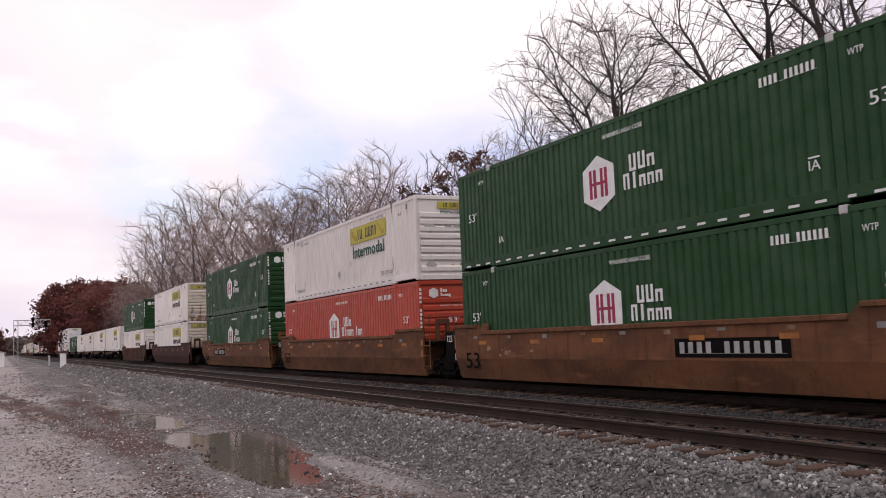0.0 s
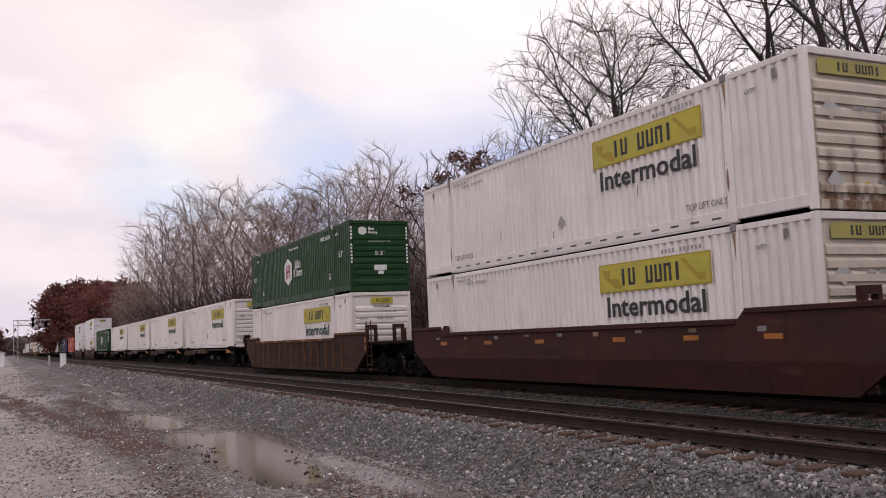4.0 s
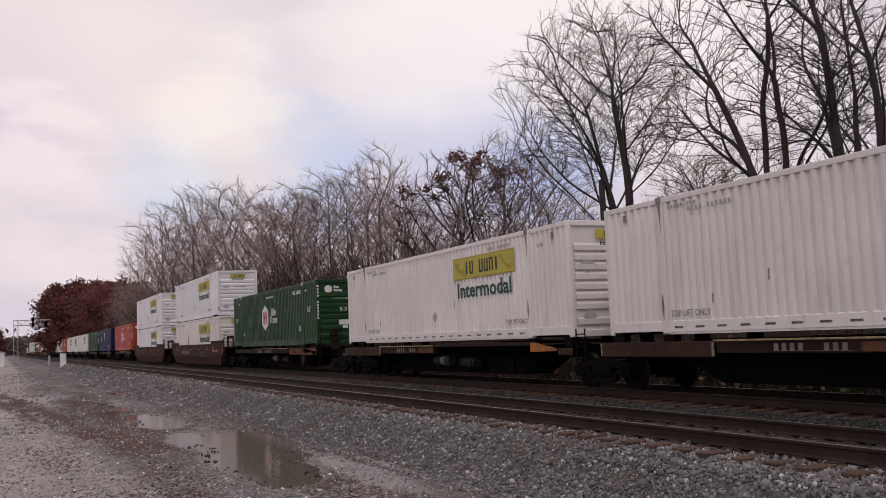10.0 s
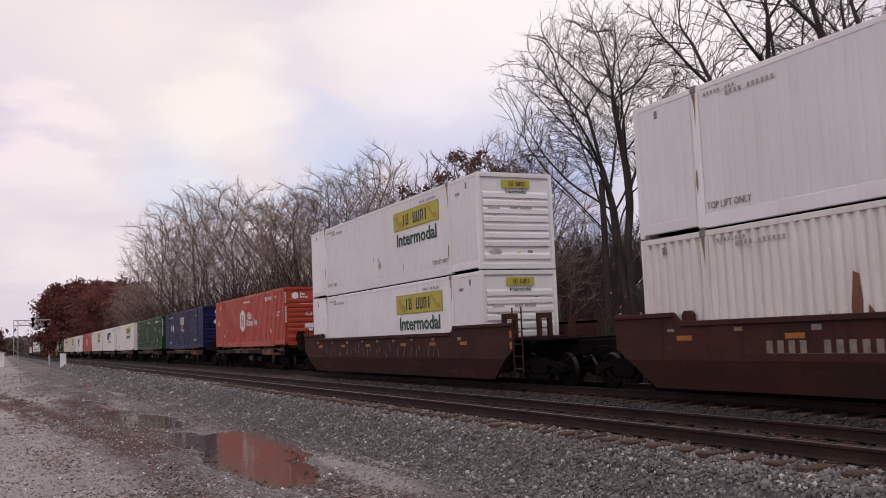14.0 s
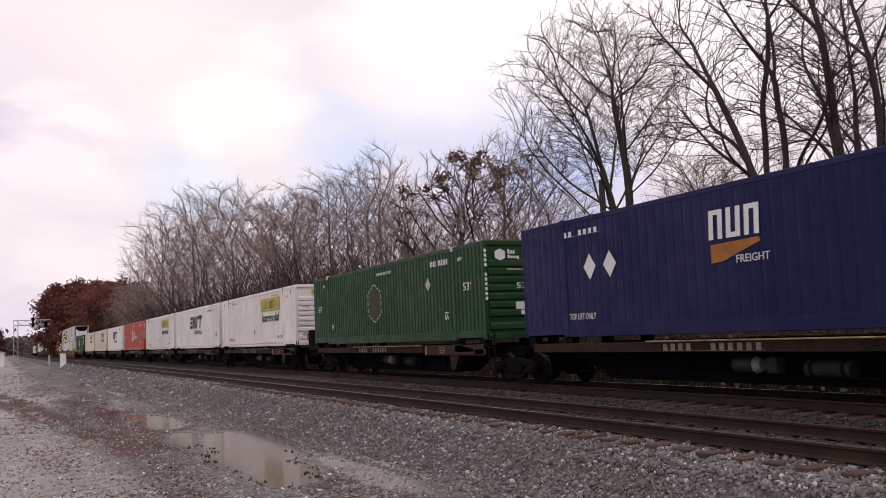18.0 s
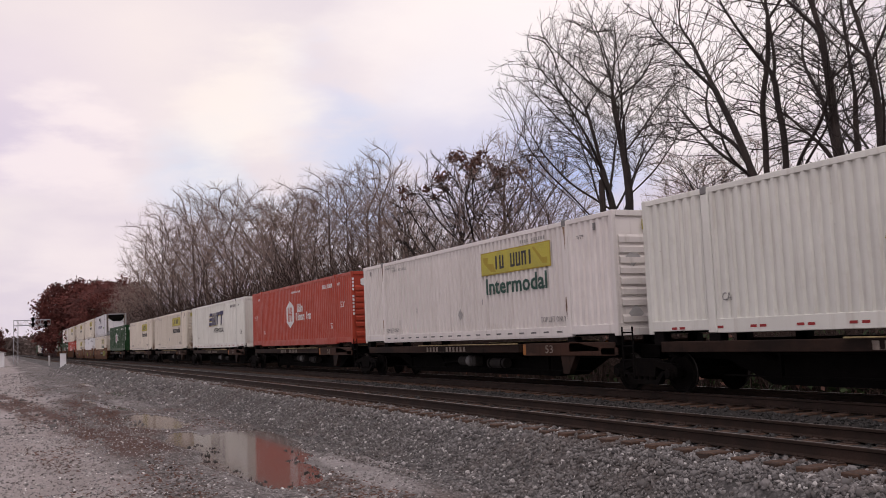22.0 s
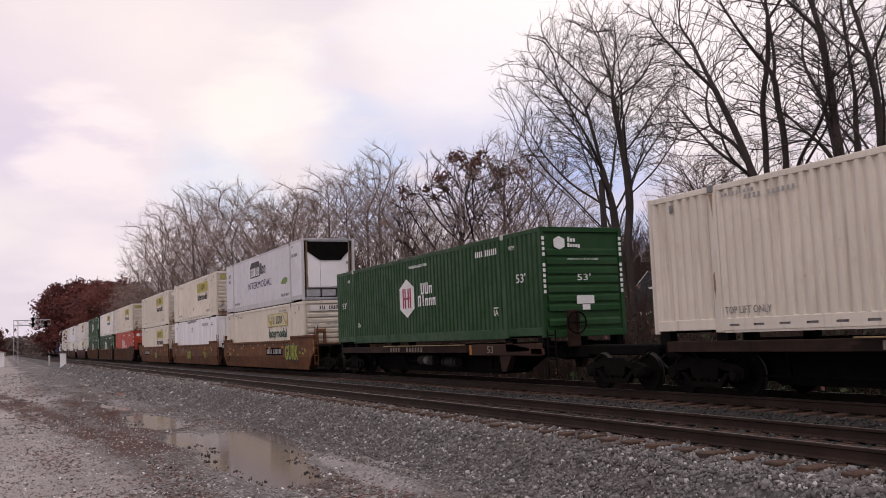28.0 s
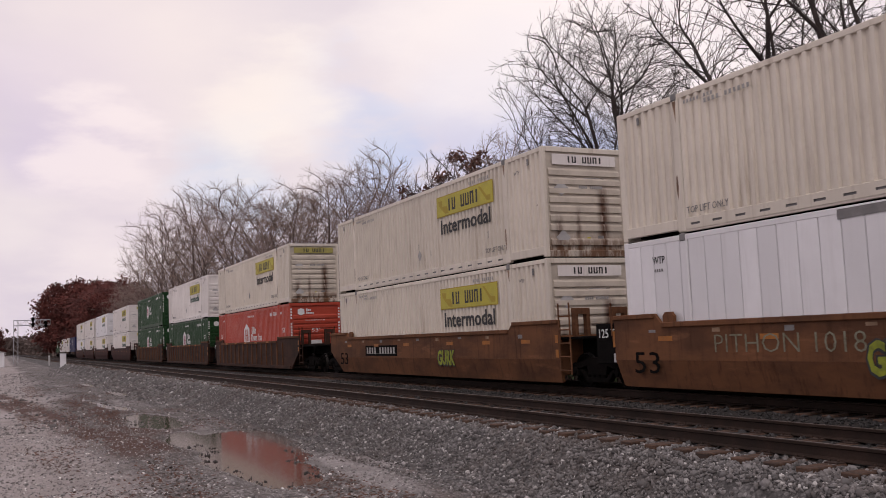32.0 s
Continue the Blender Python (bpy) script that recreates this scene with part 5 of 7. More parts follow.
def shell(name, label, kind, m, group, end="ribs"):
    c = empty(name, label, "shipping container", group)
    wall_panels(c, kind, m)
    for s in (-1, 1):
        y0, y1 = (-HY, -HY + 0.11) if s < 0 else (HY - 0.11, HY)
        if kind == "ribs" and m != WARM and s < 0:
            part("bottom_rail", slotted_rail(-POST + 0.11, POST - 0.11, s), [m, GREYINK], c)
        else:
            part("bottom_rail", box(-POST + 0.11, POST - 0.11, y0, y1, 0.0, 0.28, 0.012), m, c)
        for a, b in ((-HX + 0.13, -POST - 0.11), (POST + 0.11, HX - 0.13)):
            part("bottom_rail", box(a, b, y0, y1, 0.06, 0.28, 0.012), m, c)
        part("top_rail", box(-HX + 0.13, HX - 0.13, y0, y1, HEIGHT - 0.13, HEIGHT - 0.012, 0.012), m, c)
        for e in (-1, 1):
            x0, x1 = (-HX, -HX + 0.15) if e < 0 else (HX - 0.15, HX)
            part("corner_post", box(x0, x1, y0 - (0.002 if s < 0 else -0.0), y1 + (0.002 if s > 0 else 0.0), 0.0, HEIGHT, 0.015), m, c)
            p = part("lift_post", box(e * POST - 0.115, e * POST + 0.115, y0 - (0.022 if s < 0 else 0), y1 + (0.022 if s > 0 else 0), 0.0, HEIGHT - 0.01, 0.025), m, c)
            part("casting", box(e * POST - 0.09, e * POST + 0.09, y0 - 0.04 if s < 0 else y0, y1 if s < 0 else y1 + 0.04, HEIGHT - 0.15, HEIGHT + 0.012, 0.02), GREYINK if m in (WHITE, CREAM, CLEAN, SILVER, WARM) else PALEGREY if m == GREEN else m, p)
    roof = bmesh.new()
    n = 40
    for i in range(n):
        a = -HX + 0.15 + (LENGTH - 0.3) * i / n
        add_box(roof, a, a + (LENGTH - 0.3) / n * 0.7, -HY + 0.1, HY - 0.1, HEIGHT - 0.035, HEIGHT - 0.008)
    add_box(roof, -HX + 0.14, HX - 0.14, -HY + 0.1, HY - 0.1, HEIGHT - 0.06, HEIGHT - 0.036)
    part("roof", roof, m, c)
    floor = bmesh.new()
    add_box(floor, -HX + 0.14, HX - 0.14, -HY + 0.1, HY - 0.1, 0.12, 0.17)
    for i in range(26):
        a = -HX + 0.5 + i * 0.6
        add_box(floor, a, a + 0.06, -HY + 0.1, HY - 0.1, 0.015, 0.12)
    part("floor", floor, DARK, c)
    for s in (-1, 1):
        y0, y1 = (-HY + 0.11, -0.008) if s < 0 else (0.008, HY - 0.11)
        d = part("door", box(-HX + 0.01, -HX + 0.06, y0, y1, 0.15, HEIGHT - 0.12, 0.008), m, c)
        for k in (0.3, 0.7):
            y = y0 + (y1 - y0) * k
            part("lock_rod", tube((-HX - 0.002, y, 0.1), (-HX - 0.002, y, HEIGHT - 0.1), 0.018, sides=6), GALV, d)
    part("end_sill", box(-HX + 0.0, -HX + 0.12, -HY + 0.11, HY - 0.11, 0.0, 0.14, 0.01), m, c)
    part("end_header", box(-HX + 0.0, -HX + 0.12, -HY + 0.11, HY - 0.11, HEIGHT - 0.11, HEIGHT, 0.01), m, c)
    if end == "reefer":
        reefer_end(c, m)
    else:
        front_end(c, m, end)
    return c


def front_end(c, m, kind):
    part("front_sill", box(HX - 0.12, HX, -HY + 0.11, HY - 0.11, 0.0, 0.17, 0.012), m, c)
    part("front_header", box(HX - 0.12, HX, -HY + 0.11, HY - 0.11, HEIGHT - 0.14, HEIGHT, 0.012), m, c)
    part("front_wall", box(HX - 0.09, HX - 0.055, -HY + 0.11, HY - 0.11, 0.17, HEIGHT - 0.14), m, c)
    if kind == "upright":
        for k in range(5):
            y = -HY + 0.14 + k * 0.462
            part("front_panel", box(HX - 0.056, HX - 0.02, y, y + 0.445, 0.18, HEIGHT - 0.15, 0.01), m, c)
        return
    if kind == "plain":
        part("front_panel", box(HX - 0.056, HX - 0.03, -HY + 0.22, HY - 0.22, 0.3, HEIGHT - 0.3, 0.012), m, c)
        return
    levels = (2.14, 1.90, 1.66, 1.42, 1.17, 0.93, 0.68, 0.30)
    for z in levels:
        part("rib", slab([(HX - 0.056, z + 0.0), (HX - 0.004, z + 0.004), (HX - 0.004, z + 0.13), (HX - 0.056, z + 0.195)], 1, -HY + 0.18, HY - 0.18), m, c)


# slab() along y takes (x, z) outlines, along x (y, z) outlines


def reefer_end(c, m):
    part("front_wall", box(HX - 0.45, HX - 0.40, -HY + 0.11, HY - 0.11, 0.0, HEIGHT - 0.1), m, c)
    part("front_sill", box(HX - 0.12, HX, -HY + 0.11, HY - 0.11, 0.0, 0.12, 0.012), GALV, c)
    for k in range(3):
        y = -HY + 0.2 + k * 0.76
        part("grille", box(HX - 0.35, HX - 0.06, y, y + 0.68, 0.16, 0.5, 0.03), GALV, c, "grey louvred grille")
    part("top_bar", box(HX - 0.12, HX - 0.02, -HY + 0.11, HY - 0.11, HEIGHT - 0.1, HEIGHT, 0.012), GALV, c)
    unit = part("cooling_unit", slab([(-0.98, 0.62), (0.98, 0.62), (1.02, 2.3), (0.95, 2.72), (-0.95, 2.72), (-1.02, 2.3)], 0, HX - 0.40, HX - 0.10), CLEAN, c, "white refrigeration unit")
    part("fan_cover", slab([(-1.0, 2.75), (1.0, 2.75), (1.0, 2.28), (0.62, 1.88), (-0.42, 1.88), (-1.0, 2.28)], 0, HX - 0.10, HX - 0.05), DARK, unit, "black fan cover")
    part("seam", box(HX - 0.099, HX - 0.095, -0.40, -0.385, 0.65, 1.9), GREYINK, unit)
    part("unit_roof", slab([(-1.0, 2.752), (1.0, 2.752), (0.94, 2.84), (-0.94, 2.84)], 0, HX - 0.38, HX - 0.03), GALV, unit, "grey sloping unit roof")
    part("drip_shelf", box(HX - 0.38, HX - 0.04, -1.04, 1.04, 0.53, 0.60, 0.02), GREYINK, unit, "dark shelf under the unit")
    for y in (-1.08, 1.0):
        part("frame_post", box(HX - 0.40, HX - 0.08, y, y + 0.08, 0.1, HEIGHT - 0.1, 0.02), STAIN, c, "smudged brown-grey frame post")
    for z in (1.2, 1.7):
        part("hinge", box(HX - 0.095, HX - 0.08, 0.90, 0.98, z, z + 0.12, 0.01), GREYINK, unit)
    for s in (-1, 1):
        y = s * (HY - 0.06)
        part("ladder_rail", tube((HX - 0.3, y, 0.3), (HX - 0.3, y, HEIGHT - 0.2), 0.03, sides=6), GALV, c)


def bars_part(name, spec, x, z, h, wide, m, c, lean=0.0, end=False):
    if not end:
        return part(name, add_comb(bmesh.new(), spec, x, z, h, wide, -HY - 0.003), m, c)
    return part(name, add_bars(bmesh.new(), spec, x, z, h, wide, lean, end=end), m, c)


def name_shapes(spec, x, z, h, wide, m, c, lean=0.0, y=-HY - 0.003, label=""):
    """A name in plain shapes, one part for each."""
    step = wide / len(spec)
    for i, mark in enumerate(spec):
        if mark != ".":
            part("name_shape", add_bars(bmesh.new(), mark, x + i * step, z, h, step, lean, y), m, c, label)


def hexagon(cx, cz, w, h):
    return [(cx, cz - h), (cx + w, cz - h * 0.55), (cx + w, cz + h * 0.55), (cx, cz + h), (cx - w, cz + h * 0.55), (cx - w, cz - h * 0.55)]


def hub_marks(c, bar, dx=0.2, inc=False, faded=False):
    """White six-sided badge with coloured bars, and plain letter-sized bars beside it."""
    if faded:
        b = part("badge", flat(hexagon(-0.85 + dx, 1.47, 0.62, 0.68)), GREEN, c, "painted-over badge")
        bm = bmesh.new()
        hx = hexagon(-0.85 + dx, 1.47, 0.66, 0.72)
        for (xa, za), (xb, zb) in zip(hx, hx[1:] + hx[:1]):
            for k in range(3):
                f0, f1 = (k + 0.1) / 3, (k + 0.7) / 3
                p, q = (xa + (xb - xa) * f0, za + (zb - za) * f0), (xa + (xb - xa) * f1, za + (zb - za) * f1)
                n = Vector((p[1] - q[1], q[0] - p[0])).normalized() * 0.03
                add_slab(bm, [(p[0] - n.x, p[1] - n.y), (q[0] - n.x, q[1] - n.y), (q[0] + n.x, q[1] + n.y), (p[0] + n.x, p[1] + n.y)], 1, -HY - 0.012, -HY - 0.009)
        part("badge_outline", bm, FAINTINK, b)
        for k in (-0.3, 0.0, 0.3):
            part("badge_bar", flat([(-0.95 + dx + k, 1.0), (-0.80 + dx + k, 1.0), (-0.80 + dx + k, 1.9), (-0.95 + dx + k, 1.9)], -HY - 0.009), DULLRED, b)
        part("patch", flat([(4.2, 1.63), (4.4, 1.85), (4.2, 2.07), (4.0, 1.85)], -HY - 0.004), PALEGREY, c, "pale diamond placard")
    else:
        dx -= 0.12
        b = part("badge", flat(hexagon(-0.85 + dx, 1.49, 0.62, 0.66)), WHITEINK, c, "white six-sided badge")
        for k, w in ((-0.36, 0.11), (-0.19, 0.11), (0.08, 0.11), (0.25, 0.11)):
            part("badge_bar", box(-0.85 + dx + k, -0.85 + dx + k + w, -HY - 0.012, -HY - 0.009, 1.15, 1.83), bar, b)
        part("badge_bar", box(-1.1 + dx, -0.6 + dx, -HY - 0.016, -HY - 0.0125, 1.455, 1.525), bar, b)
        name_shapes("HHn", 0.34 + dx, 1.56, 0.38, 0.95, WHITEINK, c)
        name_shapes("Ninnn", 0.10 + dx, 1.17, 0.36, 1.42, WHITEINK, c)
        if inc:
            name_shapes("inn", 1.75 + dx, 1.17, 0.36, 0.75, WHITEINK, c)
    lettering("marking", "WARNING HIGH CUBE", -0.62 + dx, 2.48, 0.10, WHITEINK, c, 1.5)
    bars_part("number_strip", "HHHH.HHHHHH", 4.42, 2.40, 0.17, 1.35, WHITEINK, c)
    lettering("marking", "53'", 6.75, 1.50, 0.24, WHITEINK, c, 0.5)
    lettering("marking", "53'", -7.45, 1.40, 0.24, WHITEINK, c, 0.5)
    lettering("marking", "WTP", 6.40, 2.42, 0.12, WHITEINK, c, 0.32)
    lettering("marking", "WTP", -6.75, 2.42, 0.12, WHITEINK, c, 0.3)
    lettering("marking", "IA", 5.42, 0.66, 0.18, WHITEINK, c, 0.26)
    part("marking_line", flat([(5.42, 0.87), (5.68, 0.87), (5.68, 0.90), (5.42, 0.90)]), WHITEINK, c)
    lettering("marking", "IA", -5.65, 0.62, 0.18, WHITEINK, c, 0.26)
    # front end
    part("end_badge", end_flat(hexagon(-0.72, 2.47, 0.17, 0.18)), WHITEINK, c)
    bars_part("end_name_bars", "|oo", -0.46, 2.50, 0.13, 0.26, WHITEINK, c, end=True)
    bars_part("end_name_bars", "|ooog", -0.46, 2.36, 0.11, 0.40, WHITEINK, c, end=True)
    lettering("end_marking", "WARNING HIGH CUBE", -0.5, 2.02, 0.05, WHITEINK, c, 1.0, "end", -0.008)
    lettering("end_marking", "53'", -0.2, 1.48, 0.17, WHITEINK, c, 0.42, "end", -0.008)
    part("notice", end_flat([(-0.25, 0.86), (0.30, 0.86), (0.30, 1.08), (-0.25, 1.08)], HX - 0.005), WHITEINK, c, "white notice plate")
    part("notice", end_flat([(-0.08, 0.70), (0.16, 0.70), (0.16, 0.84), (-0.08, 0.84)], HX - 0.005), WHITEINK, c)
    bars = bmesh.new()
    for k in range(11):
        if k != 4:
            add_box(bars, HX + 0.002, HX + 0.005, -HY + 0.04, -HY + 0.12, 2.55 - k * 0.14, 2.64 - k * 0.14)
            add_box(bars, HX + 0.002, HX + 0.005, HY - 0.12, HY - 0.04, 2.55 - k * 0.14, 2.64 - k * 0.14)
    part("end_number_strip", bars, WHITEINK, c)


def hunt_marks(c, ink, rng, old_end=False, board=True, sign=None, board_paint=None):
    """Yellow board with a dark name in plain bars, the word below it, and the small marks."""
    if board:
        b = part("sign_board", flat([(1.66, 1.86), (5.36, 1.86), (5.36, 2.46), (1.66, 2.46)]), board_paint or YELLOW, c, "pale worn name board" if board_paint else "yellow name board")
        part("board_edge", flat([(1.62, 1.83), (5.40, 1.83), (5.40, 2.49), (1.62, 2.49)], -HY - 0.001, 0.0025), OCHRE, b)
        part("board_shape", flat([(1.76, 2.36), (1.80, 2.20), (2.22, 1.92), (2.50, 1.90), (2.36, 2.14), (2.02, 2.16), (2.06, 2.34)], -HY - 0.0085, 0.002), OCHRE, b)
        part("board_shape", flat([(4.50, 2.40), (4.62, 2.40), (5.0, 2.08), (5.24, 2.08), (5.24, 1.92), (5.02, 1.92)], -HY - 0.0085, 0.002), OCHRE, b)
        name_shapes("iH.HHNi", 2.42, 1.97, 0.38, 2.15, BLACKINK, b, 0.0, -HY - 0.009)
        lettering("marking", "Intermodal", 1.88, 1.29, 0.44, ink, c, 3.3, depth=0.002)
    lettering("marking", "TOP LIFT ONLY", 4.78, 0.40, 0.14, GREYINK, c, 1.2)
    lettering("marking", "TOP LIFT ONLY", -5.9, 0.36, 0.14, GREYINK, c, 1.2)
    bars_part("number_strip", "HHHH.HHHHHH", 3.9, 2.55, 0.09, 1.3, FAINTINK, c)
    bars_part("number_strip", "HHHH.HHHHHH", -5.2, 2.50, 0.09, 1.3, FAINTINK, c)
    bars_part("number_strip", "|||||.|||", -5.8, 2.62, 0.07, 0.9, FAINTINK, c)
    lettering("marking", "WTP", 6.6, 2.35, 0.10, GREYINK, c, 0.3)
    part("placard_holder", flat([(-0.02, 0.78), (0.14, 0.60), (0.30, 0.78), (0.14, 0.96)], -HY + 0.001, 0.006), FAINTINK, c, "pale diamond placard holder")
    part("vent", box(-POST - 1.27, -POST - 1.19, -HY - 0.012, -HY + 0.01, 2.52, 2.68, 0.004), GREYINK, c)
    part("vent", box(POST + 1.23, POST + 1.31, -HY - 0.012, -HY + 0.01, 2.50, 2.68, 0.004), GREYINK, c)
    for k in range(3):
        x, z = rng.uniform(-5.5, 5.5), rng.uniform(0.35, 1.0)
        part("scrape", flat([(x, z), (x + 0.035, z + 0.02), (x + 0.045, z + rng.uniform(0.12, 0.25)), (x + 0.01, z + 0.2)], -HY - 0.001, 0.003), GREYINK, c, "rusty scrape in the paint")
    for x in (POST, -POST):
        z = rng.uniform(0.5, 0.9)
        part("rust_run", flat([(x - 0.07, z), (x - 0.03, z - rng.uniform(0.2, 0.45)), (x + 0.0, z + 0.04), (x - 0.02, z + 0.3), (x - 0.06, z + 0.26)], -HY - 0.0215, 0.002), STAIN, c, "rust run on the lifting post")
        part("rust_run", flat([(x - 0.05, HEIGHT - 0.16), (x + 0.06, HEIGHT - 0.16), (x + 0.03, HEIGHT - rng.uniform(0.5, 0.9)), (x, HEIGHT - 0.4)], -HY - 0.0215, 0.002), STAIN, c, "rust run on the lifting post")
    # front end
    if old_end:
        for ob in c.children:
            if ob.name.split(".")[0] in ("rib", "front_wall", "front_sill"):
                ob.data.materials[0] = OLDEND
        part("end_sign", end_flat([(-1.0, 2.42), (1.0, 2.42), (1.0, 2.70), (-1.0, 2.70)]), sign, c, "faded name strip")
        part("end_name_bars", end_bars("iH.HHNi", -0.55, 2.48, 0.17, 1.15), BLACKINK, c)
    else:
        part("end_sign", end_flat([(-0.46, 2.44), (0.50, 2.44), (0.50, 2.68), (-0.46, 2.68)]), YELLOW, c, "small yellow name board")
        part("end_sign_bars", end_bars("iH.HHNi", -0.24, 2.49, 0.14, 0.60), BLACKINK, c)
        lettering("end_marking", "Intermodal", -0.34, 2.28, 0.10, ink, c, 0.72, "end")
    part("end_plate", end_flat([(0.0, 2.02), (0.50, 2.02), (0.50, 2.10), (0.0, 2.10)], HX - 0.05), PALEGREY, c)
    part("end_plate", end_flat([(0.52, 2.02), (0.64, 2.02), (0.64, 2.10), (0.52, 2.10)], HX - 0.05), BLACKINK, c)
    bars_part("end_number_strip", "||||.||||||", -0.2, 1.80, 0.08, 0.75, FAINTINK, c, end=True)
    for z in (1.80, 0.50):
        part("placard_holder", end_flat([(-0.75, z - 0.22), (-0.53, z), (-0.75, z + 0.22), (-0.97, z)], HX - 0.010), PALEGREY, c, "pale diamond placard holder")
    part("end_plate", end_flat([(0.02, 0.40), (0.12, 0.40), (0.12, 0.52), (0.02, 0.52)], HX - 0.05), YELLOW, c)
    part("end_plate", end_flat([(0.36, 0.38), (0.54, 0.38), (0.54, 0.56), (0.36, 0.56)], HX - 0.05), GREYINK, c)


def swift_marks(c):
    def slant(x0, x1, z0, z1):
        return [(x0 + 0.3 * z0, 1.46 + z0), (x1 + 0.3 * z0, 1.46 + z0), (x1 + 0.3 * z1, 1.46 + z1), (x0 + 0.3 * z1, 1.46 + z1)]
    pieces = ((-1.95, -1.12, 0.0, 0.19), (-1.95, -1.12, 0.31, 0.50), (-1.95, -1.12, 0.62, 0.82), (-0.98, -0.78, 0.0, 0.82), (-0.64, -0.46, 0.0, 0.82), (-0.32, -0.12, 0.0, 0.82),
              (0.06, 0.30, 0.0, 0.82), (0.48, 0.72, 0.0, 0.82), (0.72, 1.22, 0.62, 0.82), (1.28, 2.32, 0.62, 0.86), (1.66, 1.94, 0.0, 0.62))
    for k, (x0, x1, z0, z1) in enumerate(pieces):
        part("name_edge", flat([(x - 0.06, z - 0.05) for x, z in slant(x0, x1, z0, z1)], -HY - 0.003, 0.002), OCHRE, c)
        part("name_shape", flat(slant(x0, x1, z0, z1), -HY - 0.006 - 0.0003 * k, 0.002), NAVYINK, c)
    lettering("marking", "INTERMODAL", -0.45, 0.98, 0.30, BLACKINK, c, 3.0)
    bars_part("number_strip", "HHHH.HHHHHH", 4.5, 2.42, 0.15, 1.45, GREYINK, c)
    lettering("marking", "CA", 5.85, 0.78, 0.16, GREYINK, c, 0.25)
    lettering("marking", "CA", -5.75, 0.62, 0.16, GREYINK, c, 0.25)
    lettering("marking", "53ft", 6.9, 0.75, 0.26, GREYINK, c, 0.6)
    lettering("marking", "WTP", 6.5, 2.42, 0.12, GREYINK, c, 0.3)
    for i in range(14):
        for dx in (0.0, 0.24):
            x = -7.3 + i * 1.12 + dx
            part("reflector", box(x, x + 0.16, -HY - 0.006, -HY - 0.003, 0.09, 0.14), LAMPRED, c)
    part("stain", end_flat([(-0.2, 0.3), (0.9, 0.3), (0.7, 1.7), (0.1, 1.9)], HX - 0.028, 0.002), CREAM, c, "dirty stain on the end wall")
    bars_part("end_name_bars", "||||", 0.1, 2.45, 0.16, 0.7, NAVYINK, c, 0.3, end=True)


def yrc_marks(c):
    name_shapes("NHN", -0.82, 1.82, 0.58, 1.45, WHITEINK, c, 0.06)
    part("swoosh", flat([(-0.78, 1.36), (-0.45, 1.38), (0.55, 1.68), (0.50, 1.76), (-0.78, 1.72)]), ORANGE, c, "orange swoosh")
    lettering("marking", "FREIGHT", -0.1, 1.32, 0.15, WHITEINK, c, 0.85)
    lettering("marking", "TOP LIFT ONLY", 4.55, 0.52, 0.16, WHITEINK, c, 1.25)
    for x in (-4.95, -4.15):
        part("placard", flat([(x, 1.35), (x + 0.25, 1.66), (x, 1.97), (x - 0.25, 1.66)]), WHITEINK, c, "white diamond placard")
    bars_part("number_strip", "||.||||", -6.0, 2.45, 0.13, 1.5, WHITEINK, c)
    lettering("marking", "TOP LIFT ONLY", -5.9, 0.42, 0.15, WHITEINK, c, 1.1)
    lettering("marking", "WTP", 5.35, 2.3, 0.12, WHITEINK, c, 0.3)
    bars_part("end_name_bars", "|||", -0.45, 2.40, 0.22, 0.62, WHITEINK, c, end=True)
    part("end_swoosh", end_flat([(-0.45, 2.2), (-0.35, 2.2), (0.1, 2.3), (0.1, 2.36), (-0.45, 2.34)]), ORANGE, c)
    for y in (-0.35, 0.25):
        part("placard", end_flat([(y, 1.55), (y + 0.22, 1.8), (y, 2.05), (y - 0.22, 1.8)]), WHITEINK, c, "white diamond placard")
    part("end_plate", end_flat([(0.72, 0.7), (0.9, 0.7), (0.9, 0.98), (0.72, 0.98)]), PALEGREY, c)
    bars = bmesh.new()
    for k in range(11):
        if k != 4:
            add_box(bars, HX + 0.002, HX + 0.005, HY - 0.12, HY - 0.04, 2.55 - k * 0.14, 2.64 - k * 0.14)
    part("end_number_strip", bars, WHITEINK, c)


def prime_marks(c):
    part("name_shadow", flat([(-1.9, 1.72), (0.2, 1.72), (0.28, 2.30), (0.05, 2.56), (-1.62, 2.56), (-1.92, 2.3)], -HY - 0.002, 0.003), BLACKINK, c)
    name_shapes("HH|HH", -1.8, 1.78, 0.46, 1.95, SILVER, c, 0.05, -HY - 0.007)
    name_shapes("|nn.", 0.35, 1.80, 0.60, 1.5, BLACKINK, c)
    lettering("marking", "INTERMODAL", -2.5, 1.10, 0.38, PURPLEINK, c, 5.1)
    part("leaf_badge", flat([(4.45, 1.0), (5.2, 0.96), (5.5, 1.06), (5.56, 1.2), (5.3, 1.3), (4.85, 1.28), (4.6, 1.18)]), LEAFGREEN, c, "green oval badge")
    lettering("marking", "eco", 4.36, 1.05, 0.14, LIME, c, 0.62, depth=0.006)
    lettering("marking", "TOP LIFT ONLY", 4.33, 0.36, 0.14, GREYINK, c, 1.4)
    lettering("marking", "TOP LIFT ONLY", -5.8, 0.36, 0.14, GREYINK, c, 1.4)
    bars_part("number_strip", "HHHH.HHHHHH", 6.36, 2.14, 0.14, 0.95, GREYINK, c)
    lettering("marking", "53FT", -7.3, 2.10, 0.22, BLACKINK, c, 0.55)
    lettering("marking", "XHC", -7.28, 1.76, 0.22, BLACKINK, c, 0.5)
    lettering("marking", "WTP", 6.4, 2.58, 0.10, GREYINK, c, 0.25)


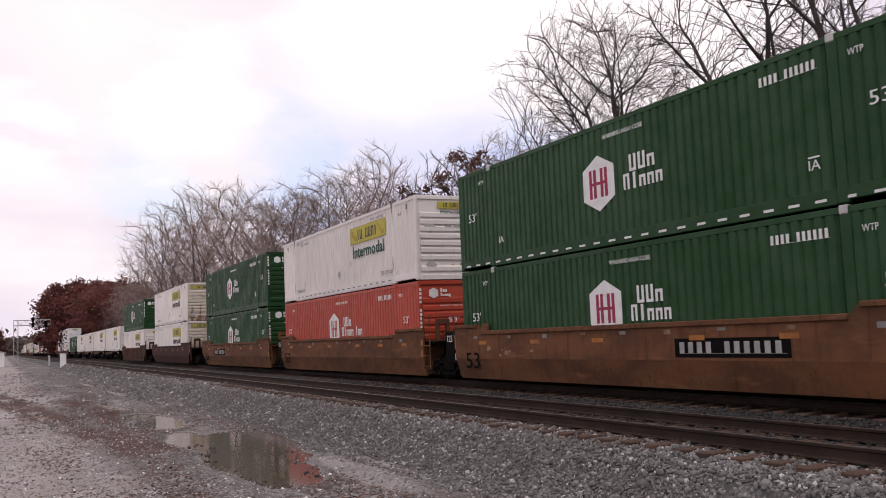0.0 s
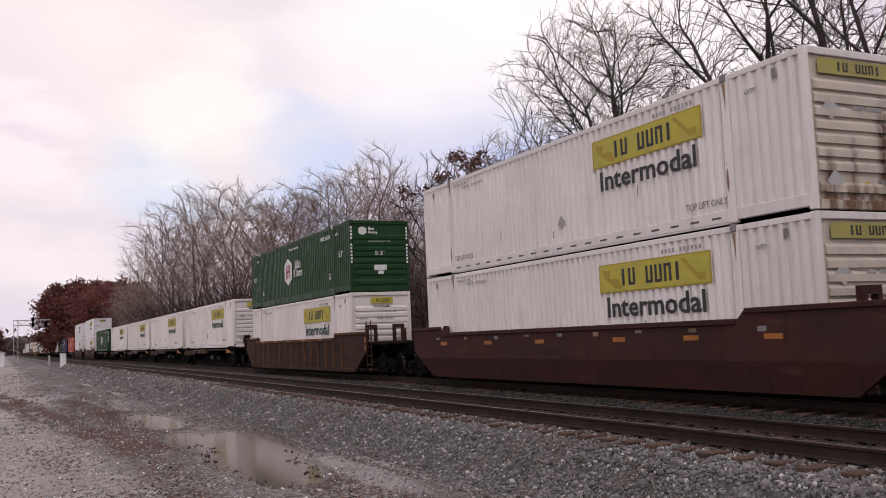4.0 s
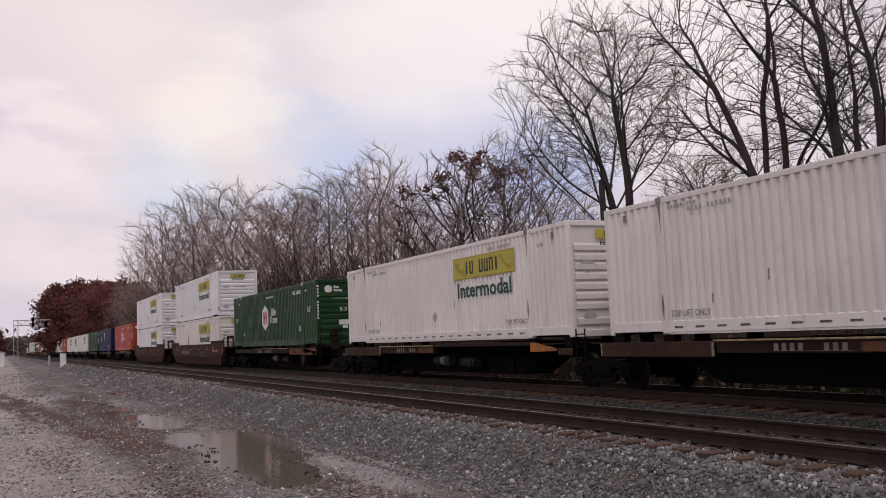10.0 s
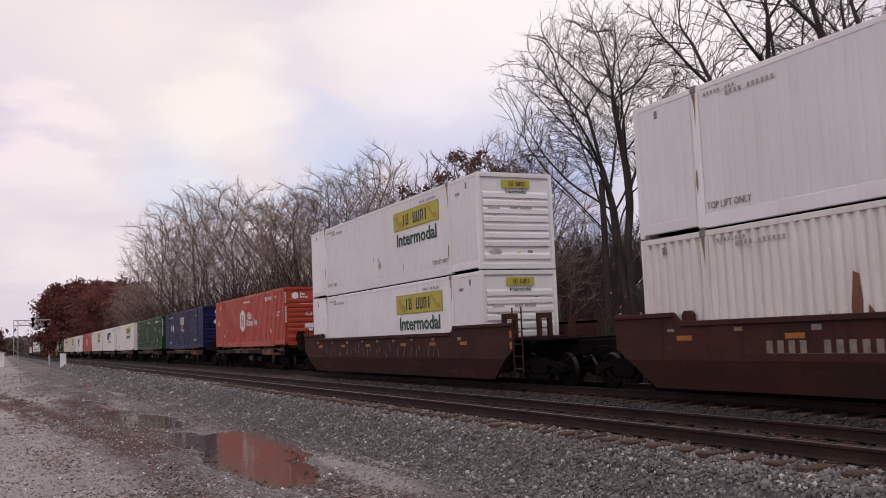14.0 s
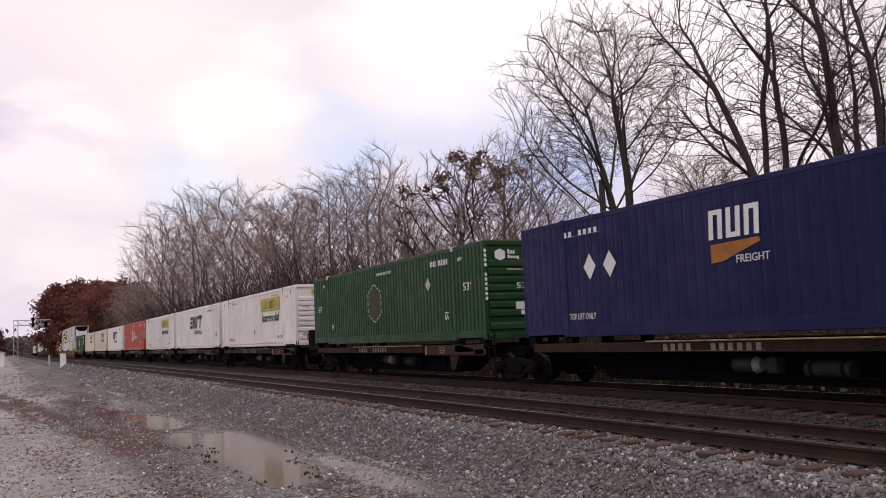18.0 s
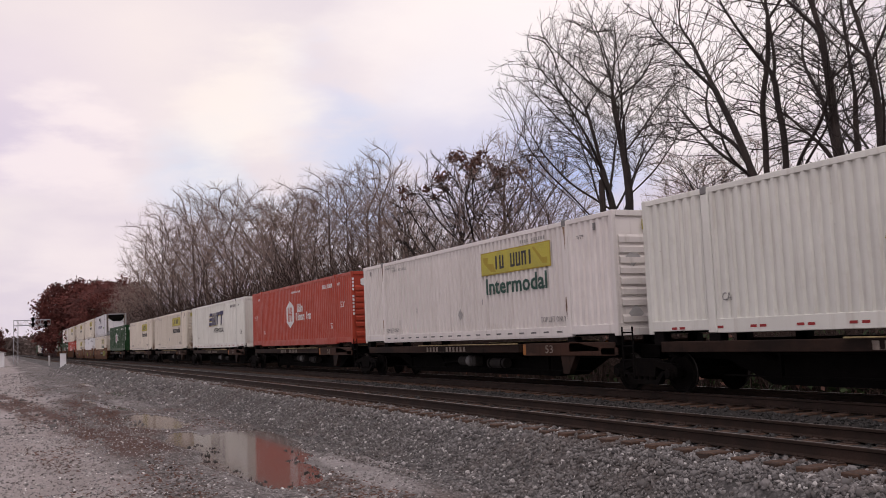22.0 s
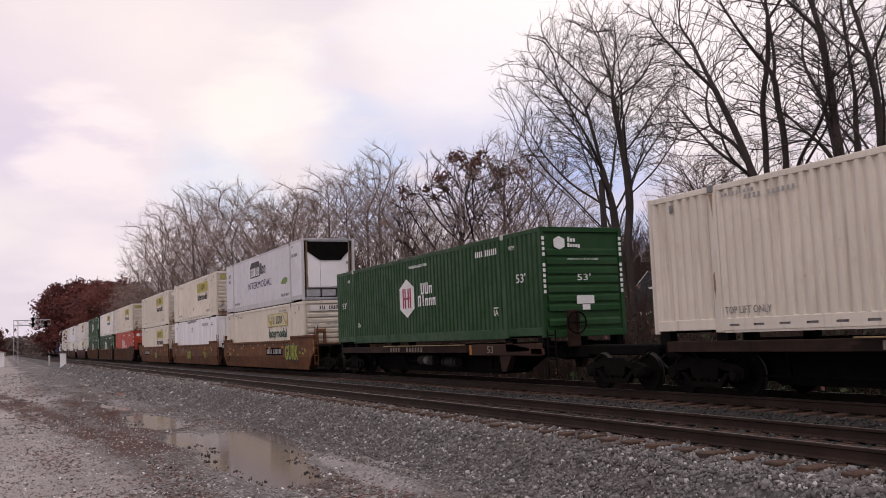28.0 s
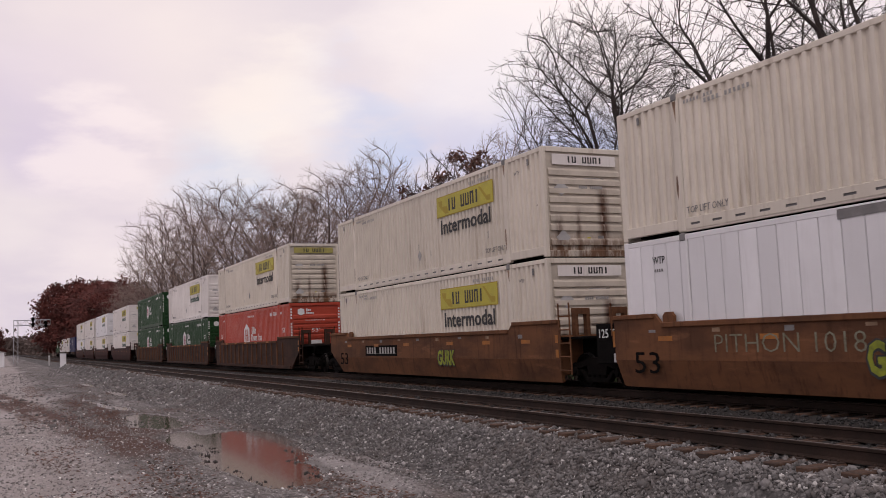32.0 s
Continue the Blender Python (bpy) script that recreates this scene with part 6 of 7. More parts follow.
def panel_marks(c):
    lettering("marking", "WTP", -7.1, 2.35, 0.16, BLACKINK, c, 0.4)
    lettering("marking", "WTP", 6.42, 2.30, 0.16, BLACKINK, c, 0.42)
    part("marking_line", flat([(6.46, 2.52), (6.76, 2.52), (6.76, 2.55), (6.46, 2.55)]), BLACKINK, c)
    bars_part("marking_bars", "||||", -7.05, 2.18, 0.06, 0.3, GREYINK, c)
    bars_part("number_strip", "||||.|||.|||", 3.3, 2.38, 0.18, 2.2, GREYINK, c)
    bars_part("marking_bars", "||.|||", -0.7, 2.20, 0.16, 0.55, GREYINK, c)
    part("notice", flat([(-0.72, 2.02), (-0.1, 2.02), (-0.1, 2.14), (-0.72, 2.14)]), PALEGREY, c)
    part("bent_rail", flat([(-2.2, HEIGHT - 0.22), (1.2, HEIGHT - 0.16), (1.2, HEIGHT - 0.03), (-2.2, HEIGHT - 0.05)], -HY - 0.002, 0.004), GREYINK, c, "scraped grey stretch of top rail")


MODELS = {}


def container(kind):
    """A container of a kind: built once, then copied."""
    if kind in MODELS:
        return copy_thing(MODELS[kind], Matrix())
    rng = random.Random(sum(map(ord, kind)))
    name, g = "shipping_container", "containers on the train"
    if kind == "green":
        c = shell(name, "green ribbed container with a white six-sided badge", "low", GREEN, g)
        hub_marks(c, MAGENTA)
    elif kind == "green_dashed":
        c = shell(name, "green ribbed container with white dashes along its foot", "low", GREEN, g)
        hub_marks(c, MAGENTA)
        for i in range(26):
            part("tape_dash", box(-7.7 + i * 0.6, -7.45 + i * 0.6, -HY - 0.006, -HY - 0.003, 0.08, 0.13), WHITEINK, c)
    elif kind == "green_patched":
        c = shell(name, "green ribbed container with its badge painted over", "low", GREEN, g)
        hub_marks(c, MAGENTA, faded=True)
    elif kind == "red":
        c = shell(name, "orange-red ribbed container with a white badge", "low", RED, g)
        hub_marks(c, RED, 0.3, inc=True)
    elif kind == "blue":
        c = shell(name, "dark blue ribbed container with an orange swoosh", "fine", BLUE, g)
        yrc_marks(c)
    elif kind == "white":
        c = shell(name, "white ribbed container with a yellow name board", "ribs", WHITE, g)
        hunt_marks(c, GREENINK, rng)
    elif kind == "smooth":
        c = shell(name, "smooth white container with a yellow name board", "fine", CLEAN, g)
        hunt_marks(c, GREENINK, rng)
    elif kind == "white_old":
        c = shell(name, "white ribbed container with rust stained end wall", "ribs", WHITE, g)
        hunt_marks(c, BLACKINK, rng, old_end=True, sign=OLDSIGN)
    elif kind in ("cream", "cream_worn"):
        c = shell(name, "stained cream ribbed container with a yellow board" if kind == "cream" else "stained cream ribbed container with a white end strip", "ribs", CREAM, g)
        hunt_marks(c, BLACKINK, rng, old_end=True, sign=OLDSIGN if kind == "cream" else WHITE)
    elif kind == "cream_pale":
        c = shell(name, "stained cream ribbed container with a pale worn board", "ribs", CREAM, g)
        hunt_marks(c, GREENINK, rng, old_end=True, sign=WHITE, board_paint=PALEBOARD)
    elif kind == "swift":
        c = shell(name, "white ribbed container with slanting navy letter shapes", "ribs", WARM, g, "plain")
        swift_marks(c)
    elif kind == "reefer":
        c = shell(name, "grey-white refrigerated container with a cooling unit", "smooth", SILVER, g, "reefer")
        for ob in c.children:
            if ob.name.split(".")[0] in ("lift_post", "corner_post", "bottom_rail", "top_rail"):
                ob.data.materials[0] = GRIMY
        prime_marks(c)
    elif kind == "panel":
        c = shell(name, "plain white container of upright smooth panels", "panel", CLEAN, g, "upright")
        panel_marks(c)
    else:
        c = shell(name, "plain white ribbed container without any board", "ribs", WHITE, g)
        hunt_marks(c, GREENINK, rng, board=False)
    MODELS[kind] = c
    return c


# ---- the train: cars (origin on the rail head, in the middle of the unit) ----
WHEEL_R = 0.42
DECK = 1.252           # foot of a load on a spine car, over the rail
SHARED = {}


def wheelset_mesh():
    bm = bmesh.new()
    for s in (-1, 1):
        y = s * 0.7175
        prof = ((0.0, 0.09), (0.055, 0.09), (0.05, 0.12), (0.02, 0.33), (0.012, 0.36), (0.012, 0.445), (0.03, 0.445), (0.04, 0.42), (0.13, 0.414), (0.13, 0.35), (0.10, 0.33), (0.075, 0.12), (0.14, 0.09), (0.14, 0.0))
        n = 24
        rings = []
        for d, r in prof:
            if r == 0:
                continue
            rings.append([bm.verts.new((math.cos(2 * math.pi * i / n) * r, y + s * (d - 0.06), math.sin(2 * math.pi * i / n) * r)) for i in range(n)])
        for k, (ra, rb) in enumerate(zip(rings, rings[1:])):
            for i in range(n):
                f = bm.faces.new((ra[i], ra[(i + 1) % n], rb[(i + 1) % n], rb[i]))
                f.material_index = 1 if k in (6, 7) else 0
    add_tube(bm, (0, -0.95, 0), (0, 0.95, 0), 0.08, sides=12)
    bmesh.ops.recalc_face_normals(bm, faces=bm.faces)
    me = bpy.data.meshes.new("wheelset")
    bm.to_mesh(me)
    bm.free()
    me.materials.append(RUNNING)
    me.materials.append(TREAD)
    return me


def bogie_mesh():
    bm = bmesh.new()
    for s in (-1, 1):
        y0, y1 = s * 0.93, s * 1.07
        top = [(-1.12, 0.36), (-1.12, 0.55), (-0.95, 0.62), (-0.55, 0.66), (-0.35, 0.74), (0.35, 0.74), (0.55, 0.66), (0.95, 0.62), (1.12, 0.55), (1.12, 0.36),
               (0.92, 0.36), (0.90, 0.47), (0.62, 0.50), (0.42, 0.56), (0.36, 0.34), (-0.36, 0.34), (-0.42, 0.56), (-0.62, 0.50), (-0.90, 0.47), (-0.92, 0.36)]
        add_slab(bm, top, 1, y0, y1)
        add_slab(bm, [(-0.72, 0.46), (-0.45, 0.17), (0.45, 0.17), (0.72, 0.46), (0.60, 0.46), (0.38, 0.27), (-0.38, 0.27), (-0.60, 0.46)], 1, y0, y1)
        for k in (-0.2, 0.0, 0.2):
            add_tube(bm, (k, s * 1.0, 0.27), (k, s * 1.0, 0.40), 0.075, sides=8)
        for e in (-0.89, 0.89):
            add_box(bm, e - 0.13, e + 0.13, min(y0, y1 + s * 0.05), max(y0, y1 + s * 0.05), 0.30, 0.46, 0.02)
            add_tube(bm, (e, s * 1.07, 0.42), (e, s * 1.16, 0.42), 0.11, 0.09, sides=10)
    add_box(bm, -0.2, 0.2, -1.05, 1.05, 0.42, 0.66, 0.03)
    add_tube(bm, (0, 0, 0.66), (0, 0, 0.74), 0.2, sides=14)
    for e in (-0.38, 0.38):
        add_box(bm, e - 0.06, e + 0.06, -0.8, 0.8, 0.30, 0.42, 0.02)
    bmesh.ops.recalc_face_normals(bm, faces=bm.faces)
    me = bpy.data.meshes.new("bogie")
    bm.to_mesh(me)
    bm.free()
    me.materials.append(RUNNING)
    return me


def add_bogie(car, x):
    if not SHARED:
        SHARED["bogie"], SHARED["wheelset"] = bogie_mesh(), wheelset_mesh()
    b = placed("bogie", SHARED["bogie"], None, car)
    b.location.x = x
    for e in (-0.89, 0.89):
        w = placed("wheelset", SHARED["wheelset"], None, b)
        w.matrix_parent_inverse = Matrix.Translation((e, 0, WHEEL_R))


def coupler(car, x0, x1):
    bm = bmesh.new()
    add_box(bm, min(x0, x1), max(x0, x1), -0.1, 0.1, 0.72, 0.95, 0.02)
    e = x1 + (0.12 if x1 > x0 else -0.12)
    add_slab(bm, [(e - 0.2, -0.18), (e + 0.12, -0.2), (e + 0.16, 0.0), (e, 0.04), (e + 0.05, 0.2), (e - 0.2, 0.18)], 2, 0.68, 1.0)
    bmesh.ops.recalc_face_normals(bm, faces=bm.faces)
    part("coupler", bm, DARK, car)
    hose = bmesh.new()
    s = 1 if x1 > x0 else -1
    pts = [Vector((x1 - 0.2 * s, -0.35, 0.78)), Vector((x1 + 0.05 * s, -0.36, 0.55)), Vector((x1 + 0.25 * s, -0.33, 0.42)), Vector((x1 + 0.42 * s, -0.3, 0.45))]
    for a, b in zip(pts, pts[1:]):
        add_tube(hose, a, b, 0.03, sides=6)
    part("brake_hose", hose, BLACKINK, car)
    lever = bmesh.new()
    add_tube(lever, (x1 - 0.1 * s, 0, 0.98), (x1 - 0.2 * s, -0.6, 0.92), 0.018, sides=5)
    add_tube(lever, (x1 - 0.2 * s, -0.6, 0.92), (x1 - 0.2 * s, -1.25, 0.62), 0.018, sides=5)
    part("cut_lever", lever, DARK, car)


def well_car(style, front, rear, label):
    """A well unit. front: place of its own leading bogie or None; rear: place of its trailing bogie."""
    m = {"brown": BROWN, "maroon": MAROON, "ribbed": RIBBROWN}[style]
    car = empty("well_car", label, "railway car", "cars of the train")
    A = HX + (0.55 if front is None else 1.9)
    B = HX + 1.55 if rear < -HX - 1.4 else HX + 0.9
    own_front, own_rear = front is not None, rear > -HX - 1.4
    B = HX + 0.9 if own_rear else HX + 0.35
    z0, zf, z1, z2 = 0.13, 0.72, 1.50, 1.69
    fa, fb = (A - 0.42, A - 1.3) if own_front else (A, A - 0.10)
    ra, rb = (-B + 0.4, -B + 1.1) if own_rear else (-B, -B + 0.10)
    upper = [(-B, z2), (-7.0, z2), (-6.8, z1), (6.15, z1), (6.35, z2), (A, z2), (A, 0.95), (fa, zf), (ra, zf), (-B, 0.95)]
    for s in (-1, 1):
        ya, yb = s * (HY + 0.06), s * (HY + 0.14)
        side = part("side", slab(upper, 1, min(ya, yb), max(ya, yb)), m, car)
        yc = s * (HY + 0.185)
        lower = slab([(fa, zf - 0.002), (fb, z0 + 0.03), (fb - 0.05, z0), (rb + 0.05, z0), (rb, z0 + 0.03), (ra, zf - 0.002)], 1, min(ya, yb), max(ya, yb))
        if style != "ribbed":
            for v in lower.verts:
                v.co.y -= s * 0.14 * (zf - v.co.z) / (zf - z0)
        part("lower_side", lower, m, side)
        part("top_chord", box(-6.75, 6.1, min(ya, yc), max(ya, yc), z1 - 0.10, z1 + 0.012, 0.015), RUSTEDGE if style == "ribbed" else m, side)
        for xa, xb in ((-B, -7.0), (6.36, A)):
            part("end_chord", box(xa, xb, min(ya, yc), max(ya, yc), z2 - 0.09, z2 + 0.012, 0.015), RUSTEDGE if style == "ribbed" else m, side)
        part("guide_stub", slab([(-6.72, z1), (-6.38, z1), (-6.38, z1 + 0.14), (-6.46, z1 + 0.22), (-6.64, z1 + 0.22), (-6.72, z1 + 0.14)], 1, min(ya, yb), max(ya, yb)), m, side)
        if style == "ribbed":
            part("bottom_chord", box(rb + 0.1, fb - 0.1, min(yb, yc), max(yb, yc), z0, z0 + 0.16, 0.015), m, side)
            for i in range(15):
                x = -7.2 + i * 1.03
                part("rib", slab([(x - 0.05, z0 + 0.16), (x + 0.05, z0 + 0.16), (x + 0.05, z1 - 0.1), (x - 0.05, z1 - 0.1)], 1, min(yb, yc), max(yb, yc)), RUSTEDGE, side)
            if s < 0:
                for i in range(5):
                    part("reflector", box(-5.4 + i * 2.4, -4.9 + i * 2.4, yc - 0.006, yc - 0.001, z1 - 0.08, z1 - 0.0), ORANGE, side)
        elif s < 0:
            for x in (-6.9, -4.0, -1.2, 2.2, 4.6, 6.8):
                part("reflector", box(x, x + 0.45, yb - 0.006, yb - 0.001, 1.12, 1.22), ORANGE, side)
            for k in range(9):
                x = -7.2 + k * 1.75 + 0.3 * math.sin(7.0 * k)
                part("stencil", box(x, x + 0.22, yb - 0.004, yb - 0.0005, 1.30 - 0.02 * (k % 3), 1.36), STAIN if k % 2 else GREYINK, side)
    if style == "brown":
        lettering("marking", "53", -HX + 0.34, 0.44, 0.46, DARK, car, 0.85, depth=0.142)
    for e in (-1, 1):
        part("bulkhead", box(min(e * (HX + 0.12), e * (HX + 0.30)), max(e * (HX + 0.12), e * (HX + 0.30)), -HY + 0.06, HY - 0.06, 0.30, 1.30, 0.02), m, car)
        part("end_beam", slab([(e * (HX + 0.25), 0.70), (e * (HX + 1.55), 0.76), (e * (HX + 1.55), 1.12), (e * (HX + 0.25), 1.25)], 1, -0.55, 0.55), DARK, car)
        part("platform", box(min(e * (HX + 0.3), e * (HX + 1.3)), max(e * (HX + 0.3), e * (HX + 1.3)), -1.25, 1.25, 1.20, 1.26, 0.01), DARK, car)
    for x in (-6.0, -2.0, 2.0, 6.0):
        part("floor_beam", box(x - 0.2, x + 0.2, -HY + 0.1, HY - 0.1, 0.20, 0.38, 0.02), DARK, car)
    # guide posts and ladder at the leading end
    for y in (-0.72, 0.45):
        hoop = [(y - 0.12, 1.2), (y - 0.12, 1.98), (y + 0.34, 1.98), (y + 0.34, 1.2), (y + 0.24, 1.2), (y + 0.24, 1.82), (y - 0.02, 1.82), (y - 0.02, 1.2)]
        part("guide_post", slab(hoop, 0, HX + 0.28, HX + 0.44), m, car)
    lad = bmesh.new()
    for x in (A + 0.02, A + 0.5):
        add_tube(lad, (x, -HY - 0.12, 0.35), (x, -HY - 0.12, 2.1), 0.022, sides=6)
    for k in range(5):
        add_tube(lad, (A + 0.02, -HY - 0.12, 0.45 + k * 0.33), (A + 0.5, -HY - 0.12, 0.45 + k * 0.33), 0.018, sides=6)
    part("ladder", lad, m, car)
    part("handrail", tube((-HX - 0.5, -HY - 0.1, 1.26), (-HX - 0.5, -HY - 0.1, 2.0), 0.022, sides=6), m, car)
    if not own_rear:
        part("end_panel", box(-B - 0.80, -B - 0.02, -HY - 0.09, -HY - 0.04, 0.62, 1.54, 0.02), DARK, car)
        lettering("marking", "125 T", -B - 0.66, 1.22, 0.20, WHITEINK, car, 0.62, depth=0.09)
        part("end_tag", box(-B - 0.13, -B - 0.03, -HY - 0.10, -HY - 0.092, 1.0, 1.36), ORANGE, car)
        part("end_tag", box(-B - 0.13, -B - 0.03, -HY - 0.10, -HY - 0.092, 0.66, 0.86), PALEGREY, car)
    for z in (0.98, 1.28) if own_front else (0.76, 1.12):
        part("end_tag", box(A - 0.14, A - 0.02, -HY - 0.15, -HY - 0.142, z, z + 0.2), ORANGE, car)
    if front is not None:
        add_bogie(car, front)
        part("front_beam", box(HX + 0.3, front + 1.2, -0.5, 0.5, 0.78, 1.18, 0.03), DARK, car)
        part("front_platform", box(front - 0.9, front + 1.1, -1.25, 1.25, 1.18, 1.24, 0.01), DARK, car)
        part("brake_stand", box(front + 0.85, front + 0.93, -0.65, -0.45, 1.2, 1.75, 0.01), m, car)
        coupler(car, front + 1.0, front + 1.6)
    add_bogie(car, rear)
    if rear > -HX - 1.4:
        part("rear_beam", box(rear - 1.2, -HX - 0.3, -0.5, 0.5, 0.78, 1.18, 0.03), DARK, car)
        coupler(car, rear - 1.0, rear - 1.6)
    return car


def brake_gear(car):
    """Air tank, brake cylinder, valve, pipes and levers that hang from the centre beam."""
    y = -0.86
    tank = part("air_tank", tube((0.95, y + 0.1, 0.56), (1.95, y + 0.1, 0.56), 0.15, sides=14), UNDERGEAR, car, "dusty grey air tank")
    for x in (1.1, 1.8):
        part("tank_strap", tube((x - 0.03, y + 0.1, 0.56), (x + 0.03, y + 0.1, 0.56), 0.16, sides=14), DARK, tank)
    part("brake_cylinder", tube((-0.75, y, 0.62), (-0.2, y, 0.62), 0.15, sides=12), UNDERGEAR, car)
    part("cylinder_cover", tube((-0.2, y, 0.62), (-0.06, y, 0.62), 0.17, 0.11, sides=12), GREYINK, car, "pale worn cylinder cover")
    part("valve", box(0.12, 0.38, y - 0.12, y + 0.14, 0.46, 0.78, 0.03), UNDERGEAR, car)
    for z, r in ((0.83, 0.025), (0.40, 0.018)):
        part("brake_pipe", tube((-6.4, y + 0.1, z), (6.2, y + 0.1, z), r, sides=6), DARK, car)
    lever = bmesh.new()
    add_tube(lever, (-0.75, y, 0.62), (-2.6, y + 0.25, 0.52), 0.025, sides=6)
    add_tube(lever, (-2.6, y + 0.35, 0.34), (-2.6, y + 0.15, 0.78), 0.03, sides=6)
    part("brake_lever", lever, DARK, car)
    for x in (-4.9, 4.2):
        part("pipe_hanger", box(x - 0.03, x + 0.03, y + 0.06, y + 0.14, 0.38, 0.92), DARK, car)


def spine_car(style, front, rear, label):
    """A spine unit: a deep dark centre beam, bracketed side rails, cross bearers, pedestals and brake gear."""
    car = empty("spine_car", label, "railway car", "cars of the train")
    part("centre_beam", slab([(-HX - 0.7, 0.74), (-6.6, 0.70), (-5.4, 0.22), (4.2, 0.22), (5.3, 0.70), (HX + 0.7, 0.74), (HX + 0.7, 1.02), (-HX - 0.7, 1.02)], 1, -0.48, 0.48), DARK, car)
    for s in (-1, 1):
        ya, yb = sorted((s * (HY - 0.14), s * (HY + 0.02)))
        yo, yp = sorted((s * (HY + 0.02), s * (HY + 0.05)))
        if style == "short":
            part("end_plate", box(-HX - 0.35, -4.65, yo, yp, 0.78, 1.10, 0.012), RIBBROWN, car)
            for x in (-HX - 0.34, -4.70):
                part("plate_edge", box(x, x + 0.05, yo - 0.003, yp + 0.003, 0.80, 1.08), DULLINK, car)
            part("side_rail", box(-4.6, 0.0, ya, yb, 0.86, 1.09, 0.012), BEAMRUST, car)
            part("rail_lip", box(-4.6, 0.0, yo - 0.05, yp - 0.02, 1.092, 1.125, 0.006), YELLOWED, car, "cream painted rail lip")
            part("rail_end", box(-1.2, -0.02, yo, yp - 0.01, 0.88, 1.05, 0.01), RUSTEDGE, car)
            part("side_angle", box(0.0, 6.1, ya, yb, 1.06, 1.16, 0.012), BEAMRUST, car)
        else:
            part("side_rail", box(-HX + 0.4, 3.6, ya, yb, 0.88, 1.10, 0.012), BEAMRUST, car)
            part("rail_lip", box(-2.9, 3.6, yo - 0.05, yp - 0.02, 1.102, 1.13, 0.006), YELLOWED, car, "cream painted rail lip")
            part("end_plate", box(3.9, HX - 0.1, yo, yp, 0.80, 1.12, 0.012), RUSTEDGE if style == "rusty" else RIBBROWN, car)
            part("plate_edge", box(3.88, 4.02, yo - 0.003, yp + 0.004, 0.82, 1.10), ORANGE, car)
            part("drop_post", slab([(5.75, 0.36), (6.0, 0.36), (6.35, 0.86), (5.65, 0.86)], 1, ya, yb), BEAMRUST, car)
        part("bracket", slab([(6.10, 0.90), (7.34, 0.92), (7.34, 0.99), (6.75, 1.07), (6.35, 1.14), (6.10, 1.14)], 1, yo, yp + 0.004), ORANGE if style == "short" else RIBBROWN, car)
        part("step_block", box(7.42, HX, yo, yp, 0.82, 0.99, 0.012), RIBBROWN, car)
        for x in (-7.8, -6.08, 6.08, 7.8):
            part("pedestal", box(x - 0.16, x + 0.16, s * (HY - 0.14) - 0.11, s * (HY - 0.14) + 0.11, 1.02, DECK - 0.004 if abs(x) < 7 else DECK + 0.09, 0.015), DARK, car)
    for x in (-7.7, -5.2, -2.6, 0.0, 2.6, 5.2, 7.7):
        part("cross_bearer", slab([(-HY + 0.14, 0.9), (-0.45, 0.66), (0.45, 0.66), (HY - 0.14, 0.9), (HY - 0.14, 1.05), (-HY + 0.14, 1.05)], 0, x - 0.09, x + 0.09), DARK, car)
    brake_gear(car)
    ladder = bmesh.new()
    for x in (HX + 0.18, HX + 0.55):
        add_tube(ladder, (x, -HY - 0.03, 0.35), (x, -HY - 0.03, 1.45), 0.02, sides=6)
    for k in range(4):
        add_tube(ladder, (HX + 0.18, -HY - 0.03, 0.42 + 0.3 * k), (HX + 0.55, -HY - 0.03, 0.42 + 0.3 * k), 0.016, sides=6)
    part("ladder", ladder, DARK, car)
    if style == "short":
        part("number_strip", add_comb(bmesh.new(), "||||..|||", -3.1, 0.90, 0.14, 1.7, -HY - 0.025), DULLINK, car)
    else:
        lettering("marking", "53", 5.0, 0.87, 0.20, DULLINK, car, 0.36, depth=0.052)
        part("number_strip", add_comb(bmesh.new(), "||||..||||||", -2.4, 0.91, 0.15, 2.9, -HY - 0.025), DULLINK, car)
    if front is not None:
        add_bogie(car, front)
        if front > HX:
            part("front_beam", box(HX + 0.5, front + 0.9, -0.45, 0.45, 0.78, 1.02, 0.03), DARK, car)
        stand = part("brake_stand", box(HX + 0.16, HX + 0.30, -0.72, -0.38, 1.0, 1.95, 0.02), BEAMRUST, car)
        wheel = bmesh.new()
        for k in range(16):
            a, b = 2 * math.pi * k / 16, 2 * math.pi * (k + 1) / 16
            add_tube(wheel, (HX + 0.40, -0.55 + 0.28 * math.cos(a), 1.62 + 0.28 * math.sin(a)), (HX + 0.40, -0.55 + 0.28 * math.cos(b), 1.62 + 0.28 * math.sin(b)), 0.022, sides=6)
            if k % 4 == 0:
                add_tube(wheel, (HX + 0.40, -0.55, 1.62), (HX + 0.40, -0.55 + 0.28 * math.cos(a), 1.62 + 0.28 * math.sin(a)), 0.016, sides=5)
        add_tube(wheel, (HX + 0.28, -0.55, 1.62), (HX + 0.42, -0.55, 1.62), 0.03, sides=8)
        part("brake_wheel", wheel, DARK, stand, "dark iron hand-brake wheel")
        coupler(car, max(front, HX) + 0.6, max(front + 0.9, HX + 1.3))
    add_bogie(car, rear)
    if rear > -HX:
        coupler(car, -HX - 0.5, -HX - 1.1)
    return car


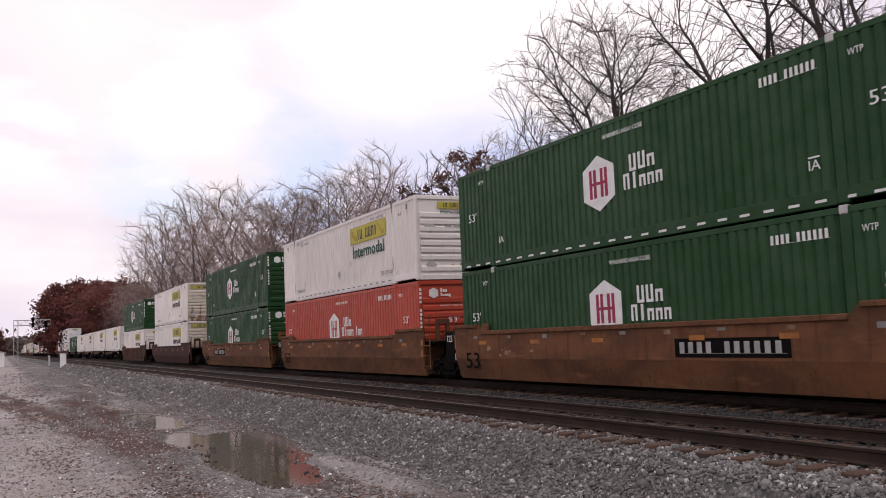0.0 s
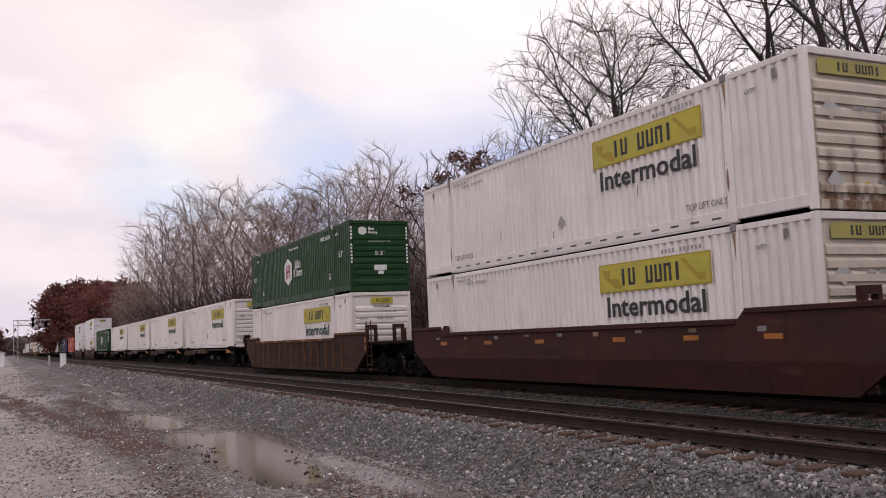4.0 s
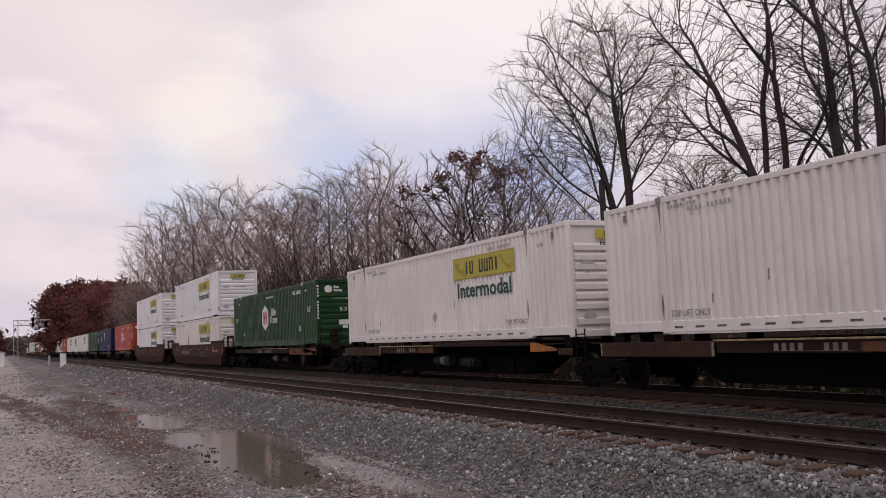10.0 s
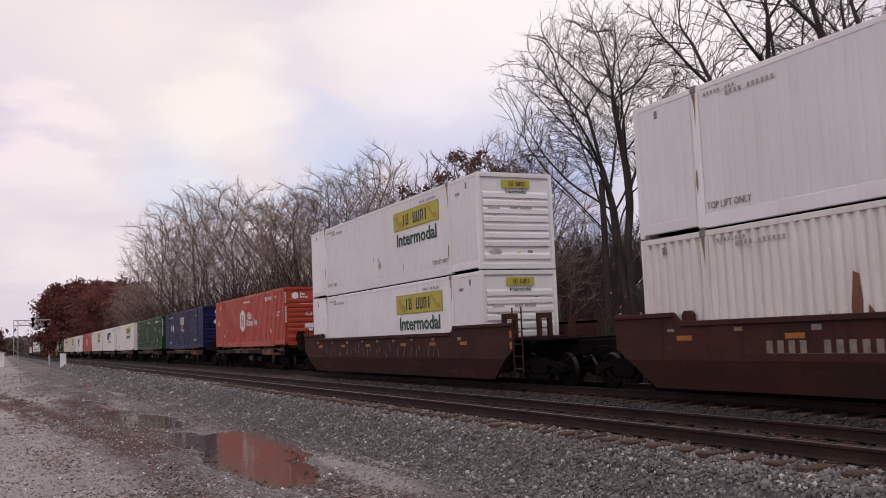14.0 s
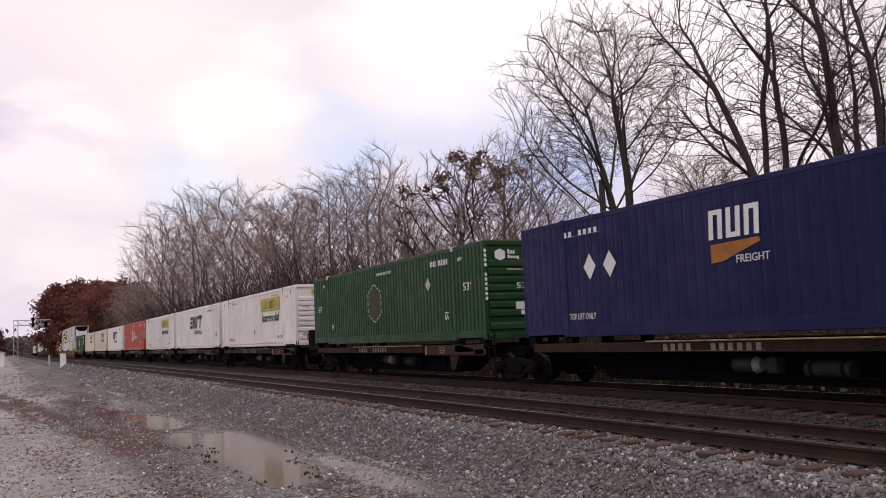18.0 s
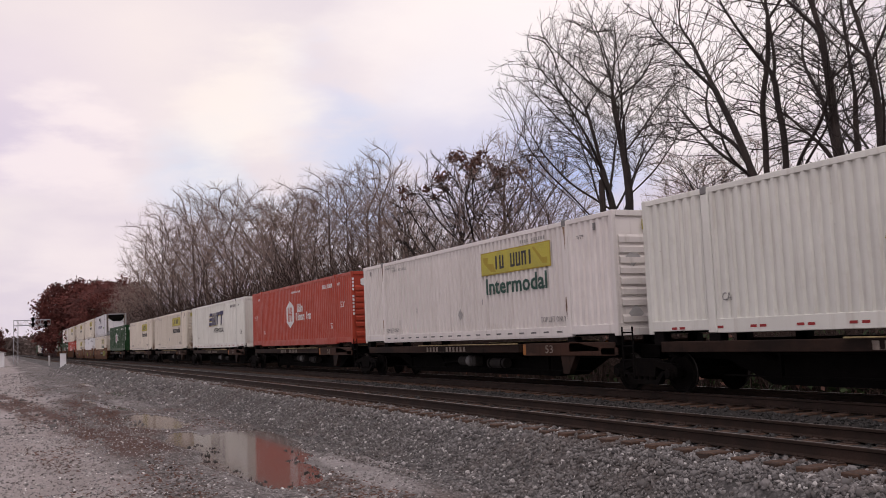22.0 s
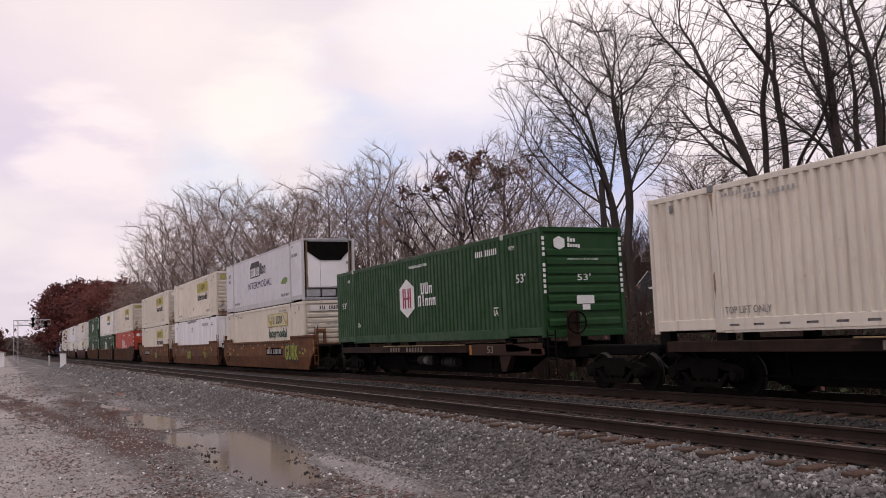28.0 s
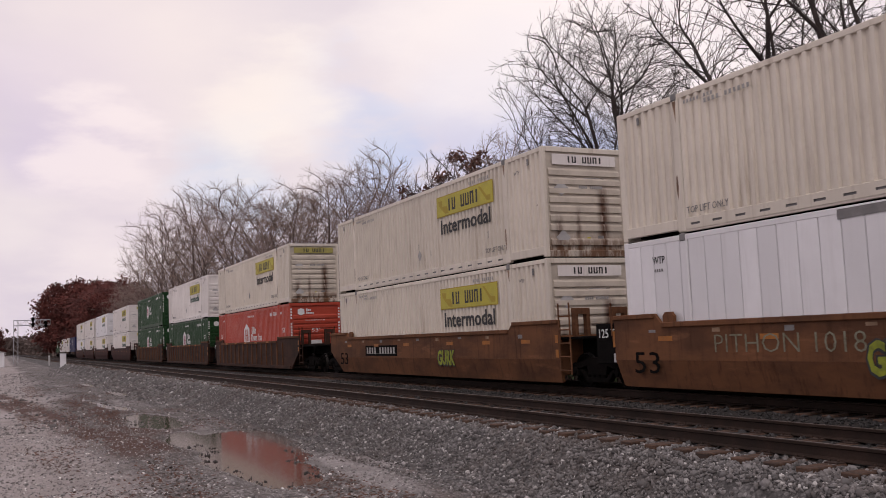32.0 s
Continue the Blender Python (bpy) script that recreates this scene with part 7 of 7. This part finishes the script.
# each unit: trailing end of its load at the start, car, load from below upwards
TRAIN = (
    (-24.93, "brown", ("green", "green_dashed")), (-44.40, "brown", ("red", "white")), (-63.85, "brown", ("green", "green")),
    (-87.50, "maroon", ("white_old", "white_old")), (-111.0, "ribbed", ("white", "green")),
    (-131.85, "spine", ("white",)), (-149.75, "spine", ("white",)), (-167.5, "spine", ("white",)), (-185.2, "spine", ("white",)), (-205.55, "spine", ("green",)),
    (-226.2, "maroon", ("white", "smooth")), (-249.85, "maroon", ("smooth", "smooth")),
    (-270.75, "spine", ("red",)), (-291.3, "spine", ("blue",)), (-309.7, "spine", ("green_patched",)), (-328.85, "spine", ("white",)), (-346.1, "spine", ("swift",)),
    (-363.35, "spine", ("white",)), (-380.95, "spine", ("red",)), (-399.1, "spine", ("swift",)), (-417.6, "spine", ("cream",)), (-435.9, "spine", ("cream",)), (-456.5, "spine", ("green",)),
    (-477.5, "brown", ("cream_pale", "reefer")), (-496.8, "brown", ("panel", "cream")), (-516.2, "brown", ("cream_worn", "cream_worn")),
    (-539.8, "ribbed", ("red", "cream")), (-559.6, "ribbed", ("green", "white")), (-579.2, "ribbed", ("green", "green")),
    (-602.8, "maroon", ("white", "white")), (-626.4, "maroon", ("white", "smooth")), (-646.0, "maroon", ("white", "white")), (-665.6, "maroon", ("smooth", "white")),
    (-685.8, "spine", ("blue",)), (-704.0, "spine", ("white",)), (-722.2, "spine", ("white",)), (-740.4, "spine", ("green",)),
)
ROLLING = []     # everything that moves along: object, place at the start


def make_train():
    for i, (s, style, load) in enumerate(TRAIN):
        x = s + HX
        ahead = TRAIN[i - 1][0] - (s + LENGTH) if i else 9.0
        behind = s - (TRAIN[i + 1][0] + LENGTH) if i + 1 < len(TRAIN) else 9.0
        spine = style == "spine"
        limit = 2.6 if spine else 4.0
        front = None
        if ahead >= limit:
            front = HX + 2.6 if not spine else (HX - 1.5 if TRAIN[i - 1][1] != "spine" or ahead < 4.0 else HX + 2.6)
        if behind < limit:
            rear = -HX - behind / 2
        else:
            rear = -HX + 1.2 if spine else -HX - 1.2
        key = (style, front, round(rear, 1))
        if spine:
            look_of = "short" if 5 <= i <= 8 else "rusty" if i in (9, 12, 13) else "long"
            key = key + (look_of,)
        if key in MODELS:
            car = copy_thing(MODELS[key], Matrix())
        elif spine:
            car = MODELS[key] = spine_car(look_of, front, rear, "rusty brown spine car with a deep dark beam")
        else:
            car = MODELS[key] = well_car(style, front, rear, {"brown": "orange-brown smooth-sided well car with yellow patches", "maroon": "dark maroon smooth-sided well car",
                                                               "ribbed": "dark brown well car with upright side ribs"}[style])
        ROLLING.append((car, Vector((x, TRAIN_TRACK, RAIL)), i))
        z = RAIL + DECK if spine else 1.42 if i != 11 else 1.40
        for k, kind in enumerate(load):
            ROLLING.append((container(kind), Vector((x, TRAIN_TRACK, z + k * (HEIGHT + 0.032))), i))


make_train()


def car_details():
    cars = {i: ob for ob, at, i in ROLLING if ob.name.startswith("well_car")}
    y = -HY - 0.141
    for i, x, dark in ((0, 1.75, True), (2, -4.9, True), (23, 1.75, True), (25, -4.9, True), (10, -4.6, False)):
        c = cars[i]
        if dark:
            plate = part("number_plate", flat([(x, 0.78), (x + 3.1, 0.78), (x + 3.1, 1.16), (x, 1.16)], y, 0.004), DARK, c, "black painted number patch")
        bm = add_comb(bmesh.new(), "||||.||||||", x + 0.15, 0.86, 0.23, 2.85, y - 0.005)
        part("number_strip", bm, FAINTINK if dark else DULLINK, c)
    # sprayed tags: lime letters with a dark edge, and thin yellow scrawls
    for i, x, z, h, wide in ((23, 5.25, 0.60, 0.64, 2.35), (24, -1.75, 0.52, 0.52, 1.45), (25, 1.5, 0.52, 0.42, 1.3)):
        tag = lettering("spray_edge", "GURK", x, z, h, BLACKINK, cars[i], wide, depth=0.142, heavy=0.13)
        lettering("spray_letters", "GURK", x + 0.04, z + 0.01, h, LIME, tag, wide - 0.08, depth=0.142, heavy=0.055).matrix_basis = Matrix.Translation((0.04, 0.01, 0.004))
    rng = random.Random(40)
    path = [(4.55 + rng.uniform(-0.5, 0.5) + 0.07 * k, 0.82 + 0.3 * math.sin(2.3 * k) + rng.uniform(-0.06, 0.06)) for k in range(10)]
    for k, (p, q) in enumerate(zip(path, path[1:])):
        d = Vector((q[0] - p[0], q[1] - p[1])).normalized() * 0.018
        part("spray_line", flat([(p[0] - d.y, p[1] + d.x), (p[0] + d.y, p[1] - d.x), (q[0] + d.y, q[1] - d.x), (q[0] - d.y, q[1] + d.x)], y - 0.0005 * k, 0.0015), LIME, cars[24], "thin sprayed line")
    for i, xs, zs, m in ((23, (-7.0, -4.6), (0.75, 1.1), OCHRE), (23, (7.7, 9.2), (0.85, 1.25), LIME), (24, (6.8, 7.6), (0.8, 1.15), LIME), (0, (-6.5, -3.0), (0.8, 1.2), STAIN)):
        for k in range(6):
            x, z, r = rng.uniform(*xs), rng.uniform(*zs), rng.uniform(0.04, 0.11)
            ring = [(x + 1.6 * r * f * math.cos(a), z + 0.8 * r * f * math.sin(a)) for a, f in ((6.283 * q / 9, rng.uniform(0.5, 1.15)) for q in range(9))]
            part("paint_blot", flat(ring, y - 0.0006 * k, 0.0012), m, cars[i], "worn blot of paint")
    lettering("spray_letters", "PITHON 1018", -5.2, 0.88, 0.36, WORNINK, cars[24], 3.5, depth=0.142)
    for k, (x, w) in enumerate(((0.9, 0.35), (1.35, 0.6), (2.1, 0.7))):
        part("name_shape", add_bars(bmesh.new(), "|H|"[k], x, 0.42, 0.75, w, 0.1, y - 0.004), DULLRED, cars[24], "faded red letter shape")
    part("name_patch", flat([(2.2, 0.56), (4.2, 0.56), (4.2, 1.06), (2.2, 1.06)], y, 0.003), DARK, cars[10], "dark painted patch behind letter shapes")
    for k in range(3):
        part("name_shape", add_bars(bmesh.new(), "iiN"[k], 2.3 + k * 0.62, 0.60, 0.42, 0.6, 0.1, y - 0.004), DULLINK, cars[10], "pale letter shape")
    # pale blue scrawl on one maroon side, and a rust scar on the load before it
    rng = random.Random(12)
    for k in range(26):
        x, z, w, h = -5.8 + k * 0.44 + rng.uniform(-0.2, 0.2), rng.uniform(0.74, 0.95), rng.uniform(0.03, 0.06), rng.uniform(0.15, 0.38)
        lean = rng.uniform(-0.2, 0.2)
        part("spray_scrawl", flat([(x, z), (x + w, z), (x + w + lean, z + h), (x + lean, z + h)], y - 0.0004 * k, 0.002), SCRAWL, cars[11], "faded sprayed scrawl")
    boxes = [ob for ob, at, i in ROLLING if i == 10 and ob.name.startswith("shipping")]
    part("rust_scar", flat([(-2.62, 0.5), (-2.5, 0.45), (-2.42, 1.3), (-2.46, 1.75), (-2.58, 1.8), (-2.66, 1.2)], -HY - 0.001, 0.003), TIERUST, boxes[0], "long rust scar")
    part("rust_scar", flat([(-2.35, 0.6), (-2.25, 0.58), (-2.2, 1.1), (-2.32, 1.25)], -HY - 0.001, 0.003), TIERUST, boxes[0], "rust scar")
    for s in (-1, 1):
        for d in (-1, 1):
            yy = s * (HY - 0.05)
            part("chalk_cross", end_flat([(yy - 0.09 * d - 0.02, 0.30), (yy - 0.09 * d + 0.02, 0.30), (yy + 0.09 * d + 0.02, 0.56), (yy + 0.09 * d - 0.02, 0.56)], HX + 0.004 + 0.002 * d, 0.0015), LAMPRED, boxes[1], "red painted cross")
    for k, (x, z) in enumerate(((6.7, 0.98), (7.6, 0.98))):
        part("stripe", flat([(x, z), (x + 0.7, z), (x + 0.7, z + 0.13), (x, z + 0.13)], y, 0.004), ORANGE, cars[10])


car_details()


# small rows of bars and lattice that stay joined
for ob in bpy.data.objects:
    if ob.name.split(".")[0] in ("end_name_bars", "end_sign_bars", "end_number_strip", "number_strip", "date_strip", "marking_bars", "badge_outline", "lattice", "web"):
        tagged(ob, kind="stuff")


# ---- what moves ----
def motions():
    first = None
    for ob, at, i in ROLLING:
        walk(ob, [(t, Matrix.Translation(at + Vector((SPEED * t, 0, 0)))) for t in (0, 8, 16, 24, 32)])
    turn = SPEED / WHEEL_R
    for ob, at, i in ROLLING:
        for w in ob.children_recursive:
            if not w.name.startswith("wheelset"):
                continue
            if first is None:
                first = w
                walk(w, [(k / FPS, pose(0, 0, 0, 0, math.degrees(turn * k / FPS) % 360, 0)) for k in range(32 * FPS + 1)])
            else:
                w.rotation_mode = "QUATERNION"
                w.animation_data_create()
                w.animation_data.action = first.animation_data.action
                w.animation_data.action_slot = first.animation_data.action_slot
    walk(CLOUDS, [(t, pose(0, 0, 0, 0, 0, -0.155 * t)) for t in (0, 8, 16, 24, 32)])


motions()
